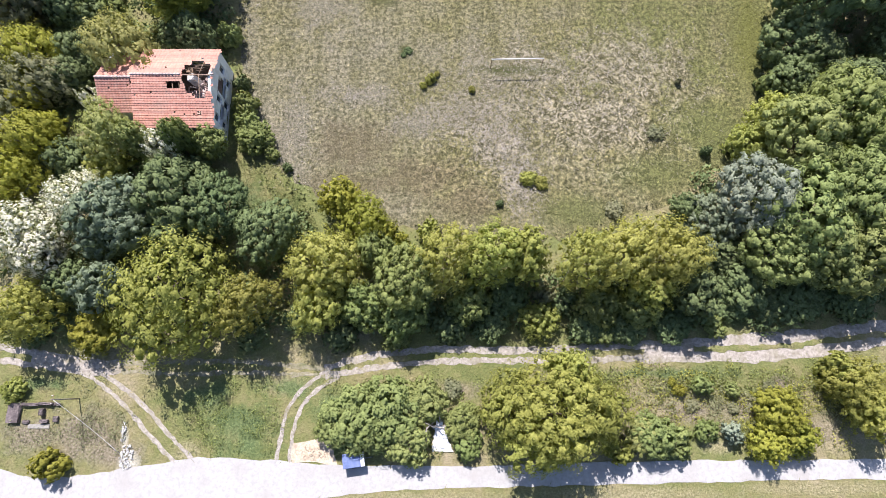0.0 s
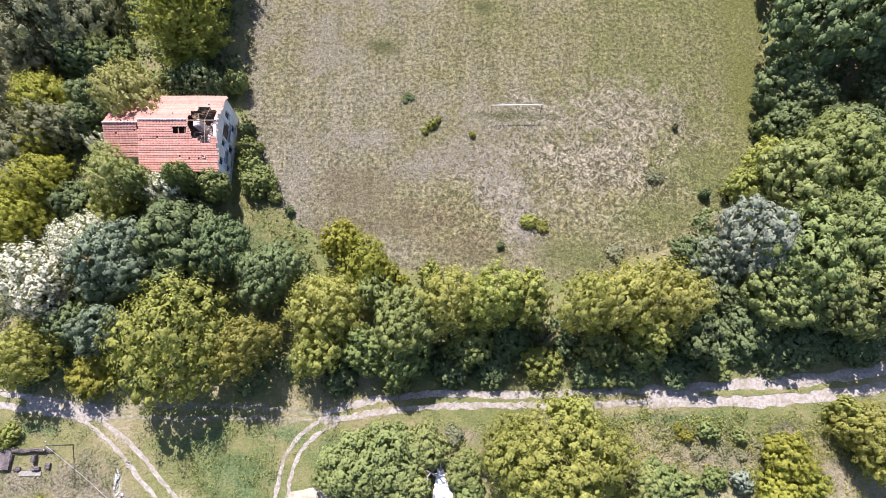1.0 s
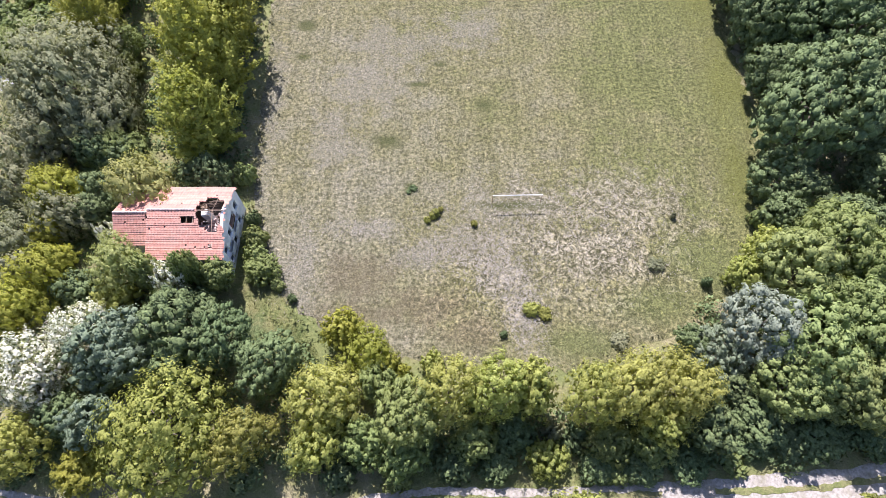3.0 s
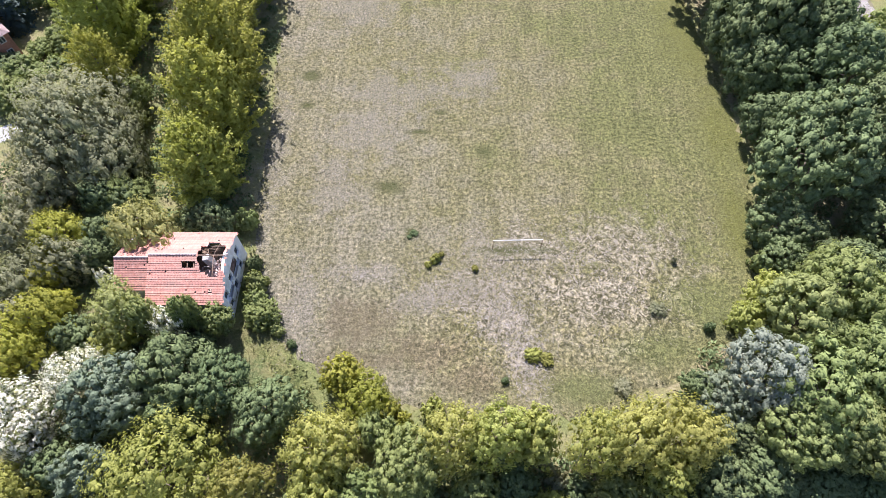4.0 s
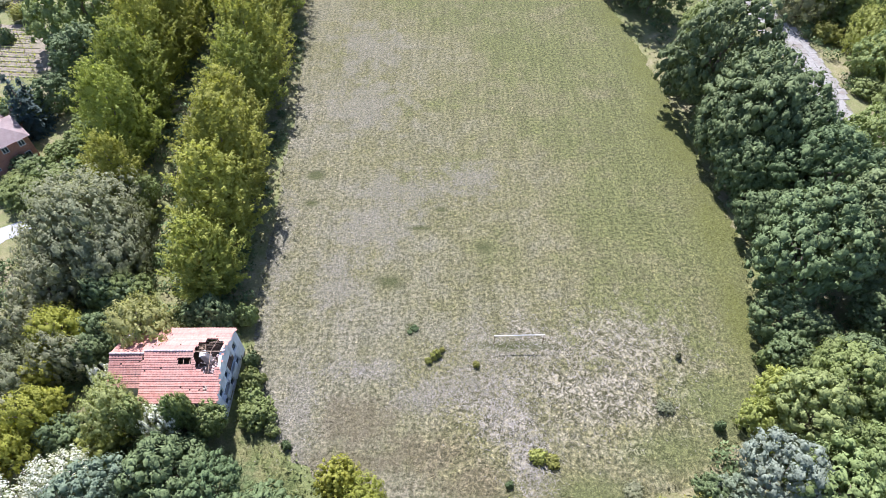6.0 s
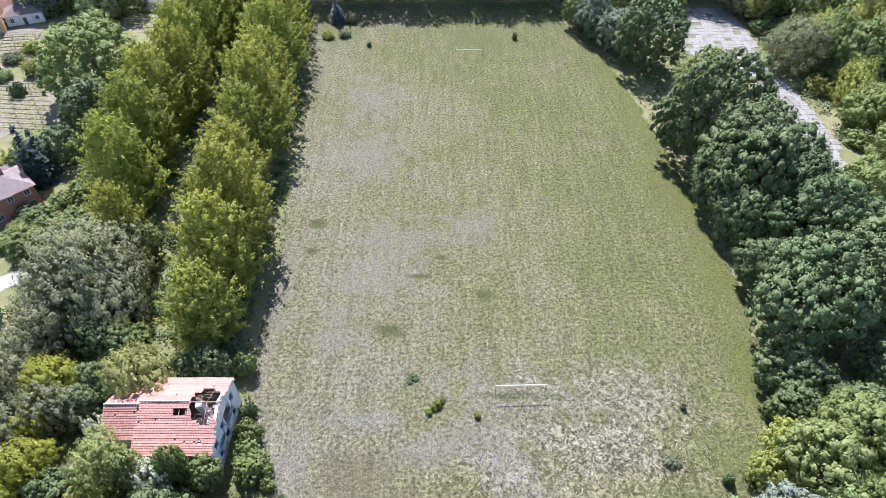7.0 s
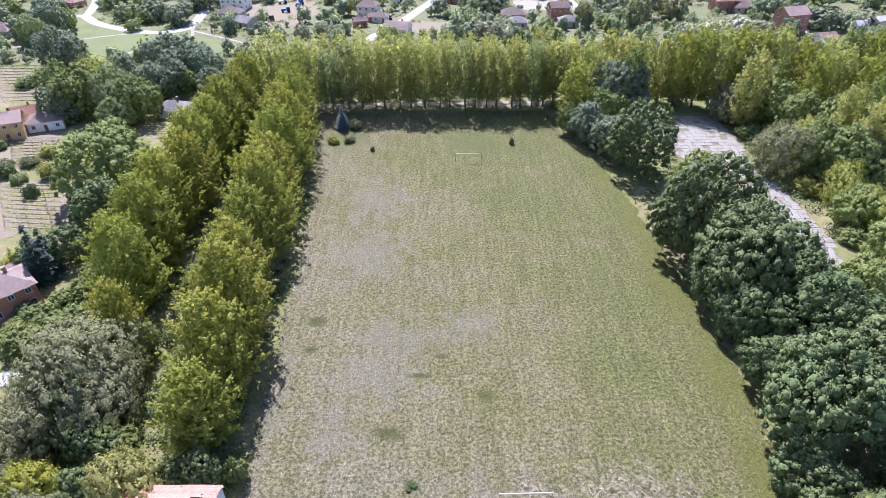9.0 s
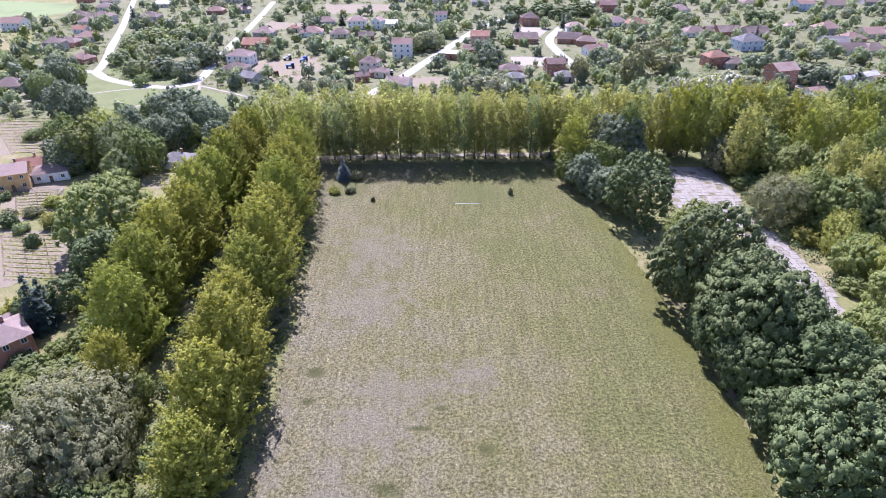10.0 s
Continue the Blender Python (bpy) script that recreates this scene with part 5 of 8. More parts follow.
tree("walnut", -9.6, 10.2, 6.0, 3, "broad green walnut tree with a dense crown", "trees along the track")
tree("walnut", -8.4, 17.5, 6.0, 2.5, "broad green walnut tree with a dense crown", "trees along the track")
bush("walnut", 3.8, 10.6, 5.2, 3.0, "leafy mid-green bush with thin stems", "trees along the track")
bush("walnut", 20.3, 10.3, 4.5, 3.0, "leafy mid-green bush with thin stems", "trees along the track")
bush("walnut", 25.4, 10.0, 4, 2.9, "leafy mid-green bush with thin stems", "trees along the track")
bush("dark", 8.9, 11.8, 3.1, 2.7, "dense bush of dark green leaves", "trees along the track")
bush("dark", 16.2, 11.1, 2.4, 2.0, "dense bush of dark green leaves", "trees along the track")
bush("olive", 12.8, 8.8, 3.4, 2.7, "yellow-green bush in new leaf", "trees along the track")
bush("olive", -1.2, 20.0, 4, 1.9, "yellow-green bush in new leaf", "trees along the track")
bush("grey", 13.6, 11.7, 4, 1.4, "grey-green bush of thin twigs", "trees along the track")
bush("dark", 1.7, 7.7, 2.2, 2.4, "dense bush of dark green leaves", "trees along the track")
bush("dark", 6.7, 8.1, 2.2, 2.6, "dense bush of dark green leaves", "trees along the track")
bush("dark", 19.0, 7.7, 2.0, 2.5, "dense bush of dark green leaves", "trees along the track")
bush("dark", 24.1, 7.4, 1.8, 2.5, "dense bush of dark green leaves", "trees along the track")
bush("dark", 29.8, 7.9, 2.1, 2.6, "dense bush of dark green leaves", "trees along the track")
bush("dark", 38.2, 11.2, 2.1, 2.9, "dense bush of dark green leaves", "trees along the track")
bush("dark", 43.3, 11.3, 2.1, 2.9, "dense bush of dark green leaves", "trees along the track")
bush("dark", 48.5, 11.8, 2.1, 2.9, "dense bush of dark green leaves", "trees along the track")
bush("dark", 54.1, 12.5, 2.1, 2.9, "dense bush of dark green leaves", "trees along the track")
bush("dark", -12.6, 6.8, 2.1, 2.4, "dense bush of dark green leaves", "trees along the track")
bush("dark", -18.4, 8.6, 2.1, 2.2, "dense bush of dark green leaves", "trees along the track")
bush("dark", -24.0, 6.8, 2.1, 2.3, "dense bush of dark green leaves", "trees along the track")
bush("dark", -37.6, 6.9, 2.1, 2.1, "dense bush of dark green leaves", "trees along the track")
bush("dark", -51.5, 6.9, 1.4, 1.8, "dense bush of dark green leaves", "trees along the track")
bush("bright", 35.6, 7.8, 1.8, 1.7, "fresh green bush in new leaf", "trees along the track")
bush("bright", -5.5, 6.2, 2.2, 1.9, "fresh green bush in new leaf", "trees along the track")
bush("bright", 21.3, 6.9, 1.6, 1.7, "fresh green bush in new leaf", "trees along the track")

# the big trees at the south-east corner
tree("bright", 46.5, 30.9, 13, 5.2, "broad fresh-green tree with clumped foliage", "trees at the field corner")
tree("bright", 45.3, 20.4, 13, 5.7, "broad fresh-green tree with clumped foliage", "trees at the field corner")
tree("bright", 52.9, 23.7, 13, 5.1, "broad fresh-green tree with clumped foliage", "trees at the field corner")
tree("bright", 52.5, 17.3, 12, 5.5, "broad fresh-green tree with clumped foliage", "trees at the field corner")
tree("bright", 42.0, 16.5, 10, 3.9, "broad fresh-green tree with clumped foliage", "trees at the field corner")
tree("bright", 47.9, 16.0, 11, 4.0, "broad fresh-green tree with clumped foliage", "trees at the field corner")
tree("walnut", 52.6, 34.8, 13, 5.2, "broad green walnut tree with a dense crown", "trees at the field corner")
tree("walnut", 56.3, 31.3, 13, 4.3, "broad green walnut tree with a dense crown", "trees at the field corner")
tree("walnut", 50.1, 26.1, 12, 3.9, "broad green walnut tree with a dense crown", "trees at the field corner")
tree("silver", 40.0, 23.9, 12, 4.8, "silver-leaved tree with a pale domed crown", "trees at the field corner")
tree("slate", 35.0, 21.4, 6.5, 3.6, "slate-green tree with a dense domed crown", "trees at the field corner")
# low dark tree added where there is only deep shade below the silver tree
tree("dark", 37.1, 17.0, 4.6, 3.4, "dense dark green tree at the field's edge", "trees at the field corner")
tree("dark", 32.3, 22.6, 6, 2.2, "dense dark green tree at the field's edge", "trees at the field corner")
tree("dark", 55.2, 19.7, 11, 4.2, "dense dark green tree at the field's edge", "trees at the field corner")
# dark leaves here stand in for the strip of shade along the track
bush("dark", 46.2, 11.3, 3, 3.6, "dense bush of dark green leaves", "trees at the field corner")
bush("dark", 53.5, 11.7, 3, 3.6, "dense bush of dark green leaves", "trees at the field corner")
tree("dark", 39.0, 13.1, 4.2, 3.2, "dense dark green tree at the field's edge", "trees at the field corner")
tree("olive", 41.9, 32.5, 5.5, 2.7, "young broadleaf tree with yellow-green leaves", "trees at the field corner")
tree("olive", 45.3, 36.2, 7, 3.1, "young broadleaf tree with yellow-green leaves", "trees at the field corner")
bush("olive", 43.1, 29.3, 5, 2.0, "yellow-green bush in new leaf", "trees at the field corner")

# round the abandoned house
tree("pale", -43.0, 32.6, 10.0, 3.8, "round pale olive tree with thin twigs", "trees round the abandoned house")
bush("olive", -44.3, 28.8, 5.2, 3.5, "yellow-green bush in new leaf", "trees round the abandoned house")
tree("blossom", -36.4, 31.0, 8.2, 2.2, "tree covered in white spring blossom", "trees round the abandoned house")
tree("bright", -39.3, 31.6, 9.4, 2.0, "broad fresh-green tree with clumped foliage", "trees round the abandoned house")
tree("walnut", -33.4, 32.2, 10.0, 1.6, "broad green walnut tree with a dense crown", "trees round the abandoned house")
tree("bright", -34.9, 31.8, 9.0, 1.5, "broad fresh-green tree with clumped foliage", "trees round the abandoned house")
tree("bright", -30.6, 32.0, 6.4, 2.2, "broad fresh-green tree with clumped foliage", "trees round the abandoned house")
bush("dark", -33.0, 28.8, 4.0, 2.4, "dense bush of dark green leaves", "trees round the abandoned house")
bush("walnut", -27.0, 38.6, 3.4, 2.0, "leafy mid-green bush with thin stems", "trees round the abandoned house")
bush("walnut", -25.4, 33.8, 3.4, 2.6, "leafy mid-green bush with thin stems", "trees round the abandoned house")
bush("bright", -26.6, 36.0, 3.4, 1.9, "fresh green bush in new leaf", "trees round the abandoned house")
bush("dark", -28.0, 42.2, 2.4, 1.3, "dense bush of dark green leaves", "trees round the abandoned house")
bush("bright", -23.2, 31.6, 1.6, 1.1, "fresh green bush in new leaf", "trees round the abandoned house")
bush("blossom", -47.4, 38.6, 5.4, 1.9, "bush covered in white spring blossom", "trees round the abandoned house")
tree("pale", -43.0, 45.0, 10.6, 5.0, "round pale olive tree with thin twigs", "trees round the abandoned house")
tree("dark", -34.2, 48.2, 7.2, 2.8, "dense dark green tree at the field's edge", "trees round the abandoned house")
tree("dark", -37.2, 48.4, 6.0, 2.4, "dense dark green tree at the field's edge", "trees round the abandoned house")
bush("bright", -30.0, 49.2, 4.2, 1.8, "fresh green bush in new leaf", "trees round the abandoned house")
tree("dark", -52, 52, 7, 3, "dense dark green tree at the field's edge", "trees round the abandoned house")
tree("walnut", -48.5, 53, 6.5, 3.4, "broad green walnut tree with a dense crown", "trees round the abandoned house")
tree("yellow", -56.5, 45.5, 8, 4.2, "golden-green tree in new leaf", "trees round the abandoned house")
tree("yellow", -53.8, 31.7, 9, 4.1, "golden-green tree in new leaf", "trees round the abandoned house")
tree("yellow", -54.8, 27.3, 9, 3.5, "golden-green tree in new leaf", "trees round the abandoned house")
tree("yellow", -56.2, 38.8, 6, 2.2, "golden-green tree in new leaf", "trees round the abandoned house")
tree("yellow", -52.6, 33.9, 7, 2.2, "golden-green tree in new leaf", "trees round the abandoned house")
tree("yellow", -56.2, 25.8, 7, 2.6, "golden-green tree in new leaf", "trees round the abandoned house")
tree("grey", -56.5, 60.3, 15.5, 8.2, "grey-green willow with thin feathery twigs", "trees round the abandoned house")
tree("grey", -60.9, 52.8, 10, 5.1, "grey-green willow with thin feathery twigs", "trees round the abandoned house")
tree("grey", -52.5, 58.0, 10, 5.1, "grey-green willow with thin feathery twigs", "trees round the abandoned house")
tree("grey", -54.1, 41.1, 8, 4.0, "grey-green willow with thin feathery twigs", "trees round the abandoned house")
tree("grey", -60.0, 37.9, 7.6, 4.1, "grey-green willow with thin feathery twigs", "trees round the abandoned house")
tree("grey", -61.0, 65.5, 10.5, 5.2, "grey-green willow with thin feathery twigs", "trees round the abandoned house")
tree("grey", -62.6, 45.3, 8, 4.1, "grey-green willow with thin feathery twigs", "trees round the abandoned house")
tree("grey", -58.3, 32.5, 6, 3.1, "grey-green willow with thin feathery twigs", "trees round the abandoned house")
tree("dark", -50.5, 45.3, 6.1, 3.3, "dense dark green tree at the field's edge", "trees round the abandoned house")
tree("dark", -49.6, 30.0, 6, 3.0, "dense dark green tree at the field's edge", "trees round the abandoned house")
tree("dark", -48.5, 52.0, 6, 3.1, "dense dark green tree at the field's edge", "trees round the abandoned house")
tree("dark", -51.1, 42.3, 6, 2.8, "dense dark green tree at the field's edge", "trees round the abandoned house")

# the dark trees along the east side
tree("dark", 49.8, 47.5, 8.0, 4.2, "dense dark green tree at the field's edge", "trees along the east side")
tree("dark", 49.3, 41.3, 6.5, 3.4, "dense dark green tree at the field's edge", "trees along the east side")
tree("dark", 53.2, 44.4, 7.5, 3.8, "dense dark green tree at the field's edge", "trees along the east side")
tree("dark", 58.1, 38.4, 10.0, 4.6, "dense dark green tree at the field's edge", "trees along the east side")
tree("dark", 54.8, 66.2, 11.0, 5.5, "dense dark green tree at the field's edge", "trees along the east side")
tree("dark", 55.1, 56.6, 18.8, 8.3, "dense dark green tree at the field's edge", "trees along the east side")
tree("dark", 64.8, 59.7, 19.2, 8.5, "dense dark green tree at the field's edge", "trees along the east side")
tree("dark", 65.3, 71.3, 18.4, 8.2, "dense dark green tree at the field's edge", "trees along the east side")
tree("dark", 54.9, 77.7, 12.0, 5.4, "dense dark green tree at the field's edge", "trees along the east side")
tree("dark", 56.8, 87.1, 20.4, 9.0, "dense dark green tree at the field's edge", "trees along the east side")
tree("dark", 62.6, 84.0, 16.0, 7.0, "dense dark green tree at the field's edge", "trees along the east side")
tree("dark", 55.1, 92.6, 11.0, 5.9, "dense dark green tree at the field's edge", "trees along the east side")
tree("dark", 64.5, 46.5, 9.5, 5.2, "dense dark green tree at the field's edge", "trees along the east side")
bush("walnut", 46.9, 41.7, 4.2, 2.1, "leafy mid-green bush with thin stems", "trees along the east side")
tree("walnut", 53.2, 39.0, 8.0, 3.9, "broad green walnut tree with a dense crown", "trees along the east side")
tree("walnut", 76.0, 85.5, 9.0, 5.4, "broad green walnut tree with a dense crown", "trees along the east side")
tree("walnut", 65.0, 96.9, 12.5, 6.2, "broad green walnut tree with a dense crown", "trees along the east side")
tree("dark", 52.8, 143.5, 19, 8.6, "dense dark green tree at the field's edge", "trees along the east side")
# slate leaves on the far trees: dark green made paler for haze
tree("slate", 57.3, 185.1, 16.3, 8.6, "slate-green tree with a dense domed crown", "trees along the east side")
tree("slate", 48.2, 152.5, 12.0, 5.6, "slate-green tree with a dense domed crown", "trees along the east side")
tree("slate", 42.5, 163.5, 12.0, 5.4, "slate-green tree with a dense domed crown", "trees along the east side")
tree("dark", 56.0, 105.7, 22.6, 10.0, "dense dark green tree at the field's edge", "trees along the east side")
tree("dark", 53.9, 111.8, 9.5, 5.1, "dense dark green tree at the field's edge", "trees along the east side")
tree("dark", 59.4, 90.5, 21.5, 9.0, "dense dark green tree at the field's edge", "trees along the east side")
tree("dark", 56.2, 86.0, 11.8, 6.4, "dense dark green tree at the field's edge", "trees along the east side")
tree("dark", 62.6, 82.6, 16.6, 7.2, "dense dark green tree at the field's edge", "trees along the east side")
tree("dark", 55.9, 77.7, 11.0, 5.5, "dense dark green tree at the field's edge", "trees along the east side")
tree("slate", 45.0, 158.5, 9.6, 4.6, "slate-green tree with a dense domed crown", "trees along the east side")
tree("walnut", 60.6, 119.8, 16.2, 7.6, "broad green walnut tree with a dense crown", "trees along the east side")
tree("walnut", 49.3, 173.4, 12.0, 6.5, "broad green walnut tree with a dense crown", "trees along the east side")
tree("walnut", 78.3, 83.9, 13.0, 6.2, "broad green walnut tree with a dense crown", "trees along the east side")
tree("walnut", 72.1, 82.0, 10.0, 5.2, "broad green walnut tree with a dense crown", "trees along the east side")
tree("walnut", 63.4, 107.3, 13.0, 6.2, "broad green walnut tree with a dense crown", "trees along the east side")
tree("walnut", 39.0, 169.0, 9.5, 4.2, "broad green walnut tree with a dense crown", "trees along the east side")

# beyond the concrete strip
tree("grey", 90.2, 141.7, 14.2, 7.3, "grey-green willow with thin feathery twigs", "scrub beyond the concrete strip")
tree("grey", 90.8, 177.5, 12.2, 6.6, "grey-green willow with thin feathery twigs", "scrub beyond the concrete strip")
tree("grey", 80.4, 192.5, 9.1, 4.9, "grey-green willow with thin feathery twigs", "scrub beyond the concrete strip")
bush("bright", 101.5, 136.5, 5, 6.0, "fresh green bush in new leaf", "scrub beyond the concrete strip")
tree("bright", 96.5, 102.0, 10.5, 6.0, "broad fresh-green tree with clumped foliage", "scrub beyond the concrete strip")
bush("bright", 93.6, 165.2, 4, 4.9, "fresh green bush in new leaf", "scrub beyond the concrete strip")
bush("bright", 92.8, 108.5, 3.4, 3.6, "fresh green bush in new leaf", "scrub beyond the concrete strip")
bush("bright", 99.6, 171.7, 5, 5.4, "fresh green bush in new leaf", "scrub beyond the concrete strip")
tree("bright", 110.5, 130.7, 12.0, 6.3, "broad fresh-green tree with clumped foliage", "scrub beyond the concrete strip")
tree("olive", 98.7, 125.7, 10.6, 5.6, "young broadleaf tree with yellow-green leaves", "scrub beyond the concrete strip")
tree("olive", 98.1, 116.0, 10.0, 5.3, "young broadleaf tree with yellow-green leaves", "scrub beyond the concrete strip")
bush("olive", 93.0, 130.6, 4, 3.5, "yellow-green bush in new leaf", "scrub beyond the concrete strip")
tree("olive", 99.1, 111.3, 9.7, 5.1, "young broadleaf tree with yellow-green leaves", "scrub beyond the concrete strip")
tree("olive", 103.3, 153.2, 10.5, 5.5, "young broadleaf tree with yellow-green leaves", "scrub beyond the concrete strip")
tree("bright", 95.8, 115.5, 10.0, 5.3, "broad fresh-green tree with clumped foliage", "scrub beyond the concrete strip")
tree("walnut", 100.6, 140.9, 14.8, 7.6, "broad green walnut tree with a dense crown", "scrub beyond the concrete strip")
tree("bright", 105.3, 136.4, 15.8, 8.1, "broad fresh-green tree with clumped foliage", "scrub beyond the concrete strip")
tree("walnut", 117.2, 144.2, 18.1, 9.2, "broad green walnut tree with a dense crown", "scrub beyond the concrete strip")
tree("bright", 104.6, 164.9, 14.5, 7.5, "broad fresh-green tree with clumped foliage", "scrub beyond the concrete strip")
tree("walnut", 99.5, 175.2, 17.4, 9.0, "broad green walnut tree with a dense crown", "scrub beyond the concrete strip")
tree("grey", 92.0, 181.0, 12.0, 4.6, "grey-green willow with thin feathery twigs", "scrub beyond the concrete strip")
tree("walnut", 70.7, 178.4, 5.5, 3.4, "broad green walnut tree with a dense crown", "scrub beyond the concrete strip")
tree("bright", 115.2, 158.6, 16.0, 8.3, "broad fresh-green tree with clumped foliage", "scrub beyond the concrete strip")

# west of the poplars
tree("walnut", -85.0, 131.4, 18.5, 12.0, "broad green walnut tree with a dense crown", "trees west of the poplars")
tree("dark", -80.6, 115.3, 12.3, 6.5, "dense dark green tree at the field's edge", "trees west of the poplars")
tree("dark", -82.0, 102.5, 8.2, 4.4, "dense dark green tree at the field's edge", "trees west of the poplars")
tree("dark", -86.0, 98.9, 7.5, 4.0, "dense dark green tree at the field's edge", "trees west of the poplars")
bush("walnut", -76.3, 75.5, 4.5, 4.0, "leafy mid-green bush with thin stems", "trees west of the poplars")
bush("walnut", -76.4, 81.9, 3.6, 3.6, "leafy mid-green bush with thin stems", "trees west of the poplars")
tree("walnut", -53.7, 73.8, 7, 3.3, "broad green walnut tree with a dense crown", "trees west of the poplars")
tree("walnut", -53.6, 69.2, 6, 3.2, "broad green walnut tree with a dense crown", "trees west of the poplars")
bush("olive", -107.6, 140.7, 4, 2.8, "yellow-green bush in new leaf", "trees west of the poplars")
bush("olive", -90.8, 99.3, 5, 3.6, "yellow-green bush in new leaf", "trees west of the poplars")
bush("olive", -86.1, 89.8, 4, 2.2, "yellow-green bush in new leaf", "trees west of the poplars")
bush("dark", -106.3, 130.1, 3.5, 2.0, "dense bush of dark green leaves", "trees west of the poplars")
bush("dark", -119.4, 141.4, 3.5, 2.5, "dense bush of dark green leaves", "trees west of the poplars")
bush("dark", -79.8, 83.8, 3, 3.2, "dense bush of dark green leaves", "trees west of the poplars")
tree("grey", -58.5, 66.2, 15.1, 8.0, "grey-green willow with thin feathery twigs", "trees west of the poplars")
tree("grey", -62.0, 60.3, 11.0, 6.0, "grey-green willow with thin feathery twigs", "trees west of the poplars")
tree("grey", -52.7, 62.3, 10, 5.2, "grey-green willow with thin feathery twigs", "trees west of the poplars")
tree("walnut", -119.3, 184.7, 16.2, 8.3, "broad green walnut tree with a dense crown", "trees west of the poplars")
# the slate ones are dark trees whose leaf colour is lifted for haze
tree("slate", -124.1, 180.2, 12.0, 6.3, "slate-green tree with a dense domed crown", "trees west of the poplars")
tree("far_green", -106.8, 182.2, 16.0, 8.2, "mid-green broadleaf tree with a loose crown", "trees west of the poplars")
tree("walnut", -98.4, 179.5, 14.2, 7.4, "broad green walnut tree with a dense crown", "trees west of the poplars")
tree("olive", -120.1, 197.1, 15.4, 7.9, "young broadleaf tree with yellow-green leaves", "trees west of the poplars")
tree("slate", -101.8, 197.8, 12.9, 6.8, "slate-green tree with a dense domed crown", "trees west of the poplars")
tree("walnut", -137.8, 202.9, 11.8, 6.1, "broad green walnut tree with a dense crown", "trees west of the poplars")
bush("far_green", -121.6, 178.7, 5, 4.8, "mid-green bush beside the gardens", "trees west of the poplars")
tree("far_green", -101.8, 171.7, 10.2, 5.4, "mid-green broadleaf tree with a loose crown", "trees west of the poplars")
tree("walnut", -93.0, 205.0, 9.2, 5.0, "broad green walnut tree with a dense crown", "trees west of the poplars")
tree("slate", -117.3, 211.6, 12.1, 6.3, "slate-green tree with a dense domed crown", "trees west of the poplars")
tree("slate", -106.3, 222.3, 16.0, 8.3, "slate-green tree with a dense domed crown", "trees west of the poplars")
tree("slate", -96.4, 219.2, 15.6, 8.2, "slate-green tree with a dense domed crown", "trees west of the poplars")
tree("slate", -86.7, 212.3, 13.5, 7.2, "slate-green tree with a dense domed crown", "trees west of the poplars")
tree("slate", -79.8, 197.1, 11.2, 6.0, "slate-green tree with a dense domed crown", "trees west of the poplars")
tree("slate", -154.9, 236.2, 15.0, 7.9, "slate-green tree with a dense domed crown", "trees west of the poplars")
tree("slate", -147.2, 232.0, 12.9, 6.9, "slate-green tree with a dense domed crown", "trees west of the poplars")
tree("slate", -182.1, 277.8, 15.2, 8.0, "slate-green tree with a dense domed crown", "trees west of the poplars")
tree("slate", -97.0, 203.4, 13.1, 6.9, "slate-green tree with a dense domed crown", "trees west of the poplars")
tree("far_green", -180.5, 263.0, 12.6, 6.6, "mid-green broadleaf tree with a loose crown", "trees west of the poplars")
tree("walnut", -180.5, 288.0, 10.4, 5.5, "broad green walnut tree with a dense crown", "trees west of the poplars")
bush("far_green", -154.4, 211.0, 4, 4.3, "mid-green bush beside the gardens", "trees west of the poplars")
bush("grey", -123.1, 146.8, 2.4, 2.2, "grey-green bush of thin twigs", "trees west of the poplars")
bush("grey", -116.9, 147.9, 2.6, 2.9, "grey-green bush of thin twigs", "trees west of the poplars")
bush("olive", -114.8, 154.0, 3, 3.0, "yellow-green bush in new leaf", "trees west of the poplars")
bush("olive", -111.6, 157.8, 2.4, 2.0, "yellow-green bush in new leaf", "trees west of the poplars")
bush("olive", -132.2, 173.4, 1.6, 1.6, "yellow-green bush in new leaf", "trees west of the poplars")
bush("far_green", -114.1, 137.8, 2.6, 2.4, "mid-green bush beside the gardens", "trees west of the poplars")
bush("far_green", -104.0, 139.4, 2.8, 2.5, "mid-green bush beside the gardens", "trees west of the poplars")
bush("far_green", -131.7, 158.4, 2.4, 2.0, "mid-green bush beside the gardens", "trees west of the poplars")
bush("walnut", -75.6, 87.9, 3, 2.9, "leafy mid-green bush with thin stems", "trees west of the poplars")
bush("walnut", -73.8, 91.8, 3, 2.7, "leafy mid-green bush with thin stems", "trees west of the poplars")
bush("walnut", -79.2, 79.9, 2.8, 3.4, "leafy mid-green bush with thin stems", "trees west of the poplars")
bush("walnut", -73.9, 81.6, 2.6, 3.0, "leafy mid-green bush with thin stems", "trees west of the poplars")
bush("walnut", -73.0, 97.1, 3.4, 3.1, "leafy mid-green bush with thin stems", "trees west of the poplars")
bush("bright", -71.5, 84.3, 2.4, 2.4, "fresh green bush in new leaf", "trees west of the poplars")
bush("bright", -57.7, 75.8, 4, 3.7, "fresh green bush in new leaf", "trees west of the poplars")
bush("bright", -80.7, 76.8, 2.2, 2.7, "fresh green bush in new leaf", "trees west of the poplars")

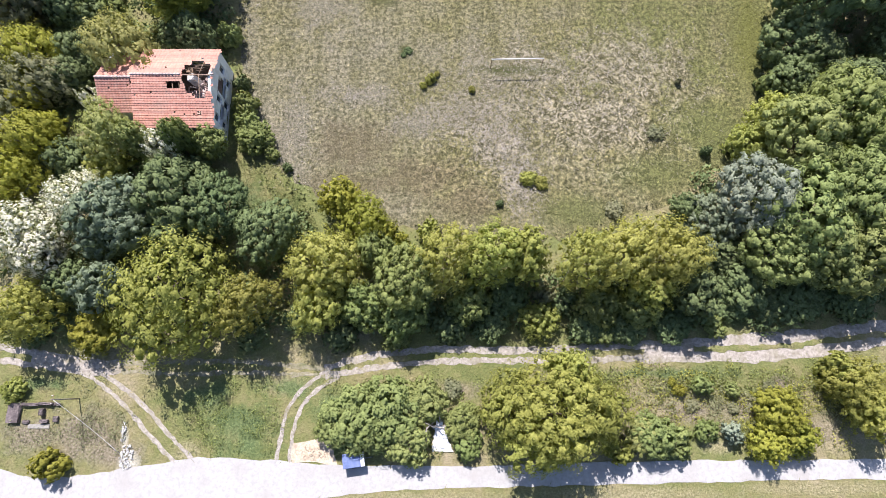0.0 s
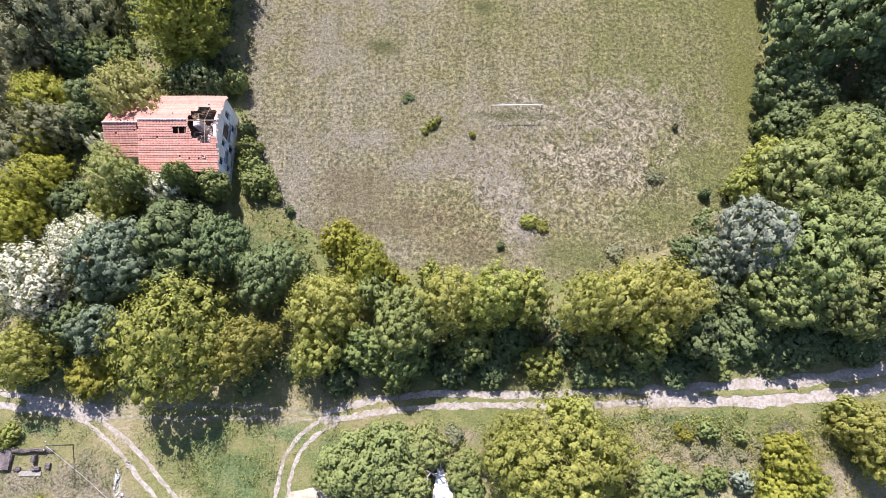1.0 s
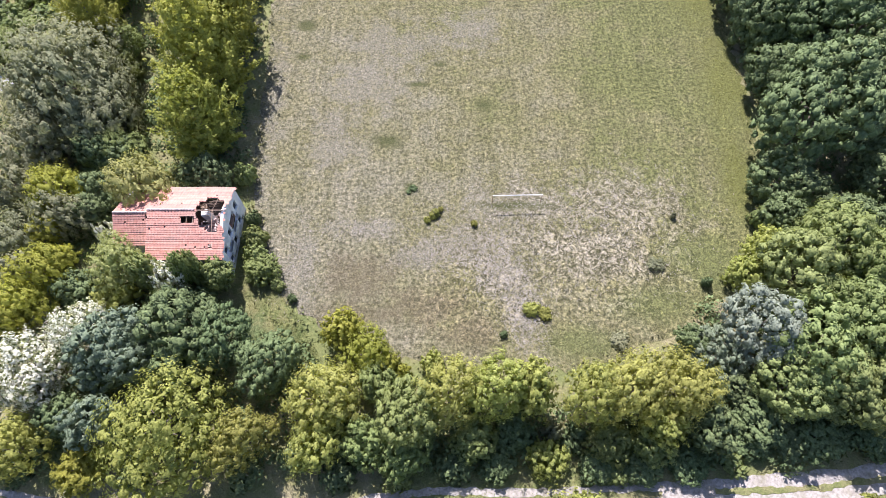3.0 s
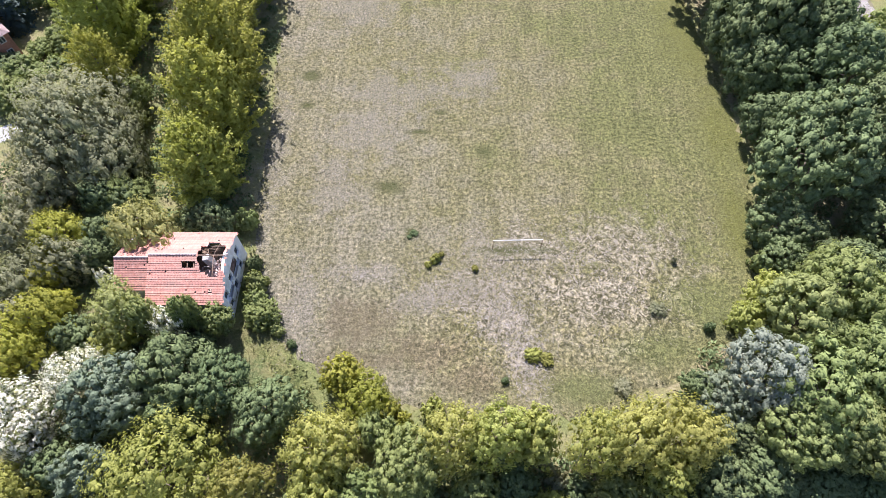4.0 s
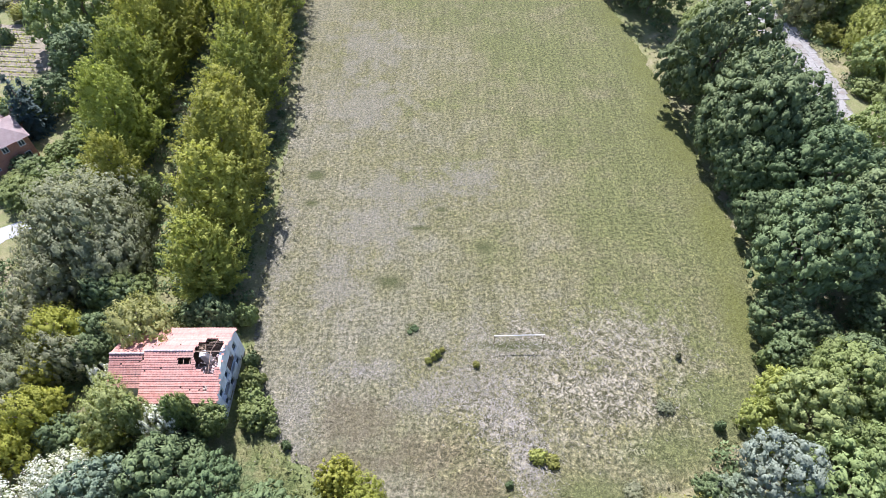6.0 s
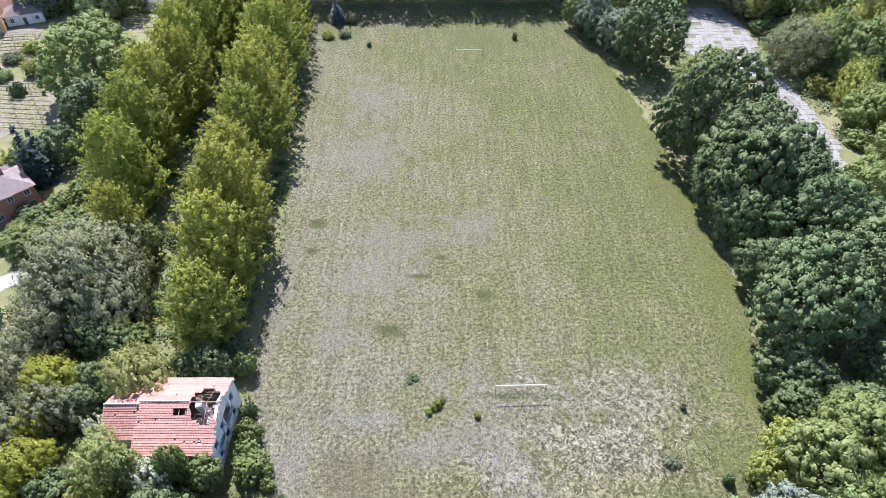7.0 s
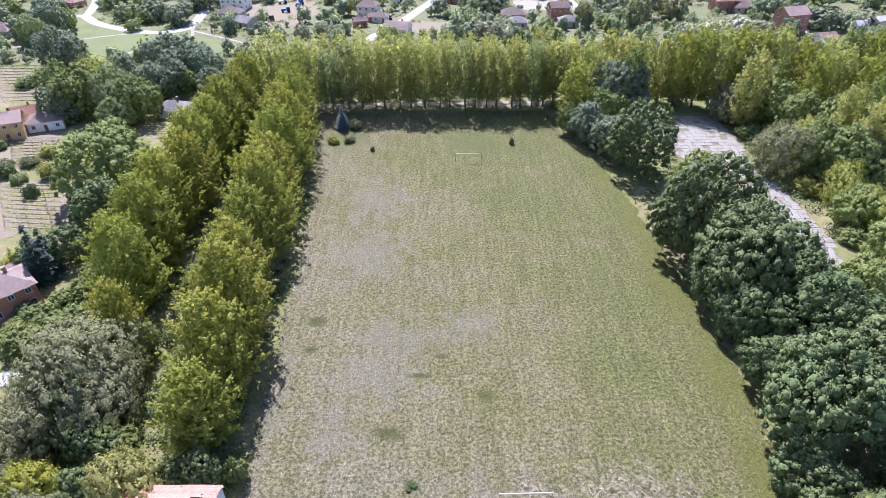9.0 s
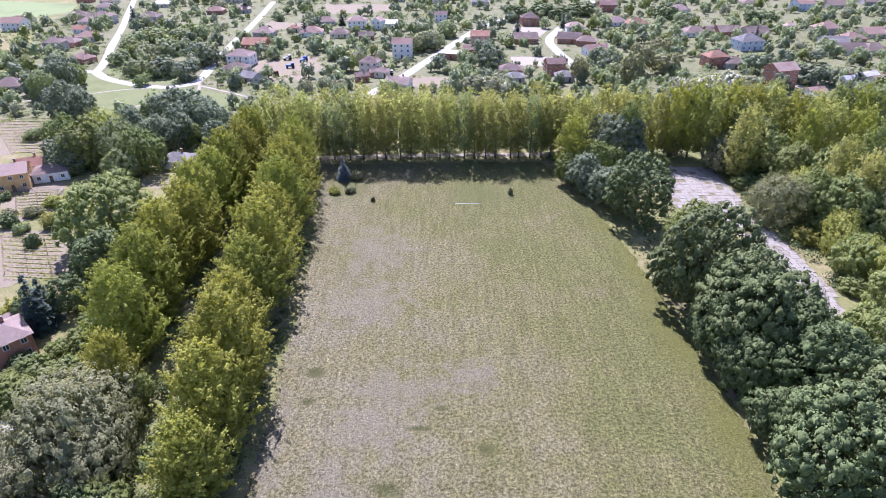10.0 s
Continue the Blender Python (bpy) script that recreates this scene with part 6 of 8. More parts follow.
# the double row of poplars
poplar(-36.6, 56.2, 15.5, 6.6, "tall yellow-green poplar beside the field", "double row of poplars")
poplar(-37.2, 67.5, 19.5, 8.2, "tall yellow-green poplar beside the field", "double row of poplars")
poplar(-37.6, 77.5, 22, 8.4, "tall yellow-green poplar beside the field", "double row of poplars")
poplar(-40.2, 90, 18, 7.2, "tall yellow-green poplar beside the field", "double row of poplars")
poplar(-40.4, 101, 19.5, 8.0, "tall yellow-green poplar beside the field", "double row of poplars")
poplar(-40.6, 111, 23, 8.8, "tall yellow-green poplar beside the field", "double row of poplars")
poplar(-41.7, 125, 19.5, 7.6, "tall yellow-green poplar beside the field", "double row of poplars")
poplar(-42.8, 138, 21.5, 8.6, "tall yellow-green poplar beside the field", "double row of poplars")
poplar(-43.6, 148, 23, 8.8, "tall yellow-green poplar beside the field", "double row of poplars")
poplar(-44.8, 162, 21.5, 8.1, "tall yellow-green poplar beside the field", "double row of poplars")
poplar(-46.2, 173, 21, 7.5, "tall yellow-green poplar beside the field", "double row of poplars")
poplar(-57.5, 76, 15, 5.4, "tall yellow-green poplar in the western row", "double row of poplars")
poplar(-60.5, 88, 21, 7.7, "tall yellow-green poplar in the western row", "double row of poplars")
poplar(-62, 101, 21.5, 8.1, "tall yellow-green poplar in the western row", "double row of poplars")
poplar(-62.8, 113, 21.5, 7.9, "tall yellow-green poplar in the western row", "double row of poplars")
poplar(-61.5, 124, 21, 7.9, "tall yellow-green poplar in the western row", "double row of poplars")
poplar(-63.5, 135, 22, 8.1, "tall yellow-green poplar in the western row", "double row of poplars")
poplar(-62.8, 146, 21, 7.7, "tall yellow-green poplar in the western row", "double row of poplars")
poplar(-62.6, 157, 22, 7.9, "tall yellow-green poplar in the western row", "double row of poplars")
poplar(-61.5, 168, 21, 7.5, "tall yellow-green poplar in the western row", "double row of poplars")
poplar(-61.5, 179, 22, 7.5, "tall yellow-green poplar in the western row", "double row of poplars")

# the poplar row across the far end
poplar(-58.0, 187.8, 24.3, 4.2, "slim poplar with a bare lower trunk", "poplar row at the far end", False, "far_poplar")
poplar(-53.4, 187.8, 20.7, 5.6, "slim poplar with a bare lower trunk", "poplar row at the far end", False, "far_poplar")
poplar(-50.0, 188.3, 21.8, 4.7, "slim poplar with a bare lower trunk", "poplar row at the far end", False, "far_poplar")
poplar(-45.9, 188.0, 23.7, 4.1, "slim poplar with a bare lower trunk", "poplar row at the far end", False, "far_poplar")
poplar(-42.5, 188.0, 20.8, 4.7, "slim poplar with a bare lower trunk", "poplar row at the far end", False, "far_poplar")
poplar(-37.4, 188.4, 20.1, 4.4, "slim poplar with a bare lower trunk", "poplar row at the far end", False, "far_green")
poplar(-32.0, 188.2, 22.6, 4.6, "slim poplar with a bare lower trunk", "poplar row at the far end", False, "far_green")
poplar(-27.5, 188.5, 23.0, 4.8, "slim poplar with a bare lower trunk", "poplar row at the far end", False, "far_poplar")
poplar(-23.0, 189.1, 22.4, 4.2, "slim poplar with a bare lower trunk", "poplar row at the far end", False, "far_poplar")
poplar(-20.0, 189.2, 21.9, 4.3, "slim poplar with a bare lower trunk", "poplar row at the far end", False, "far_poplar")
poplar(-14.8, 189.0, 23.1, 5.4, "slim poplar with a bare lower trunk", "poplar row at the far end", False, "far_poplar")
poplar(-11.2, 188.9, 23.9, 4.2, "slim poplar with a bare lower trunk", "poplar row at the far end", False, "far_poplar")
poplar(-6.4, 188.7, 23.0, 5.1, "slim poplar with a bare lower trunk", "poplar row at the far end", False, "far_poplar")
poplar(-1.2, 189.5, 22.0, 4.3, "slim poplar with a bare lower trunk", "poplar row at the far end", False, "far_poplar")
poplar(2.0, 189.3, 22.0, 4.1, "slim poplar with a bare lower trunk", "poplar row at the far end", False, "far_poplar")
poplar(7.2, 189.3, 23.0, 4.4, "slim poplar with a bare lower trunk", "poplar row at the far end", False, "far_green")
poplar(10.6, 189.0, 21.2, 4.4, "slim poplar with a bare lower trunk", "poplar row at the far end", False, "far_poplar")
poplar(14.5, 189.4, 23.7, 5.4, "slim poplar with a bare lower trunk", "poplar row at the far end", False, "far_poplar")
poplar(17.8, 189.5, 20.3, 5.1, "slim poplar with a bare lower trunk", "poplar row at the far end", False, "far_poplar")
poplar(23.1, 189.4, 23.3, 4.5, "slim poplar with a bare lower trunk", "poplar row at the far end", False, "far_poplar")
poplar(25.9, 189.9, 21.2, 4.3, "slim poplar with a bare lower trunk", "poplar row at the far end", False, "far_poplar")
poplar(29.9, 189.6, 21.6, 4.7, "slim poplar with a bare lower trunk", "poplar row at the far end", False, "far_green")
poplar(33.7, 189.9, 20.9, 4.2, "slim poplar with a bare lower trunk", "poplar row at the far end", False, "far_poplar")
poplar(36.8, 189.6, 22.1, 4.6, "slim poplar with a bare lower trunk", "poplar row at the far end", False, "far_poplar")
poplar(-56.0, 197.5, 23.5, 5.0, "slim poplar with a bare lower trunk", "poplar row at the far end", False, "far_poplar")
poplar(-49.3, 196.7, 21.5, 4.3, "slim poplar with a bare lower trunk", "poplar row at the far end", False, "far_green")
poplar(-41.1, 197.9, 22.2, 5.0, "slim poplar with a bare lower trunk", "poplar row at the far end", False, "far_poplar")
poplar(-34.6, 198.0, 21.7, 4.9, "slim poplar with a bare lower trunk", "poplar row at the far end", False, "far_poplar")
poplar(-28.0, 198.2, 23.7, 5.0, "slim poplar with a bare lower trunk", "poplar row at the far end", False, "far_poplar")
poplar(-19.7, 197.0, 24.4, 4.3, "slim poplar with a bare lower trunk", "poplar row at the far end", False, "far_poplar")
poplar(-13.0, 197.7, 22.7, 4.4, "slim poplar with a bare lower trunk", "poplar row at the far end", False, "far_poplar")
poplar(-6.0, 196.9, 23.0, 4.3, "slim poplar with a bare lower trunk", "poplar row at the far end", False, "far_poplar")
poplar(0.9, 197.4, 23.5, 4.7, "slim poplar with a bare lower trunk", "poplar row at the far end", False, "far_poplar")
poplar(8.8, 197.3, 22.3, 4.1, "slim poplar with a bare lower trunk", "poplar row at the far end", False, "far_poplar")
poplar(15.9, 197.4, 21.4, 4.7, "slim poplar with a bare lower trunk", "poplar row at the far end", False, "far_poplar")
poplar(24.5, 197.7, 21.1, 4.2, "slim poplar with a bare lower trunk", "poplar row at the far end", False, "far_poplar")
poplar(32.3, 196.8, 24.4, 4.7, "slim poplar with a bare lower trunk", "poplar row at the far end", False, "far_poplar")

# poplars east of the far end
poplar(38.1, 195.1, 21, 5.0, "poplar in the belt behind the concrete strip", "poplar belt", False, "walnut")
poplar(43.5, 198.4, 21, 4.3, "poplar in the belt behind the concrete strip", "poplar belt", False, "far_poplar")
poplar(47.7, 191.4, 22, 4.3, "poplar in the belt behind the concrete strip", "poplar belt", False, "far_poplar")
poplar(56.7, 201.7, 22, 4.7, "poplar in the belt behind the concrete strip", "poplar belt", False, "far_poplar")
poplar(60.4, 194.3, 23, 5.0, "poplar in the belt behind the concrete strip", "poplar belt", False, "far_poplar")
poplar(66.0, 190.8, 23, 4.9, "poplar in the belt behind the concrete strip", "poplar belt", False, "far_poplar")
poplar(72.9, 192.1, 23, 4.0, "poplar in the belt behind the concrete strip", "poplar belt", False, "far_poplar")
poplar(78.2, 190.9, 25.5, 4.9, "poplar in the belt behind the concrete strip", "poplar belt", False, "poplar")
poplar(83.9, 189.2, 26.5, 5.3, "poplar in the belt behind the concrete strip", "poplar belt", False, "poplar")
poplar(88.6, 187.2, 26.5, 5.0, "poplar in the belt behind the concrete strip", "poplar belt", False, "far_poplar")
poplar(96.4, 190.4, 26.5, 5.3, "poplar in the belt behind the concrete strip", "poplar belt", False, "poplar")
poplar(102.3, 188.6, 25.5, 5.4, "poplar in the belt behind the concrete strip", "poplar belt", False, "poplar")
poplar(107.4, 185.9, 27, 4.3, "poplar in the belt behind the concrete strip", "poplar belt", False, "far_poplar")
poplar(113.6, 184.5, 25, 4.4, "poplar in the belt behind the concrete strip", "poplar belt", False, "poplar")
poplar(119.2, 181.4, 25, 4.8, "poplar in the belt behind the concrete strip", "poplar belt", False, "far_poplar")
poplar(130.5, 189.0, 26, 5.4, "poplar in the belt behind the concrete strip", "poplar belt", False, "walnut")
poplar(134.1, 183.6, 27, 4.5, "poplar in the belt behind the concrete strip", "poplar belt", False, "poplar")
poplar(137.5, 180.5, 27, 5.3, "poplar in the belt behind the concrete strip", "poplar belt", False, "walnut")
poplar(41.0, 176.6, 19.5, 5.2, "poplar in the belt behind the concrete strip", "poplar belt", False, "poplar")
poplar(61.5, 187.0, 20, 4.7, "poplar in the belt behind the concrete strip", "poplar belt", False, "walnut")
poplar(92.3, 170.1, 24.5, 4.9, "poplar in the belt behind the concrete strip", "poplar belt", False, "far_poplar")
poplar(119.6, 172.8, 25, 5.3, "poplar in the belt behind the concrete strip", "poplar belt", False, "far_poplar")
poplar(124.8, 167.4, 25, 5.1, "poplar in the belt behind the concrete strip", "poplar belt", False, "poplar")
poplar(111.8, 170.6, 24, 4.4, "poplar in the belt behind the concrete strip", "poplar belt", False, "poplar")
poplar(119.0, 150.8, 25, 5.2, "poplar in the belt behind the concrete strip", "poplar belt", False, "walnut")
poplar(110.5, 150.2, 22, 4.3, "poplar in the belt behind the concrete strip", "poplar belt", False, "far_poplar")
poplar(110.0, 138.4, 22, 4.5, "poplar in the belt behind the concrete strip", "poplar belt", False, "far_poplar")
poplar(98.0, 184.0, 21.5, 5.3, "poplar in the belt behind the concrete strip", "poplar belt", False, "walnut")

# bushes and trees between the track and the white road
bush("bright", -10.4, -3.8, 4.2, 4.1, "fresh green bush in new leaf", "bushes along the white road")
bush("bright", -6.6, -2.8, 4.6, 4.5, "fresh green bush in new leaf", "bushes along the white road")
bush("bright", -3.8, -6.4, 3.6, 3.1, "fresh green bush in new leaf", "bushes along the white road")
bush("bright", -8.3, -5.3, 3.4, 2.7, "fresh green bush in new leaf", "bushes along the white road")
bush("bright", -1.8, -1.5, 3.4, 3.1, "fresh green bush in new leaf", "bushes along the white road")
bush("bright", -12.8, -4.8, 3, 2.5, "fresh green bush in new leaf", "bushes along the white road")
bush("walnut", 3.0, -3.9, 2.4, 2.5, "leafy mid-green bush with thin stems", "bushes along the white road")
bush("walnut", 3.7, -6.9, 2.0, 2.1, "leafy mid-green bush with thin stems", "bushes along the white road")
tree("oak", 13.7, -2.7, 11.6, 6.2, "broadleaf tree with olive-green leaves", "bushes along the white road")
tree("oak", 8.7, -2.1, 7.8, 4.2, "broadleaf tree with olive-green leaves", "bushes along the white road")
tree("oak", 19.1, -3.1, 7.7, 4.2, "broadleaf tree with olive-green leaves", "bushes along the white road")
tree("oak", 12.2, -5.9, 8.7, 4.6, "broadleaf tree with olive-green leaves", "bushes along the white road")
tree("oak", 15.8, 1.8, 8, 3.1, "broadleaf tree with olive-green leaves", "bushes along the white road")
bush("bright", 26.3, -5.5, 4, 2.9, "fresh green bush in new leaf", "bushes along the white road")
bush("bright", 29.2, -6.3, 3, 2.2, "fresh green bush in new leaf", "bushes along the white road")
bush("bright", 33.2, 0.4, 2.2, 1.4, "fresh green bush in new leaf", "bushes along the white road")
bush("bright", 37.2, -0.2, 1.6, 1.1, "fresh green bush in new leaf", "bushes along the white road")
bush("yellow", 30.4, -0.2, 1.4, 0.9, "golden yellow-green bush in bloom", "bushes along the white road")
bush("yellow", 29.6, 0.8, 1.0, 0.6, "golden yellow-green bush in bloom", "bushes along the white road")
tree("oak", 51.1, 0.5, 7, 3.4, "broadleaf tree with olive-green leaves", "bushes along the white road")
tree("oak", 52.4, -2.2, 7, 3.1, "broadleaf tree with olive-green leaves", "bushes along the white road")
bush("oak", 49.9, 2.5, 5, 2.1, "olive-green bush in new leaf", "bushes along the white road")
bush("pale", 24.8, -5.4, 3.4, 2.4, "pale olive bush beside the road", "bushes along the white road")
bush("silver", 36.4, -5.4, 2.4, 1.5, "pale silvery bush beside the road", "bushes along the white road")
bush("grey", 31.9, -2.1, 0.7, 1.0, "grey-green bush of thin twigs", "bushes along the white road")
bush("grey", 37.2, -2.4, 0.7, 0.9, "grey-green bush of thin twigs", "bushes along the white road")
bush("grey", 42.0, 0.4, 0.7, 0.9, "grey-green bush of thin twigs", "bushes along the white road")
bush("grey", 1.7, -0.1, 1.0, 1.4, "grey-green bush of thin twigs", "bushes along the white road")
bush("walnut", 33.1, -5.3, 1.8, 1.7, "leafy mid-green bush with thin stems", "bushes along the white road")
bush("yellow", 41.9, -2.5, 4.6, 3.2, "golden yellow-green bush in bloom", "bushes along the white road")
bush("yellow", 40.5, -6.5, 4.2, 3.0, "golden yellow-green bush in bloom", "bushes along the white road")
bush("yellow", 44.1, -5.8, 4, 2.5, "golden yellow-green bush in bloom", "bushes along the white road")
bush("yellow", -47.2, -9.0, 3, 2.2, "golden yellow-green bush in bloom", "bushes along the white road")
bush("olive", -53.2, -0.1, 1.8, 1.7, "yellow-green bush in new leaf", "bushes along the white road")
bush("oak", 22.2, -7.5, 3, 1.8, "olive-green bush in new leaf", "bushes along the white road")

# small bushes on the field
bush("oak", -1.2, 43.3, 1.1, 0.9, "low yellow-green shrub in the dry grass", "bushes on the field")
bush("oak", -2.3, 42.3, 0.8, 0.6, "low yellow-green shrub in the dry grass", "bushes on the field")
bush("oak", -0.3, 44.1, 0.7, 0.5, "low yellow-green shrub in the dry grass", "bushes on the field")
bush("oak", 4.7, 41.7, 0.8, 0.6, "low yellow-green shrub in the dry grass", "bushes on the field")
bush("oak", 12.3, 28.2, 1.2, 1.3, "low yellow-green shrub in the dry grass", "bushes on the field")
bush("oak", 14.0, 27.6, 1.0, 1.1, "low yellow-green shrub in the dry grass", "bushes on the field")
bush("grey", 30.6, 35.1, 0.9, 1.4, "pale grey-green bush in the grass", "bushes on the field")
bush("grey", 23.9, 23.8, 0.9, 1.5, "pale grey-green bush in the grass", "bushes on the field")
bush("dark", 37.2, 32.2, 1.8, 0.8, "dense bush of dark green leaves", "bushes on the field")
bush("grey", 34.4, 43.0, 1.1, 0.5, "grey-green bush of thin twigs", "bushes on the field")
bush("dark", -4.5, 48.0, 0.5, 0.7, "dense bush of dark green leaves", "bushes on the field")
bush("dark", -5.2, 47.3, 0.4, 0.5, "dense bush of dark green leaves", "bushes on the field")
bush("dark", -20.9, 29.7, 1.2, 0.8, "dense bush of dark green leaves", "bushes on the field")
bush("dark", 8.3, 24.6, 0.8, 0.6, "dense bush of dark green leaves", "bushes on the field")
bush("oak", -33.5, 161.5, 2.0, 2.0, "olive-green bush in new leaf", "bushes on the field")
bush("grey", -28.5, 162.3, 2.0, 1.9, "grey-green bush of thin twigs", "bushes on the field")
bush("grey", 20.3, 160.4, 2.2, 0.9, "grey-green bush of thin twigs", "bushes on the field")
bush("dark", -21.0, 155.9, 1.4, 0.7, "dense bush of dark green leaves", "bushes on the field")
fir("bluefir", -31.8, 171.9, 7.5, 2.6, "blue-grey fir at the corner of the field")
bush("grey", -27.8, 171.8, 3.0, 2.0, "grey-green bush beside the fir", "bushes on the field")
fir("conifer", -83.6, 96.0, 14, 3.6, "dark spruce beside the brick house")
fir("conifer", -83.7, 99.1, 11, 3.0, "dark spruce beside the brick house")
fir("conifer", -93.3, 412.4, 13, 3.6, "dark conifer between the village houses")
fir("conifer", -73.8, 448.0, 10, 3.2, "dark conifer between the village houses")
fir("conifer", 49.6, 409.1, 12, 3.2, "dark conifer between the village houses")
fir("conifer", 84.2, 432.9, 10, 2.6, "dark conifer between the village houses")
fir("conifer", 196.2, 381.8, 10, 2.6, "dark conifer between the village houses")
fir("conifer", 192.0, 272.1, 11, 3.4, "dark conifer between the village houses")
fir("conifer", -226.0, 451.8, 14, 4.5, "dark conifer between the village houses")
fir("conifer", -161.7, 509.5, 12, 4, "dark conifer between the village houses")
fir("conifer", 97.1, 443.7, 8, 2.4, "dark conifer between the village houses")

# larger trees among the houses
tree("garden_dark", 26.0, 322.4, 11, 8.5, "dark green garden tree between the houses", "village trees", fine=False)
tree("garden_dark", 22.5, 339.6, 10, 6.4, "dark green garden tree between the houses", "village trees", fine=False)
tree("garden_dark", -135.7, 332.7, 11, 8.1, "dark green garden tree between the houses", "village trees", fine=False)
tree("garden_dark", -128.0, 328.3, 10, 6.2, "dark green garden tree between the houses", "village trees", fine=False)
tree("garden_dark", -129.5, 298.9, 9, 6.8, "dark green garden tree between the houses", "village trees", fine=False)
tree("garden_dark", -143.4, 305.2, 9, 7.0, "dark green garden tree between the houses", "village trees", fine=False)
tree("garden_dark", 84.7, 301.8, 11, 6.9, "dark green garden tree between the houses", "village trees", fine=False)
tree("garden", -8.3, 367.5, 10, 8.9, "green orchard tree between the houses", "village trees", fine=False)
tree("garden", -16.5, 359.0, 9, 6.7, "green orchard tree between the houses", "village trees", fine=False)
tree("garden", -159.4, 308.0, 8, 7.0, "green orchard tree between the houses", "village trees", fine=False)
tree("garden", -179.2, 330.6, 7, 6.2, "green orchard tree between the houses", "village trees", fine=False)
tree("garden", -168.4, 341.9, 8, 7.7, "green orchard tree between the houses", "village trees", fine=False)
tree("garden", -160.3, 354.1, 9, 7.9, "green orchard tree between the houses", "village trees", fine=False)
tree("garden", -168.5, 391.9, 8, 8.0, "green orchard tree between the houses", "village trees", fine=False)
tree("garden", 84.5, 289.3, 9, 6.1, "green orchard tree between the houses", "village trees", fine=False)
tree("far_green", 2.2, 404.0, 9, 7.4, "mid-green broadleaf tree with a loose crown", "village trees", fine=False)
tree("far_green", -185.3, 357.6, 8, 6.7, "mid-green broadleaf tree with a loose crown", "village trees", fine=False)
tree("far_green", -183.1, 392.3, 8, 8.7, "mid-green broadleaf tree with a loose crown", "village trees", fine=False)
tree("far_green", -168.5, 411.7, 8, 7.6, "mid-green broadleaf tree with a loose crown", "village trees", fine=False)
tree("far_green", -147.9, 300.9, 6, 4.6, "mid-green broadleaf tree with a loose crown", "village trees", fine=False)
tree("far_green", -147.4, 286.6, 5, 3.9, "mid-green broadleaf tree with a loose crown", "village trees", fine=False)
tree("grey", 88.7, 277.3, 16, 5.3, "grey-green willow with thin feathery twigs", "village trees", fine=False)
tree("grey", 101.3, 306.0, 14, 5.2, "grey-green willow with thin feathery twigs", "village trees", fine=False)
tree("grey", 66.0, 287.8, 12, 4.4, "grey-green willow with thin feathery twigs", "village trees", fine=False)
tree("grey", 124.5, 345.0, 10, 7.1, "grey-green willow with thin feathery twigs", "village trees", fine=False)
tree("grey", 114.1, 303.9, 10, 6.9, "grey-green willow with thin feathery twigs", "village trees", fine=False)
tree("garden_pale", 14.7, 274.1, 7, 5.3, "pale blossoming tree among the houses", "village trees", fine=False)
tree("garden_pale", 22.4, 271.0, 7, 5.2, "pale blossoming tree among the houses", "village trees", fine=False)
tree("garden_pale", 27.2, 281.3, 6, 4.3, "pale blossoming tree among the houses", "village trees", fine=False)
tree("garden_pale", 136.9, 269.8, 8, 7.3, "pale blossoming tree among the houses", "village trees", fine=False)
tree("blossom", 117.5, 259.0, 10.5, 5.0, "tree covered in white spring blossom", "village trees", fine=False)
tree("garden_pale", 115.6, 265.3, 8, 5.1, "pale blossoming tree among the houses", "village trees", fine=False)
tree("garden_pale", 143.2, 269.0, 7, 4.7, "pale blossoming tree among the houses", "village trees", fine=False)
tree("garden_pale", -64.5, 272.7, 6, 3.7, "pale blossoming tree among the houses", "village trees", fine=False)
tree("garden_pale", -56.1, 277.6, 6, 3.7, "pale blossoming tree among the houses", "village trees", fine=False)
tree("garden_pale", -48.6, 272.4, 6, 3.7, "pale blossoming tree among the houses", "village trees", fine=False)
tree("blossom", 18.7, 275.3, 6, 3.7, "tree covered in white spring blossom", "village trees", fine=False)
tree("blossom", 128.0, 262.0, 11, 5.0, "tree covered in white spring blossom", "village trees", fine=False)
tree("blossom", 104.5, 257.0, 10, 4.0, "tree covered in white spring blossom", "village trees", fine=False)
# slate instead of dark leaves, so distance haze sits in the colour
tree("slate", -190.7, 272.9, 9, 6.3, "slate-green tree with a dense domed crown", "village trees", fine=False)
tree("slate", -194.1, 298.4, 12, 6.2, "slate-green tree with a dense domed crown", "village trees", fine=False)
tree("dark", 92.6, 471.7, 9, 10.3, "dense dark green tree at the field's edge", "village trees", fine=False)
tree("dark", 77.6, 486.0, 9, 10.6, "dense dark green tree at the field's edge", "village trees", fine=False)
tree("dark", 108.3, 485.1, 9, 8.8, "dense dark green tree at the field's edge", "village trees", fine=False)
tree("dark", 55.8, 468.7, 10, 8.5, "dense dark green tree at the field's edge", "village trees", fine=False)
tree("slate", 172.1, 287.8, 9, 6.1, "slate-green tree with a dense domed crown", "village trees", fine=False)
tree("slate", 161.2, 305.6, 9, 6.4, "slate-green tree with a dense domed crown", "village trees", fine=False)
tree("slate", 177.3, 282.2, 9, 7.0, "slate-green tree with a dense domed crown", "village trees", fine=False)
tree("dark", 169.1, 469.5, 9, 8.5, "dense dark green tree at the field's edge", "village trees", fine=False)
tree("dark", 226.7, 442.4, 9, 8.9, "dense dark green tree at the field's edge", "village trees", fine=False)

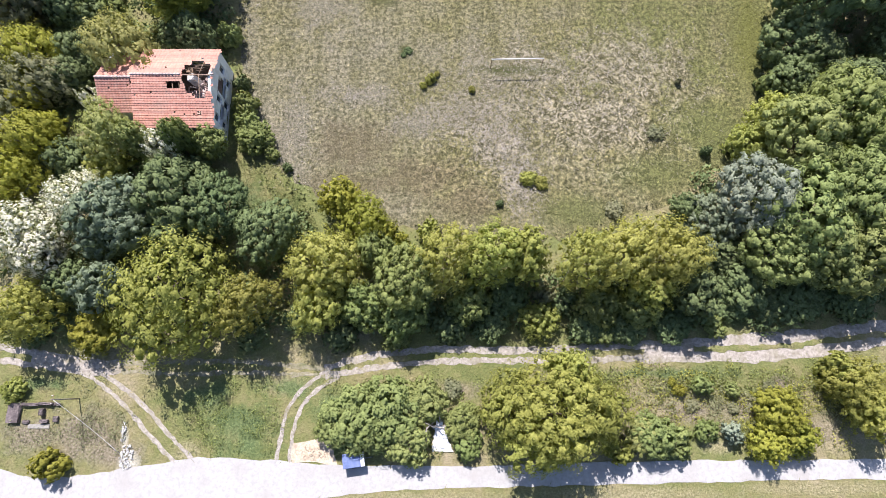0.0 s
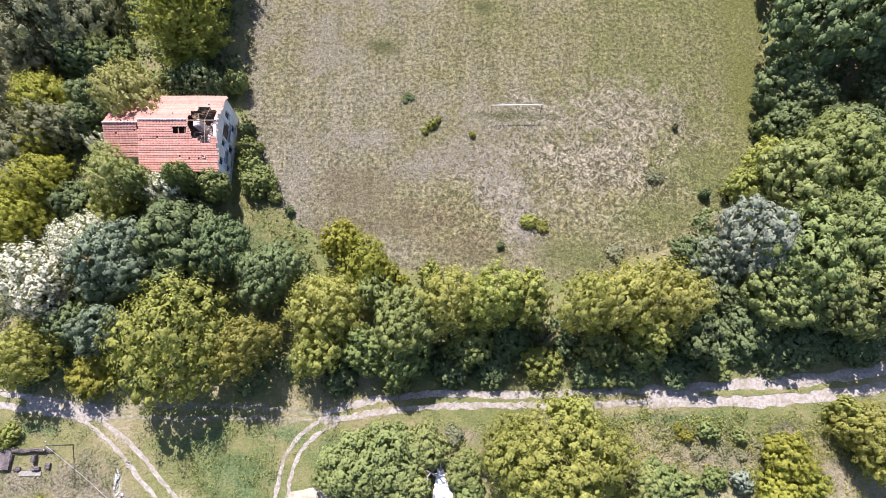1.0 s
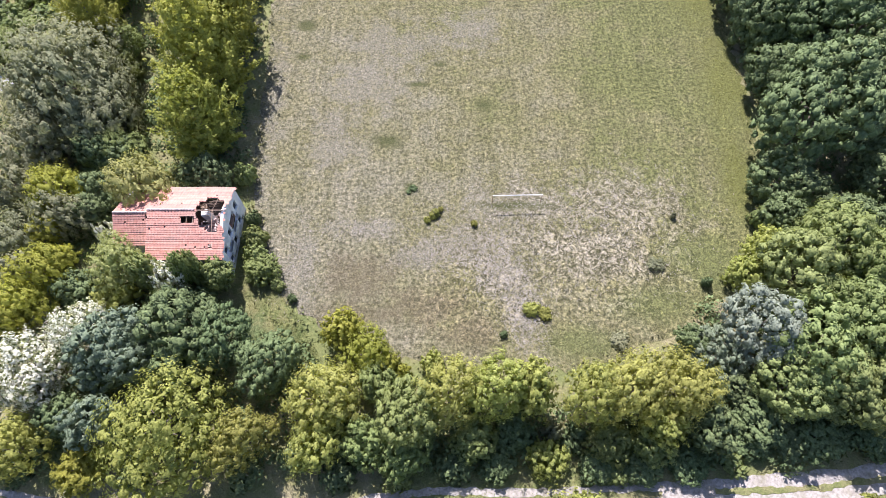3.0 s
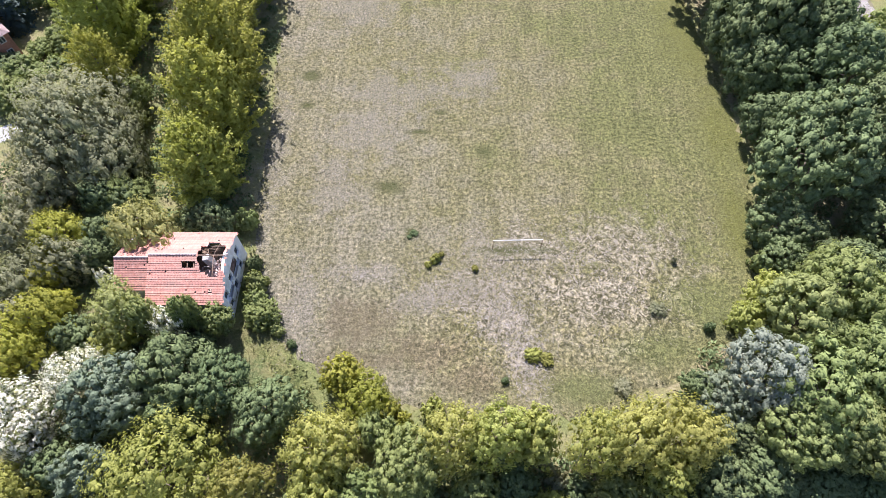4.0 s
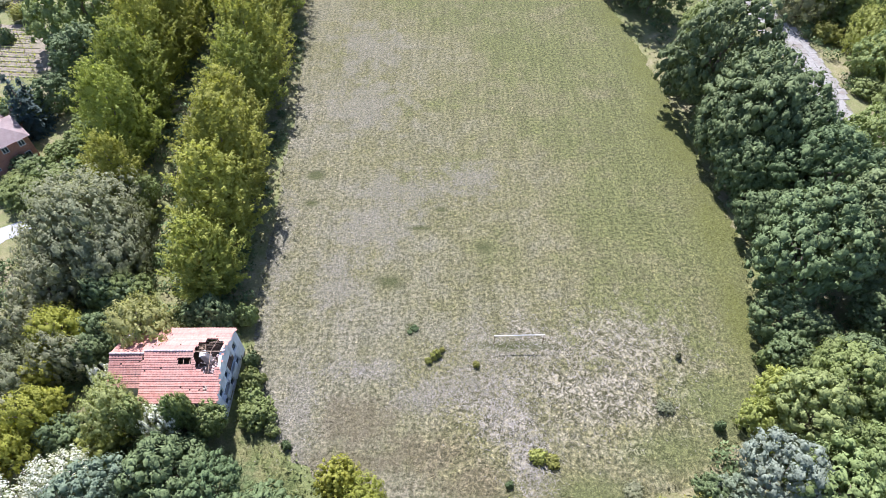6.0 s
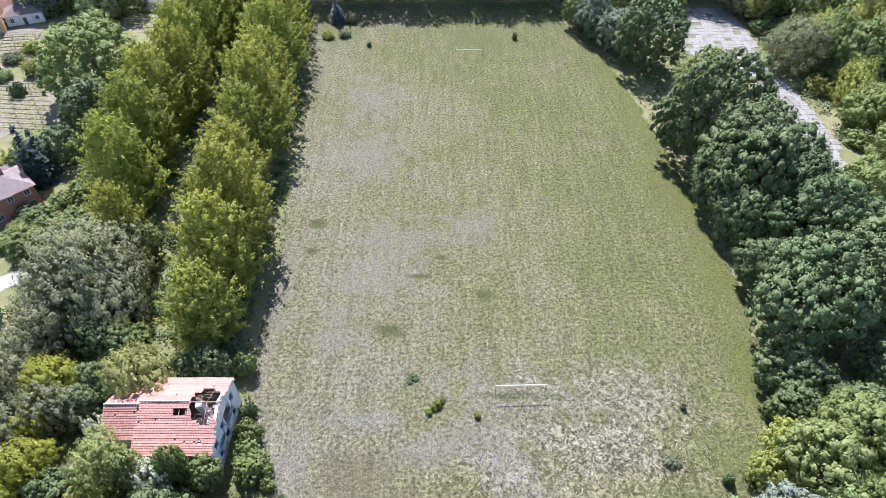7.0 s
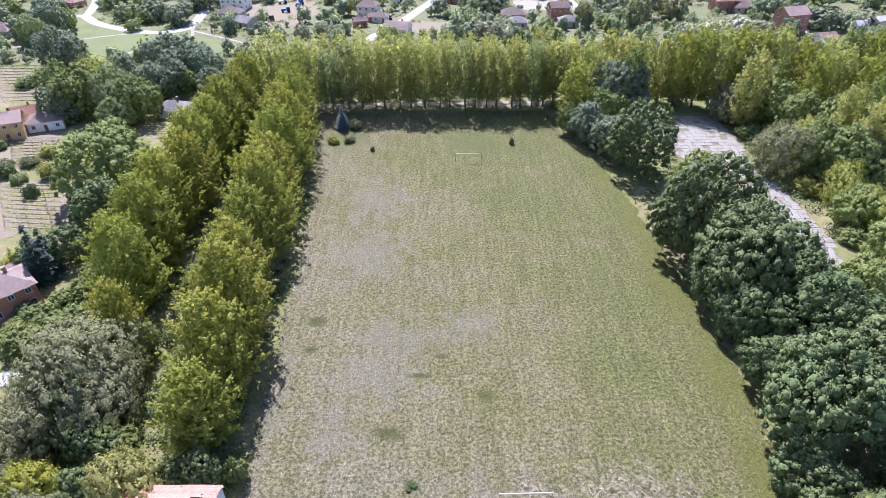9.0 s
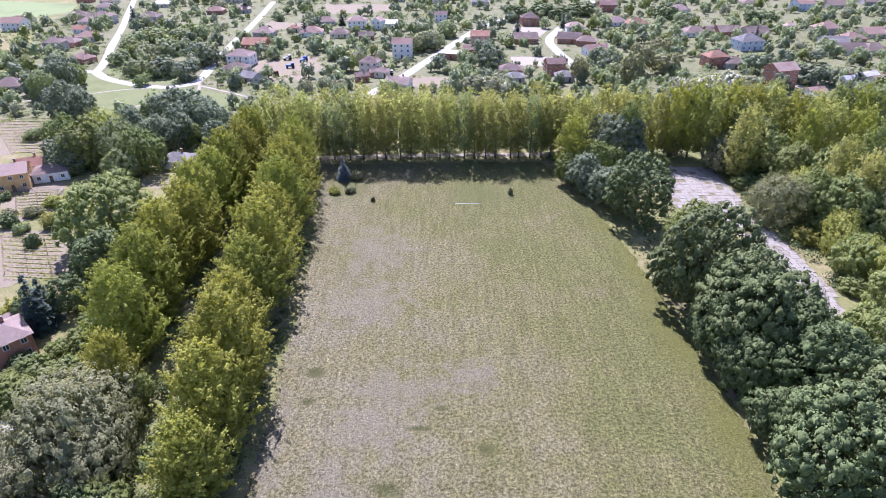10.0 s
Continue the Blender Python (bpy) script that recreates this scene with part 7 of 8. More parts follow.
# ---- village ----
house(-23.3, 345.2, 10.6, 8.5, 8.4, -4, "gable", TILE_DUSTY, PLASTER, "white plastered three-storey house under a dusty rose tiled roof", rise=2.3)
house(-21.3, 279.9, 11.2, 8.8, 3.1, -14, "gable", TILE_PINK, PLASTER, "white plastered single-storey house under a bleached pink tiled roof", rise=2.4)
house(-38.2, 311.7, 10.0, 7.8, 5.7, -10, "hip", TILE_BROWN, CREAM, "cream plastered two-storey house under a brown tiled roof", rise=2.1)
house(-31.1, 301.4, 7.5, 5.8, 3.1, -10, "hip", TILE_BROWN, CREAM, "cream plastered single-storey house under a brown tiled roof", rise=1.6)
house(-40.5, 292.4, 6.2, 4.8, 3.1, 20, "gable", TILE_BROWN, BRICK, "bare brick single-storey house under a brown tiled roof", rise=1.4)
house(-110.8, 328.9, 13.0, 10.1, 5.7, -8, "hip", TILE_PINK, PLASTER, "white plastered two-storey house under a bleached pink tiled roof", rise=2.7)
house(-115.1, 372.4, 14.5, 11.3, 3.1, -6, "gable", TILE_ORANGE, BRICK, "bare brick single-storey house under a orange tiled roof", rise=3.0)
house(-108.3, 310.3, 12.3, 9.6, 3.1, -8, "hip", TILE_BROWN, GREY_WALL, "grey rendered single-storey house under a brown tiled roof", rise=2.6)
house(-95.6, 292.5, 9.5, 7.4, 3.1, -30, "gable", TILE_GREY, GREY_WALL, "grey rendered single-storey house under a grey roof", rise=2.0)
house(-119.7, 410.5, 13.5, 10.6, 3.1, -5, "hip", TILE_PINK, GREY_WALL, "grey rendered single-storey house under a bleached pink tiled roof", rise=2.9)
house(-88.0, 410.2, 14.5, 11.3, 3.1, 4, "hip", TILE_DUSTY, BLUE_WALL, "pale blue plastered single-storey house under a dusty rose tiled roof", rise=3.1)
house(-68.5, 404.9, 11.9, 9.3, 3.1, 0, "hip", TILE_BROWN, CREAM, "cream plastered single-storey house under a brown tiled roof", rise=2.5)
house(-60.7, 437.1, 12.8, 10.0, 5.7, 0, "hip", TILE_PINK, PLASTER, "white plastered two-storey house under a bleached pink tiled roof", rise=2.7)
house(-46.3, 435.5, 9.6, 7.5, 5.7, 80, "gable", TILE_PINK, PLASTER, "white plastered two-storey house under a bleached pink tiled roof", rise=2.0)
house(-37.8, 440.0, 10.4, 8.1, 3.1, 0, "gable", WHITE_ROOF, PLASTER, "white plastered single-storey house under a white sheet roof", rise=2.2)
house(-85.4, 451.1, 13.1, 10.2, 3.1, 5, "hip", TILE_BROWN, GREY_WALL, "grey rendered single-storey house under a brown tiled roof", rise=2.8)
house(-50.2, 396.1, 9.1, 7.1, 3.1, 10, "gable", TILE_BROWN, BRICK, "bare brick single-storey house under a brown tiled roof", rise=1.9)
house(-102.8, 423.6, 7.8, 6.1, 3.1, 0, "hip", TILE_ORANGE, CREAM, "cream plastered single-storey house under a orange tiled roof", rise=1.6)
house(-164.7, 509.2, 13.8, 10.7, 3.1, 10, "hip", TILE_PINK, GREY_WALL, "grey rendered single-storey house under a bleached pink tiled roof", rise=2.9)
house(23.2, 381.4, 11.3, 8.8, 5.7, -8, "gable", TILE_ORANGE, SALMON, "salmon plastered two-storey house under a orange tiled roof", rise=2.4)
house(4.4, 342.4, 12.1, 9.5, 3.1, -18, "flat", TILE_GREY, BRICK, "bare brick single-storey house under a grey roof")
house(17.1, 354.1, 9.9, 7.7, 3.1, -10, "gable", TILE_DUSTY, BRICK, "bare brick single-storey house under a dusty rose tiled roof", rise=2.1)
house(62.6, 447.1, 12.2, 9.5, 5.7, 8, "hip", TILE_BROWN, BRICK, "bare brick two-storey house under a brown tiled roof", rise=2.6)
house(51.7, 385.3, 14.2, 11.1, 3.1, 0, "gable", TILE_BROWN, BRICK, "bare brick single-storey house under a brown tiled roof", rise=3.0)
house(34.8, 305.3, 11.6, 9.0, 3.1, -4, "hip", TILE_BROWN, BRICK, "bare brick single-storey house under a brown tiled roof", rise=2.4)
house(57.6, 307.4, 9.3, 7.3, 5.7, 8, "gable", TILE_DUSTY, BRICK, "bare brick two-storey house under a dusty rose tiled roof", rise=2.0)
house(35.3, 290.1, 8.9, 6.9, 3.1, 0, "hip", TILE_GREY, GREY_WALL, "grey rendered single-storey house under a grey roof", rise=1.9)
house(88.1, 410.6, 11.3, 8.8, 5.7, 0, "hip", TILE_PINK, PLASTER, "white plastered two-storey house under a bleached pink tiled roof", rise=2.4)
house(80.0, 384.8, 14.5, 11.3, 3.1, -12, "gable", TILE_BROWN, BRICK, "bare brick single-storey house under a brown tiled roof", rise=3.1)
house(89.1, 376.9, 11.8, 9.2, 3.1, -12, "hip", TILE_BROWN, BRICK, "bare brick single-storey house under a brown tiled roof", rise=2.5)
house(88.4, 349.6, 13.0, 10.1, 3.1, 14, "gable", TILE_DUSTY, PLASTER, "white plastered single-storey house under a dusty rose tiled roof", rise=2.7)
house(124.3, 444.2, 14.5, 11.3, 3.1, 5, "hip", TILE_PINK, PLASTER, "white plastered single-storey house under a bleached pink tiled roof", rise=3.1)
house(136.9, 437.3, 14.5, 11.3, 3.1, 8, "hip", TILE_ORANGE, CREAM, "cream plastered single-storey house under a orange tiled roof", rise=3.1)
house(133.2, 506.4, 13.7, 10.7, 5.7, 0, "gable", TILE_DUSTY, BRICK, "bare brick two-storey house under a dusty rose tiled roof", rise=2.9)
house(132.8, 535.5, 11.5, 9.0, 3.1, 0, "flat", WHITE_ROOF, PLASTER, "white plastered single-storey house under a white sheet roof")
house(60.0, 291.8, 8.9, 6.9, 3.1, 0, "hip", TILE_GREY, GREY_WALL, "grey rendered single-storey house under a grey roof", rise=1.9)
house(165.9, 404.4, 14.5, 11.3, 3.1, 0, "hip", TILE_BROWN, PLASTER, "white plastered single-storey house under a brown tiled roof", rise=3.1)
house(179.9, 409.8, 9.8, 7.6, 3.1, 4, "gable", TILE_BROWN, BRICK, "bare brick single-storey house under a brown tiled roof", rise=2.1)
house(188.0, 405.8, 14.5, 11.3, 3.1, 6, "gable", TILE_BROWN, BRICK, "bare brick single-storey house under a brown tiled roof", rise=3.1)
house(182.4, 363.2, 14.5, 11.3, 5.7, 10, "hip", TILE_GREY, BLUE_WALL, "pale blue plastered two-storey house under a grey roof", rise=3.1)
house(205.5, 403.5, 14.5, 11.3, 3.1, 6, "gable", TILE_BROWN, CREAM, "cream plastered single-storey house under a brown tiled roof", rise=3.1)
house(146.0, 321.1, 11.5, 8.9, 5.7, 10, "hip", TILE_ORANGE, BRICK, "bare brick two-storey house under a orange tiled roof", rise=2.4)
house(155.1, 318.2, 10.8, 8.4, 3.1, 0, "hip", TILE_BROWN, GREY_WALL, "grey rendered single-storey house under a brown tiled roof", rise=2.3)
house(160.9, 281.2, 11.8, 9.4, 8.4, 16, "gable", TILE_PINK, BRICK, "bare brick three-storey house under a bleached pink tiled roof", rise=2.6)
house(167.0, 261.2, 8.6, 6.7, 3.1, 14, "gable", TILE_DUSTY, PLASTER, "white plastered single-storey house under a dusty rose tiled roof", rise=1.8)
house(194.6, 282.1, 5.4, 4.2, 3.1, 10, "gable", WHITE_ROOF, PLASTER, "white plastered single-storey house under a white sheet roof", rise=1.4)
house(207.3, 287.5, 9.3, 7.3, 3.1, 24, "gable", WHITE_ROOF, GREY_WALL, "grey rendered single-storey house under a white sheet roof", rise=2.0)
house(251.4, 402.4, 14.5, 11.3, 5.7, 8, "hip", TILE_DUSTY, GREY_WALL, "grey rendered two-storey house under a dusty rose tiled roof", rise=3.1)
house(237.4, 368.3, 14.5, 11.3, 3.1, -10, "gable", TILE_GREY, GREY_WALL, "grey rendered single-storey house under a grey roof", rise=3.1)
house(255.3, 381.0, 14.5, 11.3, 3.1, 15, "hip", TILE_DUSTY, BRICK, "bare brick single-storey house under a dusty rose tiled roof", rise=3.1)
house(278.8, 398.1, 14.5, 11.3, 3.1, 8, "gable", TILE_DUSTY, CREAM, "cream plastered single-storey house under a dusty rose tiled roof", rise=3.1)
house(236.5, 350.0, 14.3, 11.2, 3.1, 0, "gable", TILE_BROWN, CREAM, "cream plastered single-storey house under a brown tiled roof", rise=3.0)
house(248.7, 349.8, 14.3, 11.1, 3.1, 10, "hip", TILE_BROWN, GREY_WALL, "grey rendered single-storey house under a brown tiled roof", rise=3.0)
house(292.3, 507.9, 14.5, 11.3, 5.7, 8, "gable", TILE_DUSTY, BLUE_WALL, "pale blue plastered two-storey house under a dusty rose tiled roof", rise=3.1)
house(325.1, 518.7, 14.5, 11.3, 3.1, 0, "gable", TILE_BROWN, GREY_WALL, "grey rendered single-storey house under a brown tiled roof", rise=3.1)
house(207.7, 278.6, 12.2, 9.5, 3.1, 20, "gable", TILE_PINK, CREAM, "cream plastered single-storey house under a bleached pink tiled roof", rise=2.6)
house(189.4, 499.5, 14.5, 11.3, 3.1, 0, "hip", TILE_PINK, CREAM, "cream plastered single-storey house under a bleached pink tiled roof", rise=3.1)
house(239.4, 423.7, 7.8, 6.1, 3.1, 0, "hip", TILE_PINK, CREAM, "cream plastered single-storey house under a bleached pink tiled roof", rise=1.6)
house(365.4, 536.0, 14.5, 11.3, 3.1, 0, "gable", TILE_BROWN, GREY_WALL, "grey rendered single-storey house under a brown tiled roof", rise=3.1)
house(-302.5, 435.1, 14.5, 11.3, 5.7, 0, "gable", TILE_DUSTY, PLASTER, "white plastered two-storey house under a dusty rose tiled roof", rise=3.1)
house(-312.9, 461.3, 12.6, 9.8, 3.1, 0, "gable", TILE_DUSTY, PLASTER, "white plastered single-storey house under a dusty rose tiled roof", rise=2.6)
house(-234.3, 365.6, 10.9, 8.5, 5.7, -6, "hip", TILE_BROWN, GREY_WALL, "grey rendered two-storey house under a brown tiled roof", rise=2.3)
house(-233.7, 380.4, 12.0, 9.3, 3.1, -6, "hip", TILE_BROWN, BRICK, "bare brick single-storey house under a brown tiled roof", rise=2.5)
house(-231.5, 398.1, 13.2, 10.3, 3.1, -6, "hip", TILE_DUSTY, BLUE_WALL, "pale blue plastered single-storey house under a dusty rose tiled roof", rise=2.8)
house(-250.5, 423.4, 8.6, 6.7, 3.1, 0, "gable", TILE_ORANGE, PLASTER, "white plastered single-storey house under a orange tiled roof", rise=1.8)
house(-259.8, 456.0, 14.5, 11.3, 3.1, -8, "hip", TILE_PINK, CREAM, "cream plastered single-storey house under a bleached pink tiled roof", rise=3.1)
house(-282.3, 480.7, 14.5, 11.3, 3.1, 0, "hip", TILE_BROWN, GREY_WALL, "grey rendered single-storey house under a brown tiled roof", rise=3.1)
house(-252.5, 460.5, 14.5, 11.3, 5.7, -8, "hip", TILE_BROWN, GREY_WALL, "grey rendered two-storey house under a brown tiled roof", rise=3.1)
house(-282.9, 524.4, 14.5, 11.3, 3.1, 0, "hip", TILE_PINK, PLASTER, "white plastered single-storey house under a bleached pink tiled roof", rise=3.1)
house(-201.5, 334.9, 10.7, 8.3, 3.1, -20, "hip", TILE_DUSTY, BRICK, "bare brick single-storey house under a dusty rose tiled roof", rise=2.3)
house(-206.5, 279.8, 13.4, 10.4, 3.1, 0, "hip", TILE_BROWN, GREY_WALL, "grey rendered single-storey house under a brown tiled roof", rise=2.8)
house(-216.5, 459.1, 13.3, 10.4, 5.7, -5, "hip", TILE_BROWN, GREY_WALL, "grey rendered two-storey house under a brown tiled roof", rise=2.8)
house(-243.3, 541.6, 14.5, 11.3, 3.1, 0, "hip", WHITE_ROOF, CREAM, "cream plastered single-storey house under a white sheet roof", rise=3.1)
house(-183.7, 503.7, 12.7, 9.9, 3.1, 0, "hip", TILE_DUSTY, BRICK, "bare brick single-storey house under a dusty rose tiled roof", rise=2.7)
house(-324.3, 569.6, 12.2, 9.5, 3.1, 0, "hip", TILE_DUSTY, BRICK, "bare brick single-storey house under a dusty rose tiled roof", rise=2.6)
house(-299.1, 562.3, 13.1, 10.2, 3.1, -5, "hip", TILE_DUSTY, CREAM, "cream plastered single-storey house under a dusty rose tiled roof", rise=2.8)
house(-189.3, 566.3, 14.5, 11.3, 3.1, 0, "hip", TILE_BROWN, GREY_WALL, "grey rendered single-storey house under a brown tiled roof", rise=3.1)
house(-1.7, 461.5, 9.2, 7.2, 5.7, 0, "gable", TILE_BROWN, PLASTER, "white plastered two-storey house under a brown tiled roof", rise=1.9)
house(-4.5, 560.5, 14.5, 11.3, 3.1, 0, "hip", TILE_PINK, CREAM, "cream plastered single-storey house under a bleached pink tiled roof", rise=3.1)
house(-42.6, 568.6, 14.5, 11.3, 3.1, 0, "hip", TILE_BROWN, GREY_WALL, "grey rendered single-storey house under a brown tiled roof", rise=3.1)
house(32.3, 546.1, 14.5, 11.3, 3.1, 0, "hip", TILE_GREY, GREY_WALL, "grey rendered single-storey house under a grey roof", rise=3.1)
house(260.8, 532.8, 14.3, 11.2, 3.1, 0, "hip", TILE_BROWN, CREAM, "cream plastered single-storey house under a brown tiled roof", rise=3.0)


# ---- filling growth ----
def scatter():
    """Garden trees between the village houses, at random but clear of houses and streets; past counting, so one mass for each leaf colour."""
    rng = random.Random(21)
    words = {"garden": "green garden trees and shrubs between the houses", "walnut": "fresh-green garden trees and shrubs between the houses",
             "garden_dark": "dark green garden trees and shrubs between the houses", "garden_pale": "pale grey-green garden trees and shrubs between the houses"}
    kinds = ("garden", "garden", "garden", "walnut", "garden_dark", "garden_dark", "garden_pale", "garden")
    forms = [round_crown(170 + v, 1.0, 1.5, 6, 7, 4, 0.22, core=2, solid=True) for v in range(6)]
    crowns = {k: [] for k in words}
    stems = []
    made = 0
    for i in range(30000):
        y = rng.uniform(206, 680)
        x = rng.uniform(-0.84 * y - 20, 0.84 * y + 30)
        if (y < 262 and -70 < x < 45) or (x < -300 and y > 460):
            continue
        r = rng.choice((1.6, 2.2, 2.8, 3.5, 4.4)) * rng.uniform(0.85, 1.15)
        if not is_clear(x, y, r * 0.8):
            continue
        h = r * rng.uniform(1.3, 1.9) + 0.8
        a = rng.uniform(0, 6.283)
        q = forms[rng.randrange(6)]
        turn = np.array([[math.cos(a), -math.sin(a), 0], [math.sin(a), math.cos(a), 0], [0, 0, 1]])
        tall = h * 0.86
        crowns[kinds[rng.randrange(8)]].append(np.concatenate([(q[:, :3] @ turn.T) * np.array([r, r, tall / 1.5]) + np.array([x, y, h - tall / 2]), q[:, 3:] @ turn.T], 1))
        stems.append(([(x, y, -0.2), (x, y, h * 0.6)], [r * 0.06, r * 0.04]))
        made += 1
        if made > 2050:
            break
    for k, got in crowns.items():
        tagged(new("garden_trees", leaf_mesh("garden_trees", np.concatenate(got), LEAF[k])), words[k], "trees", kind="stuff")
    tagged(new("garden_trunks", tubes("garden_trunks", stems, BARK, 4)), "brown trunks of the garden trees", "trunks", kind="stuff")


scatter()


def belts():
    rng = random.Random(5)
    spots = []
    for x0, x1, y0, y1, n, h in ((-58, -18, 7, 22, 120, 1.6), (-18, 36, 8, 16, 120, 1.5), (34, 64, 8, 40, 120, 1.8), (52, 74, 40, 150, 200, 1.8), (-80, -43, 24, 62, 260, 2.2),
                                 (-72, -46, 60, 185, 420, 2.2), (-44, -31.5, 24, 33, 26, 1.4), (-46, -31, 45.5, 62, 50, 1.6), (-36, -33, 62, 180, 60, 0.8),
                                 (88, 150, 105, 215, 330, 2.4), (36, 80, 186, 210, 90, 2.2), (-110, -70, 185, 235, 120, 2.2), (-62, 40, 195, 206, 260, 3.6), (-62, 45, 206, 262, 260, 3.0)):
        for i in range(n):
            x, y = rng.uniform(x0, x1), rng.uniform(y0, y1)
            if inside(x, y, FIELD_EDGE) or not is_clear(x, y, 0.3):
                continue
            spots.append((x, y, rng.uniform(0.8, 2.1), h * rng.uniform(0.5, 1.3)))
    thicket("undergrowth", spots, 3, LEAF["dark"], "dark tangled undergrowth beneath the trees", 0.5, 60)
    spots = []
    for i in range(4200):
        y = 200 + 440 * rng.random() ** 1.2
        x = rng.uniform(-0.82 * y, 0.82 * y)
        if is_clear(x, y, 0.2) and not (y < 230 and -70 < x < 45) and not (x < -300 and y > 460):
            spots.append((x, y, rng.uniform(1.0, 2.6), rng.uniform(0.7, 2.2)))
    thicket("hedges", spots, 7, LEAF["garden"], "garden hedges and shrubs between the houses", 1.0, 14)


belts()


def weed_patch(seed, kind, n, label, x0=20, x1=55, mid=-1.6, wide=2.4, leaf=0.22):
    rng = random.Random(seed)
    spots = []
    for i in range(n):
        x, y = rng.uniform(x0, x1), rng.gauss(mid, wide)
        if -7.9 < y < 2.9:
            spots.append((x, y, rng.uniform(0.4, 1.5), rng.uniform(0.15, 0.7)))
    thicket("weeds", spots, seed, LEAF[kind], label, leaf, 70)


weed_patch(41, "oak", 150, "low tangled olive-green weeds on dry ground")
weed_patch(42, "grey", 90, "grey-pink dry weeds beside the white road", mid=-2.2, wide=1.6)
weed_patch(43, "walnut", 120, "low green weeds beside the white road", mid=0.9, wide=1.0)
weed_patch(44, "walnut", 60, "low green weeds round the bushes", -14, 6, -3.0, 3.0)
weed_patch(45, "grey", 70, "grey dry weeds round the ruined footing", -54, -38, -5.0, 2.4, 0.18)
weed_patch(46, "walnut", 60, "rank green weeds between the tracks", -31, -20, -4.5, 2.2, 0.18)


# ---- vines and rows in the garden plots ----
def plot_rows(x0, y0, dx, dy, n, step, length, label, seed):
    rng = random.Random(seed)
    a = math.atan2(dy, dx)
    top = root("vine_row", pose(x0, y0, 0.03, 0, 0, math.degrees(a)), label, "vines", "vine rows")
    q = np.random.RandomState(seed)
    k = int(length * 6)
    at = np.stack([q.uniform(0, length, k), q.normal(0, 0.16, k), q.uniform(0.15, 0.9, k)], 1)
    part("foliage", leaf_mesh("foliage", leaves(q, at, q.normal(0, 1, (k, 3)) + np.array([0, 0, 0.6]), 0.4, 0.5), LEAF["olive"]), top)
    ridge = [([(-0.5, 0.9, -0.22), (length * 0.3, 0.95, -0.1), (length * 0.7, 0.85, -0.12), (length + 0.5, 0.9, -0.22)], [0.3, 0.38, 0.36, 0.3])]
    part("furrow", tubes("furrow", ridge, GRASSY, 6), top)
    stake = shared(("vine post", 0), lambda: tubes("post", [([(0, 0, -0.3), (0, 0, 1.4)], [0.05, 0.05])], TIMBER, 4))
    for k in range(int(length / 6) + 1):
        part("post", stake, top).location = (k * 6.0, 0, 0)
    return top


for i in range(11):
    plot_rows(-118.5 + i * 1.45, 136 - i * 2.1, 1.0, -0.08, 1, 0, 17 - i * 0.5, "staked row of young vines on brown soil", 70 + i)
for i in range(12):
    plot_rows(-186 + i * 2.9, 233 - i * 3.4, 1.0, 0.06, 1, 0, 26 - i * 0.6, "row of young vines on a tilled plot", 90 + i)
for i in range(6):
    plot_rows(-99 + i * 0.8, 177 - i * 1.7, 1.0, -0.1, 1, 0, 8, "row of vegetables on a garden plot", 110 + i)
for i in range(8):
    plot_rows(-130.5 + i * 1.3, 161 - i * 2.0, 1.0, 0.12, 1, 0, 12.5 - i * 0.4, "row of seedlings on a garden plot", 120 + i)


def stake_fence(points, label):
    """A low fence of upright stakes with two rails."""
    top = root("fence", pose(points[0][0], points[0][1], 0), label, "fence")
    rng = random.Random(31)
    stake = tubes("post", [([(0, 0, -0.3), (0, 0, 1.25)], [0.07, 0.06])], DEAD, 5)
    for (ax, ay), (bx, by) in zip(points, points[1:]):
        a, b = Vector((ax - points[0][0], ay - points[0][1], 0)), Vector((bx - points[0][0], by - points[0][1], 0))
        n = int((b - a).length / 0.8)
        for k in range(n):
            part("post", stake, top).matrix_basis = Matrix.Translation(a.lerp(b, k / n)) @ pose(0, 0, 0, rng.uniform(-4, 4), rng.uniform(-4, 4), 0)
        for z in (0.45, 1.0):
            part("rail", tubes("rail", [([a + Vector((0, 0, z)), b + Vector((0, 0, z))], [0.045, 0.045])], DEAD, 4), top)


stake_fence([(-133, 163.2), (-125, 164.6), (-117.6, 164.0), (-114.8, 152)], "grey weathered stake fence round a garden plot")


# ---- yard machines ----
def machine(x, y, turn, colour, label, long=5.5):
    top = root("tractor", pose(x, y, 0.04, 0, 0, turn), label, "tractor", "machines in the yard")
    bm_part("bonnet", boxed(-long / 2, 0, -0.6, 0.6, 0.8, 1.7, bevel=0.1), colour, top)
    bm_part("cab", boxed(0, long * 0.3, -0.85, 0.85, 0.8, 2.7, bevel=0.1), colour, top)
    bm_part("cab_window", boxed(0.05, long * 0.31, -0.87, 0.87, 1.7, 2.4), GLASS, top)
    for xx, r in ((-long * 0.38, 0.5), (long * 0.18, 0.8)):
        for s in (-1, 1):
            part("wheel", tubes("wheel", [([(xx, s * 0.8, r), (xx, s * 1.15, r)], [r, r])], RUBBER, 12), top)
    return top


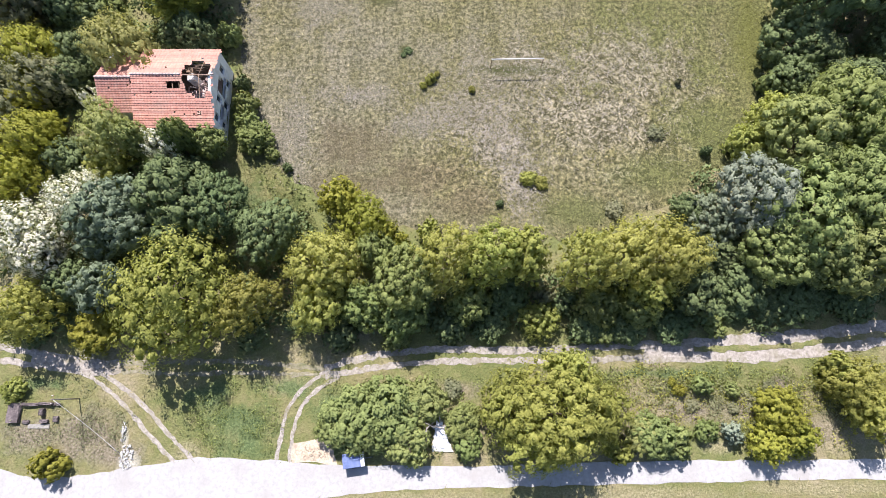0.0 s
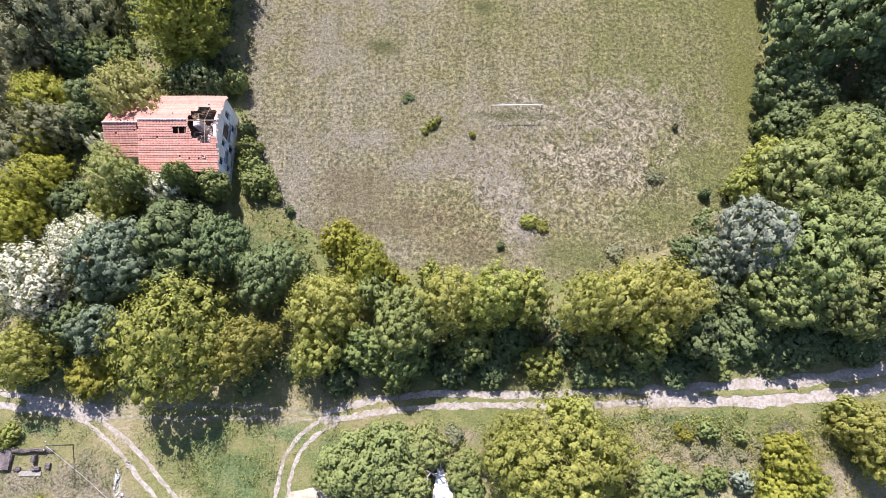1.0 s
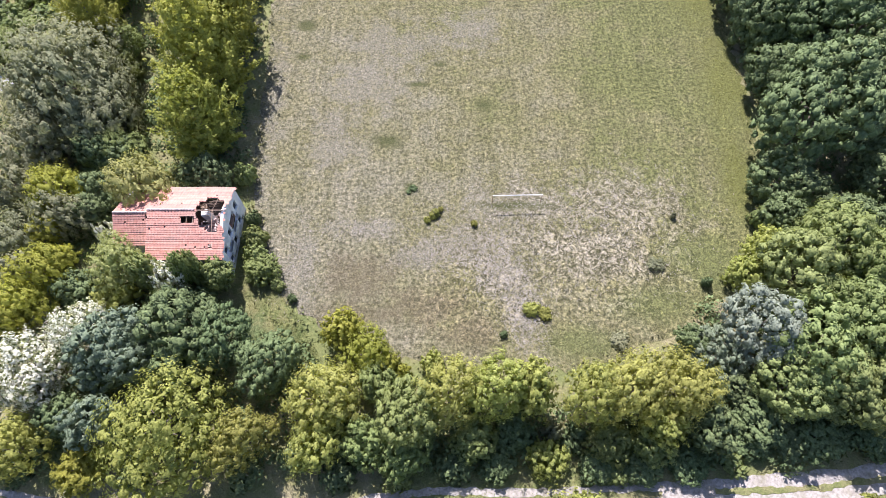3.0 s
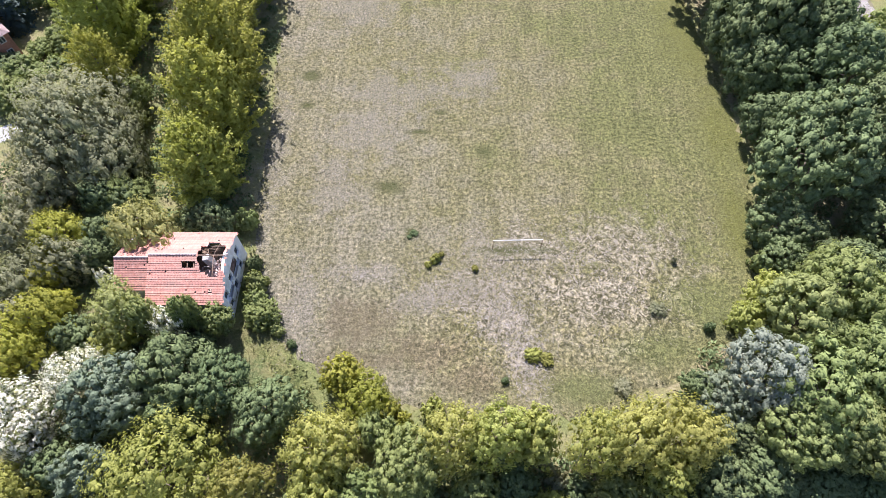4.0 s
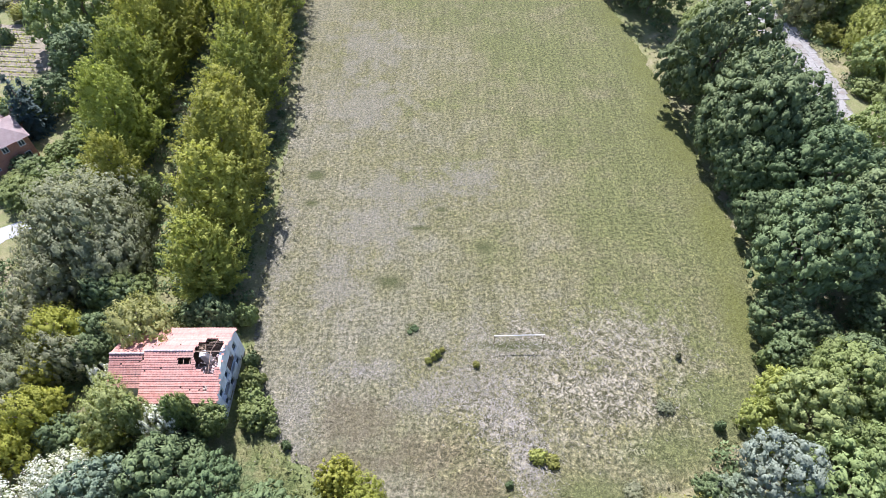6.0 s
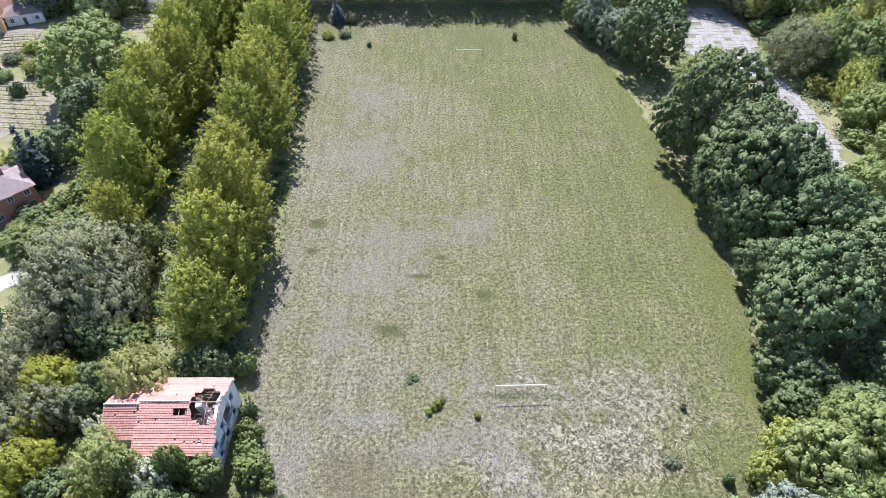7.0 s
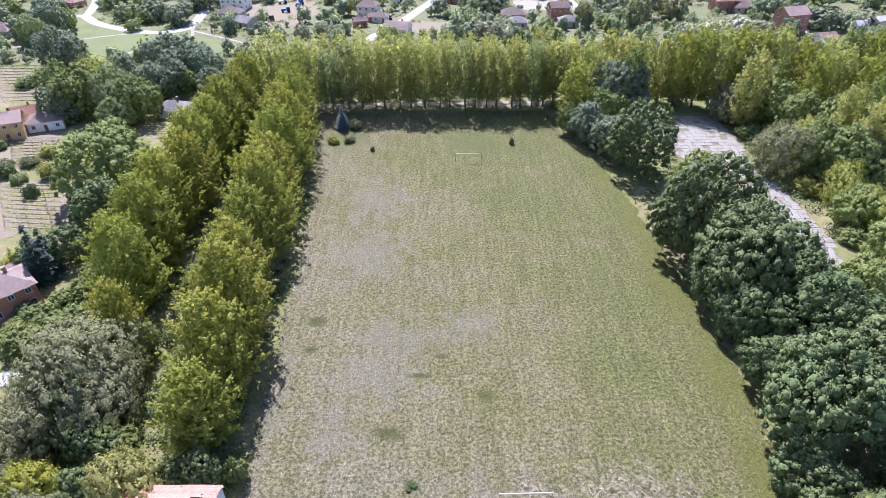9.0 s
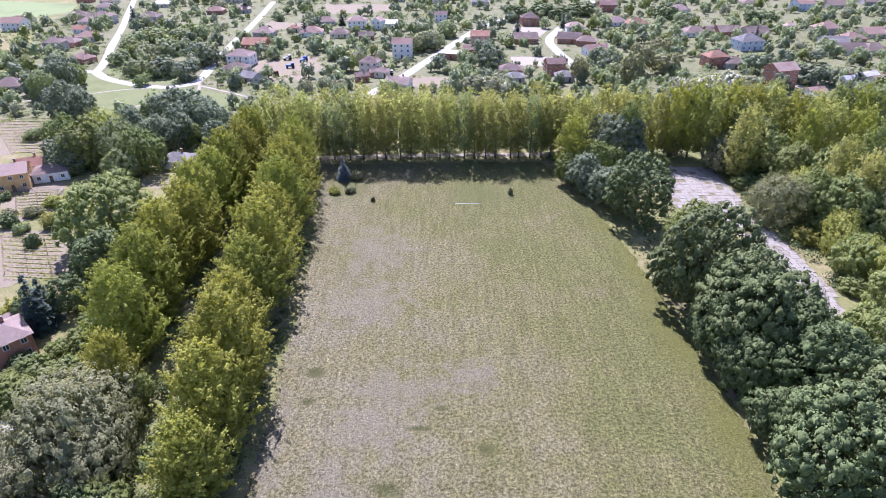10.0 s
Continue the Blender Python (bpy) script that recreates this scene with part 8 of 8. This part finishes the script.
BLUE_PAINT = grainy("blue_machine_paint", (0.03, 0.12, 0.45), (0.05, 0.17, 0.55), 3.0, 0.8, 0.45, 0.1, 0.02)
WHITE_PAINT = grainy("white_machine_paint", (0.7, 0.7, 0.7), (0.78, 0.78, 0.78), 3.0, 0.8, 0.4, 0.1, 0.02)
machine(-82, 320, 10, BLUE_PAINT, "blue farm tractor parked in the dusty yard")
machine(-78, 335, 70, BLUE_PAINT, "blue farm lorry parked at the yard's edge", 7)
machine(-88, 339, 30, WHITE_PAINT, "white farm vehicle parked in the yard")
machine(-86.5, 303, -30, RUST, "rusty farm machine at the yard's edge")
machine(-27.5, 303, 10, WHITE_PAINT, "white van parked beside the lane", 5)
house(-34.5, 303, 7, 5, 2.6, 20, "gable", TILE_BROWN, BRICK, "low brick shed under a brown tiled roof", rise=1.2, name="shed")


# ---- houses west of the poplars ----
house(-85.8, 87.6, 9.0, 8.5, 5.4, 48, "hip", TILE_PINK, BRICK, "two-storey brick house under a bleached tile roof", rise=1.9)
house(-88, 97, 6.0, 5.0, 3.0, 48, "gable", TILE_PINK, BRICK, "brick outbuilding under old tiles", rise=1.4)
house(-134.5, 168, 9.0, 9.0, 5.6, 25, "gable", TILE_PINK, OCHRE, "ochre two-storey house under a bleached tile roof", rise=2.0)
house(-126.5, 174.5, 10.0, 7.5, 3.2, 22, "hip", TILE_BROWN, PLASTER, "low white house under a brown tiled roof", rise=1.8)
house(-135.5, 179, 8.0, 7.0, 3.6, 25, "gable", TILE_RED, CREAM, "cream house under a red tiled roof", rise=1.7)
house(-89.5, 184, 9.0, 7.0, 3.1, -4, "hip", TILE_GREY, CREAM, "small cream house under a grey hip roof", rise=1.9)


# ---- grass blades ----
blades("field_grass", FIELD_EDGE, 160000, 11, 0.42, TUFT_FIELD, "dry tufts of straw-coloured grass", z=0.03, slim=0.11, tall=(0.08, 0.5), lean=0.65)
STRAW = grainy("bleached_straw", (0.23, 0.208, 0.17), (0.34, 0.31, 0.265), 2.0, 0.3, 0.9, 0)


def straw_mats(spots, count, seed, size, label):
    """Loose dead straw, thickest at the middle of each patch: spots are (x, y, half width, half depth)."""
    rng = np.random.RandomState(seed)
    pick = rng.randint(0, len(spots), count)
    S = np.array(spots)[pick]
    q = S[:, :2] + rng.normal(0, 0.55, (count, 2)) * S[:, 2:]
    a = rng.uniform(0, 6.283, count)
    ln = size * rng.uniform(0.4, 1.3, count)
    go = np.stack([np.cos(a), np.sin(a)], 1) * ln[:, None]
    side = np.stack([-np.sin(a), np.cos(a)], 1) * (ln * 0.07)[:, None]
    verts = np.zeros((count, 6, 3))
    verts[:, 0, :2], verts[:, 1, :2], verts[:, 2, :2] = q - side, q + side, q + go
    verts[:, 0, 2], verts[:, 1, 2], verts[:, 2, 2] = 0.05, 0.05, 0.06 + rng.uniform(0, 0.16, count) * size
    verts[:, [0, 1]] = verts[:, [1, 0]]
    verts[:, 3:] = np.array([0, 0, 1.0]) + rng.normal(0, 0.35, (count, 1, 3))
    return tagged(new("straw", leaf_mesh("straw", verts, STRAW)), label, "straw", kind="stuff")


straw_mats(STRAWY, 8000, 15, 0.5, "matted bleached straw at the field's corner")
straw_mats(THATCH, 7000, 18, 0.4, "grey thatch of dead straw over the field")
blades("weeds", [(-33, 23), (-24, 20), (-16, 21), (-21, 29), (-24.5, 34.5), (-31, 31)], 7000, 17, 0.5, TUFT_ROUGH, "rank grass and weeds beside the house", z=0.0, slim=0.12, tall=(0.1, 0.6), lean=0.6)
WIDE = [(14 + (x - 14) * 1.09, 95 + (y - 95) * 1.045) for x, y in FIELD_EDGE]
blades("edge_grass", WIDE, 30000, 13, 0.4, TUFT_ROUGH, "long green grass at the field's edge", bare=[[(14 + (x - 14) * 0.985, 95 + (y - 95) * 0.99) for x, y in FIELD_EDGE]])
blades("track_grass", [(-75, -16), (75, -16), (75, 12), (-75, 12)], 80000, 12, 0.3, TUFT_ROUGH, "green and dry grass tufts by the tracks", slim=0.14, tall=(0.06, 0.4), lean=0.7, skip=[(p, w * 0.55) for p, w in LINES[:10]], bare=[LIME_EDGE] + BARE, z=0.0)


# ---- the cracked concrete strip, slab by slab ----
def concrete_strip():
    """Old concrete paving; its slabs have gaps and sit unevenly."""
    outline = [(75.5, 182), (66, 152), (72, 145), (78, 139), (80.5, 123), (79, 100), (79.5, 90), (86, 90), (86, 100), (87.5, 106), (89, 127), (86, 146), (88, 157), (89, 180)]
    base = sheet("pavement", outline, 0.03, grainy("weedy_joints", (0.12, 0.11, 0.06), (0.2, 0.18, 0.12), 4.0, 0.5, 0.95, 0.5, 0.05), "cracked pale concrete strip with weeds in its joints", "pavement", 0.5, 61)
    rng = random.Random(9)
    forms = []
    for k in range(5):
        bm = bmesh.new()
        c = [(-1, -1), (rng.uniform(-0.3, 0.3), -1), (1, -1), (1, rng.uniform(-0.3, 0.3)), (1, 1), (rng.uniform(-0.3, 0.3), 1), (-1, 1), (-1, rng.uniform(-0.3, 0.3))]
        c = [(x * 0.98 + rng.uniform(-0.07, 0.05), y * 0.98 + rng.uniform(-0.07, 0.05)) for x, y in c]
        lo, hi = [bm.verts.new((x, y, 0)) for x, y in c], [bm.verts.new((x * 0.985, y * 0.985, 0.1)) for x, y in c]
        bm.faces.new(hi)
        for i in range(8):
            bm.faces.new((lo[i], lo[(i + 1) % 8], hi[(i + 1) % 8], hi[i]))
        forms.append(bm_mesh("slab", bm, CONCRETE))
    for i in range(14):
        for j in range(46):
            x, y = 65 + i * 2.02 + (j % 2) * 0.5, 91 + j * 2.02
            if inside(x, y, outline) and rng.random() > 0.05:
                s = part("slab", forms[rng.randrange(5)], base)
                s.matrix_basis = pose(x, y, 0.03 + rng.uniform(-0.03, 0.02), rng.uniform(-0.6, 0.6), rng.uniform(-0.6, 0.6), rng.choice((0, 90, 180, 270)) + rng.uniform(-1, 1))
    KEEP.append((80, 130, 3))


concrete_strip()
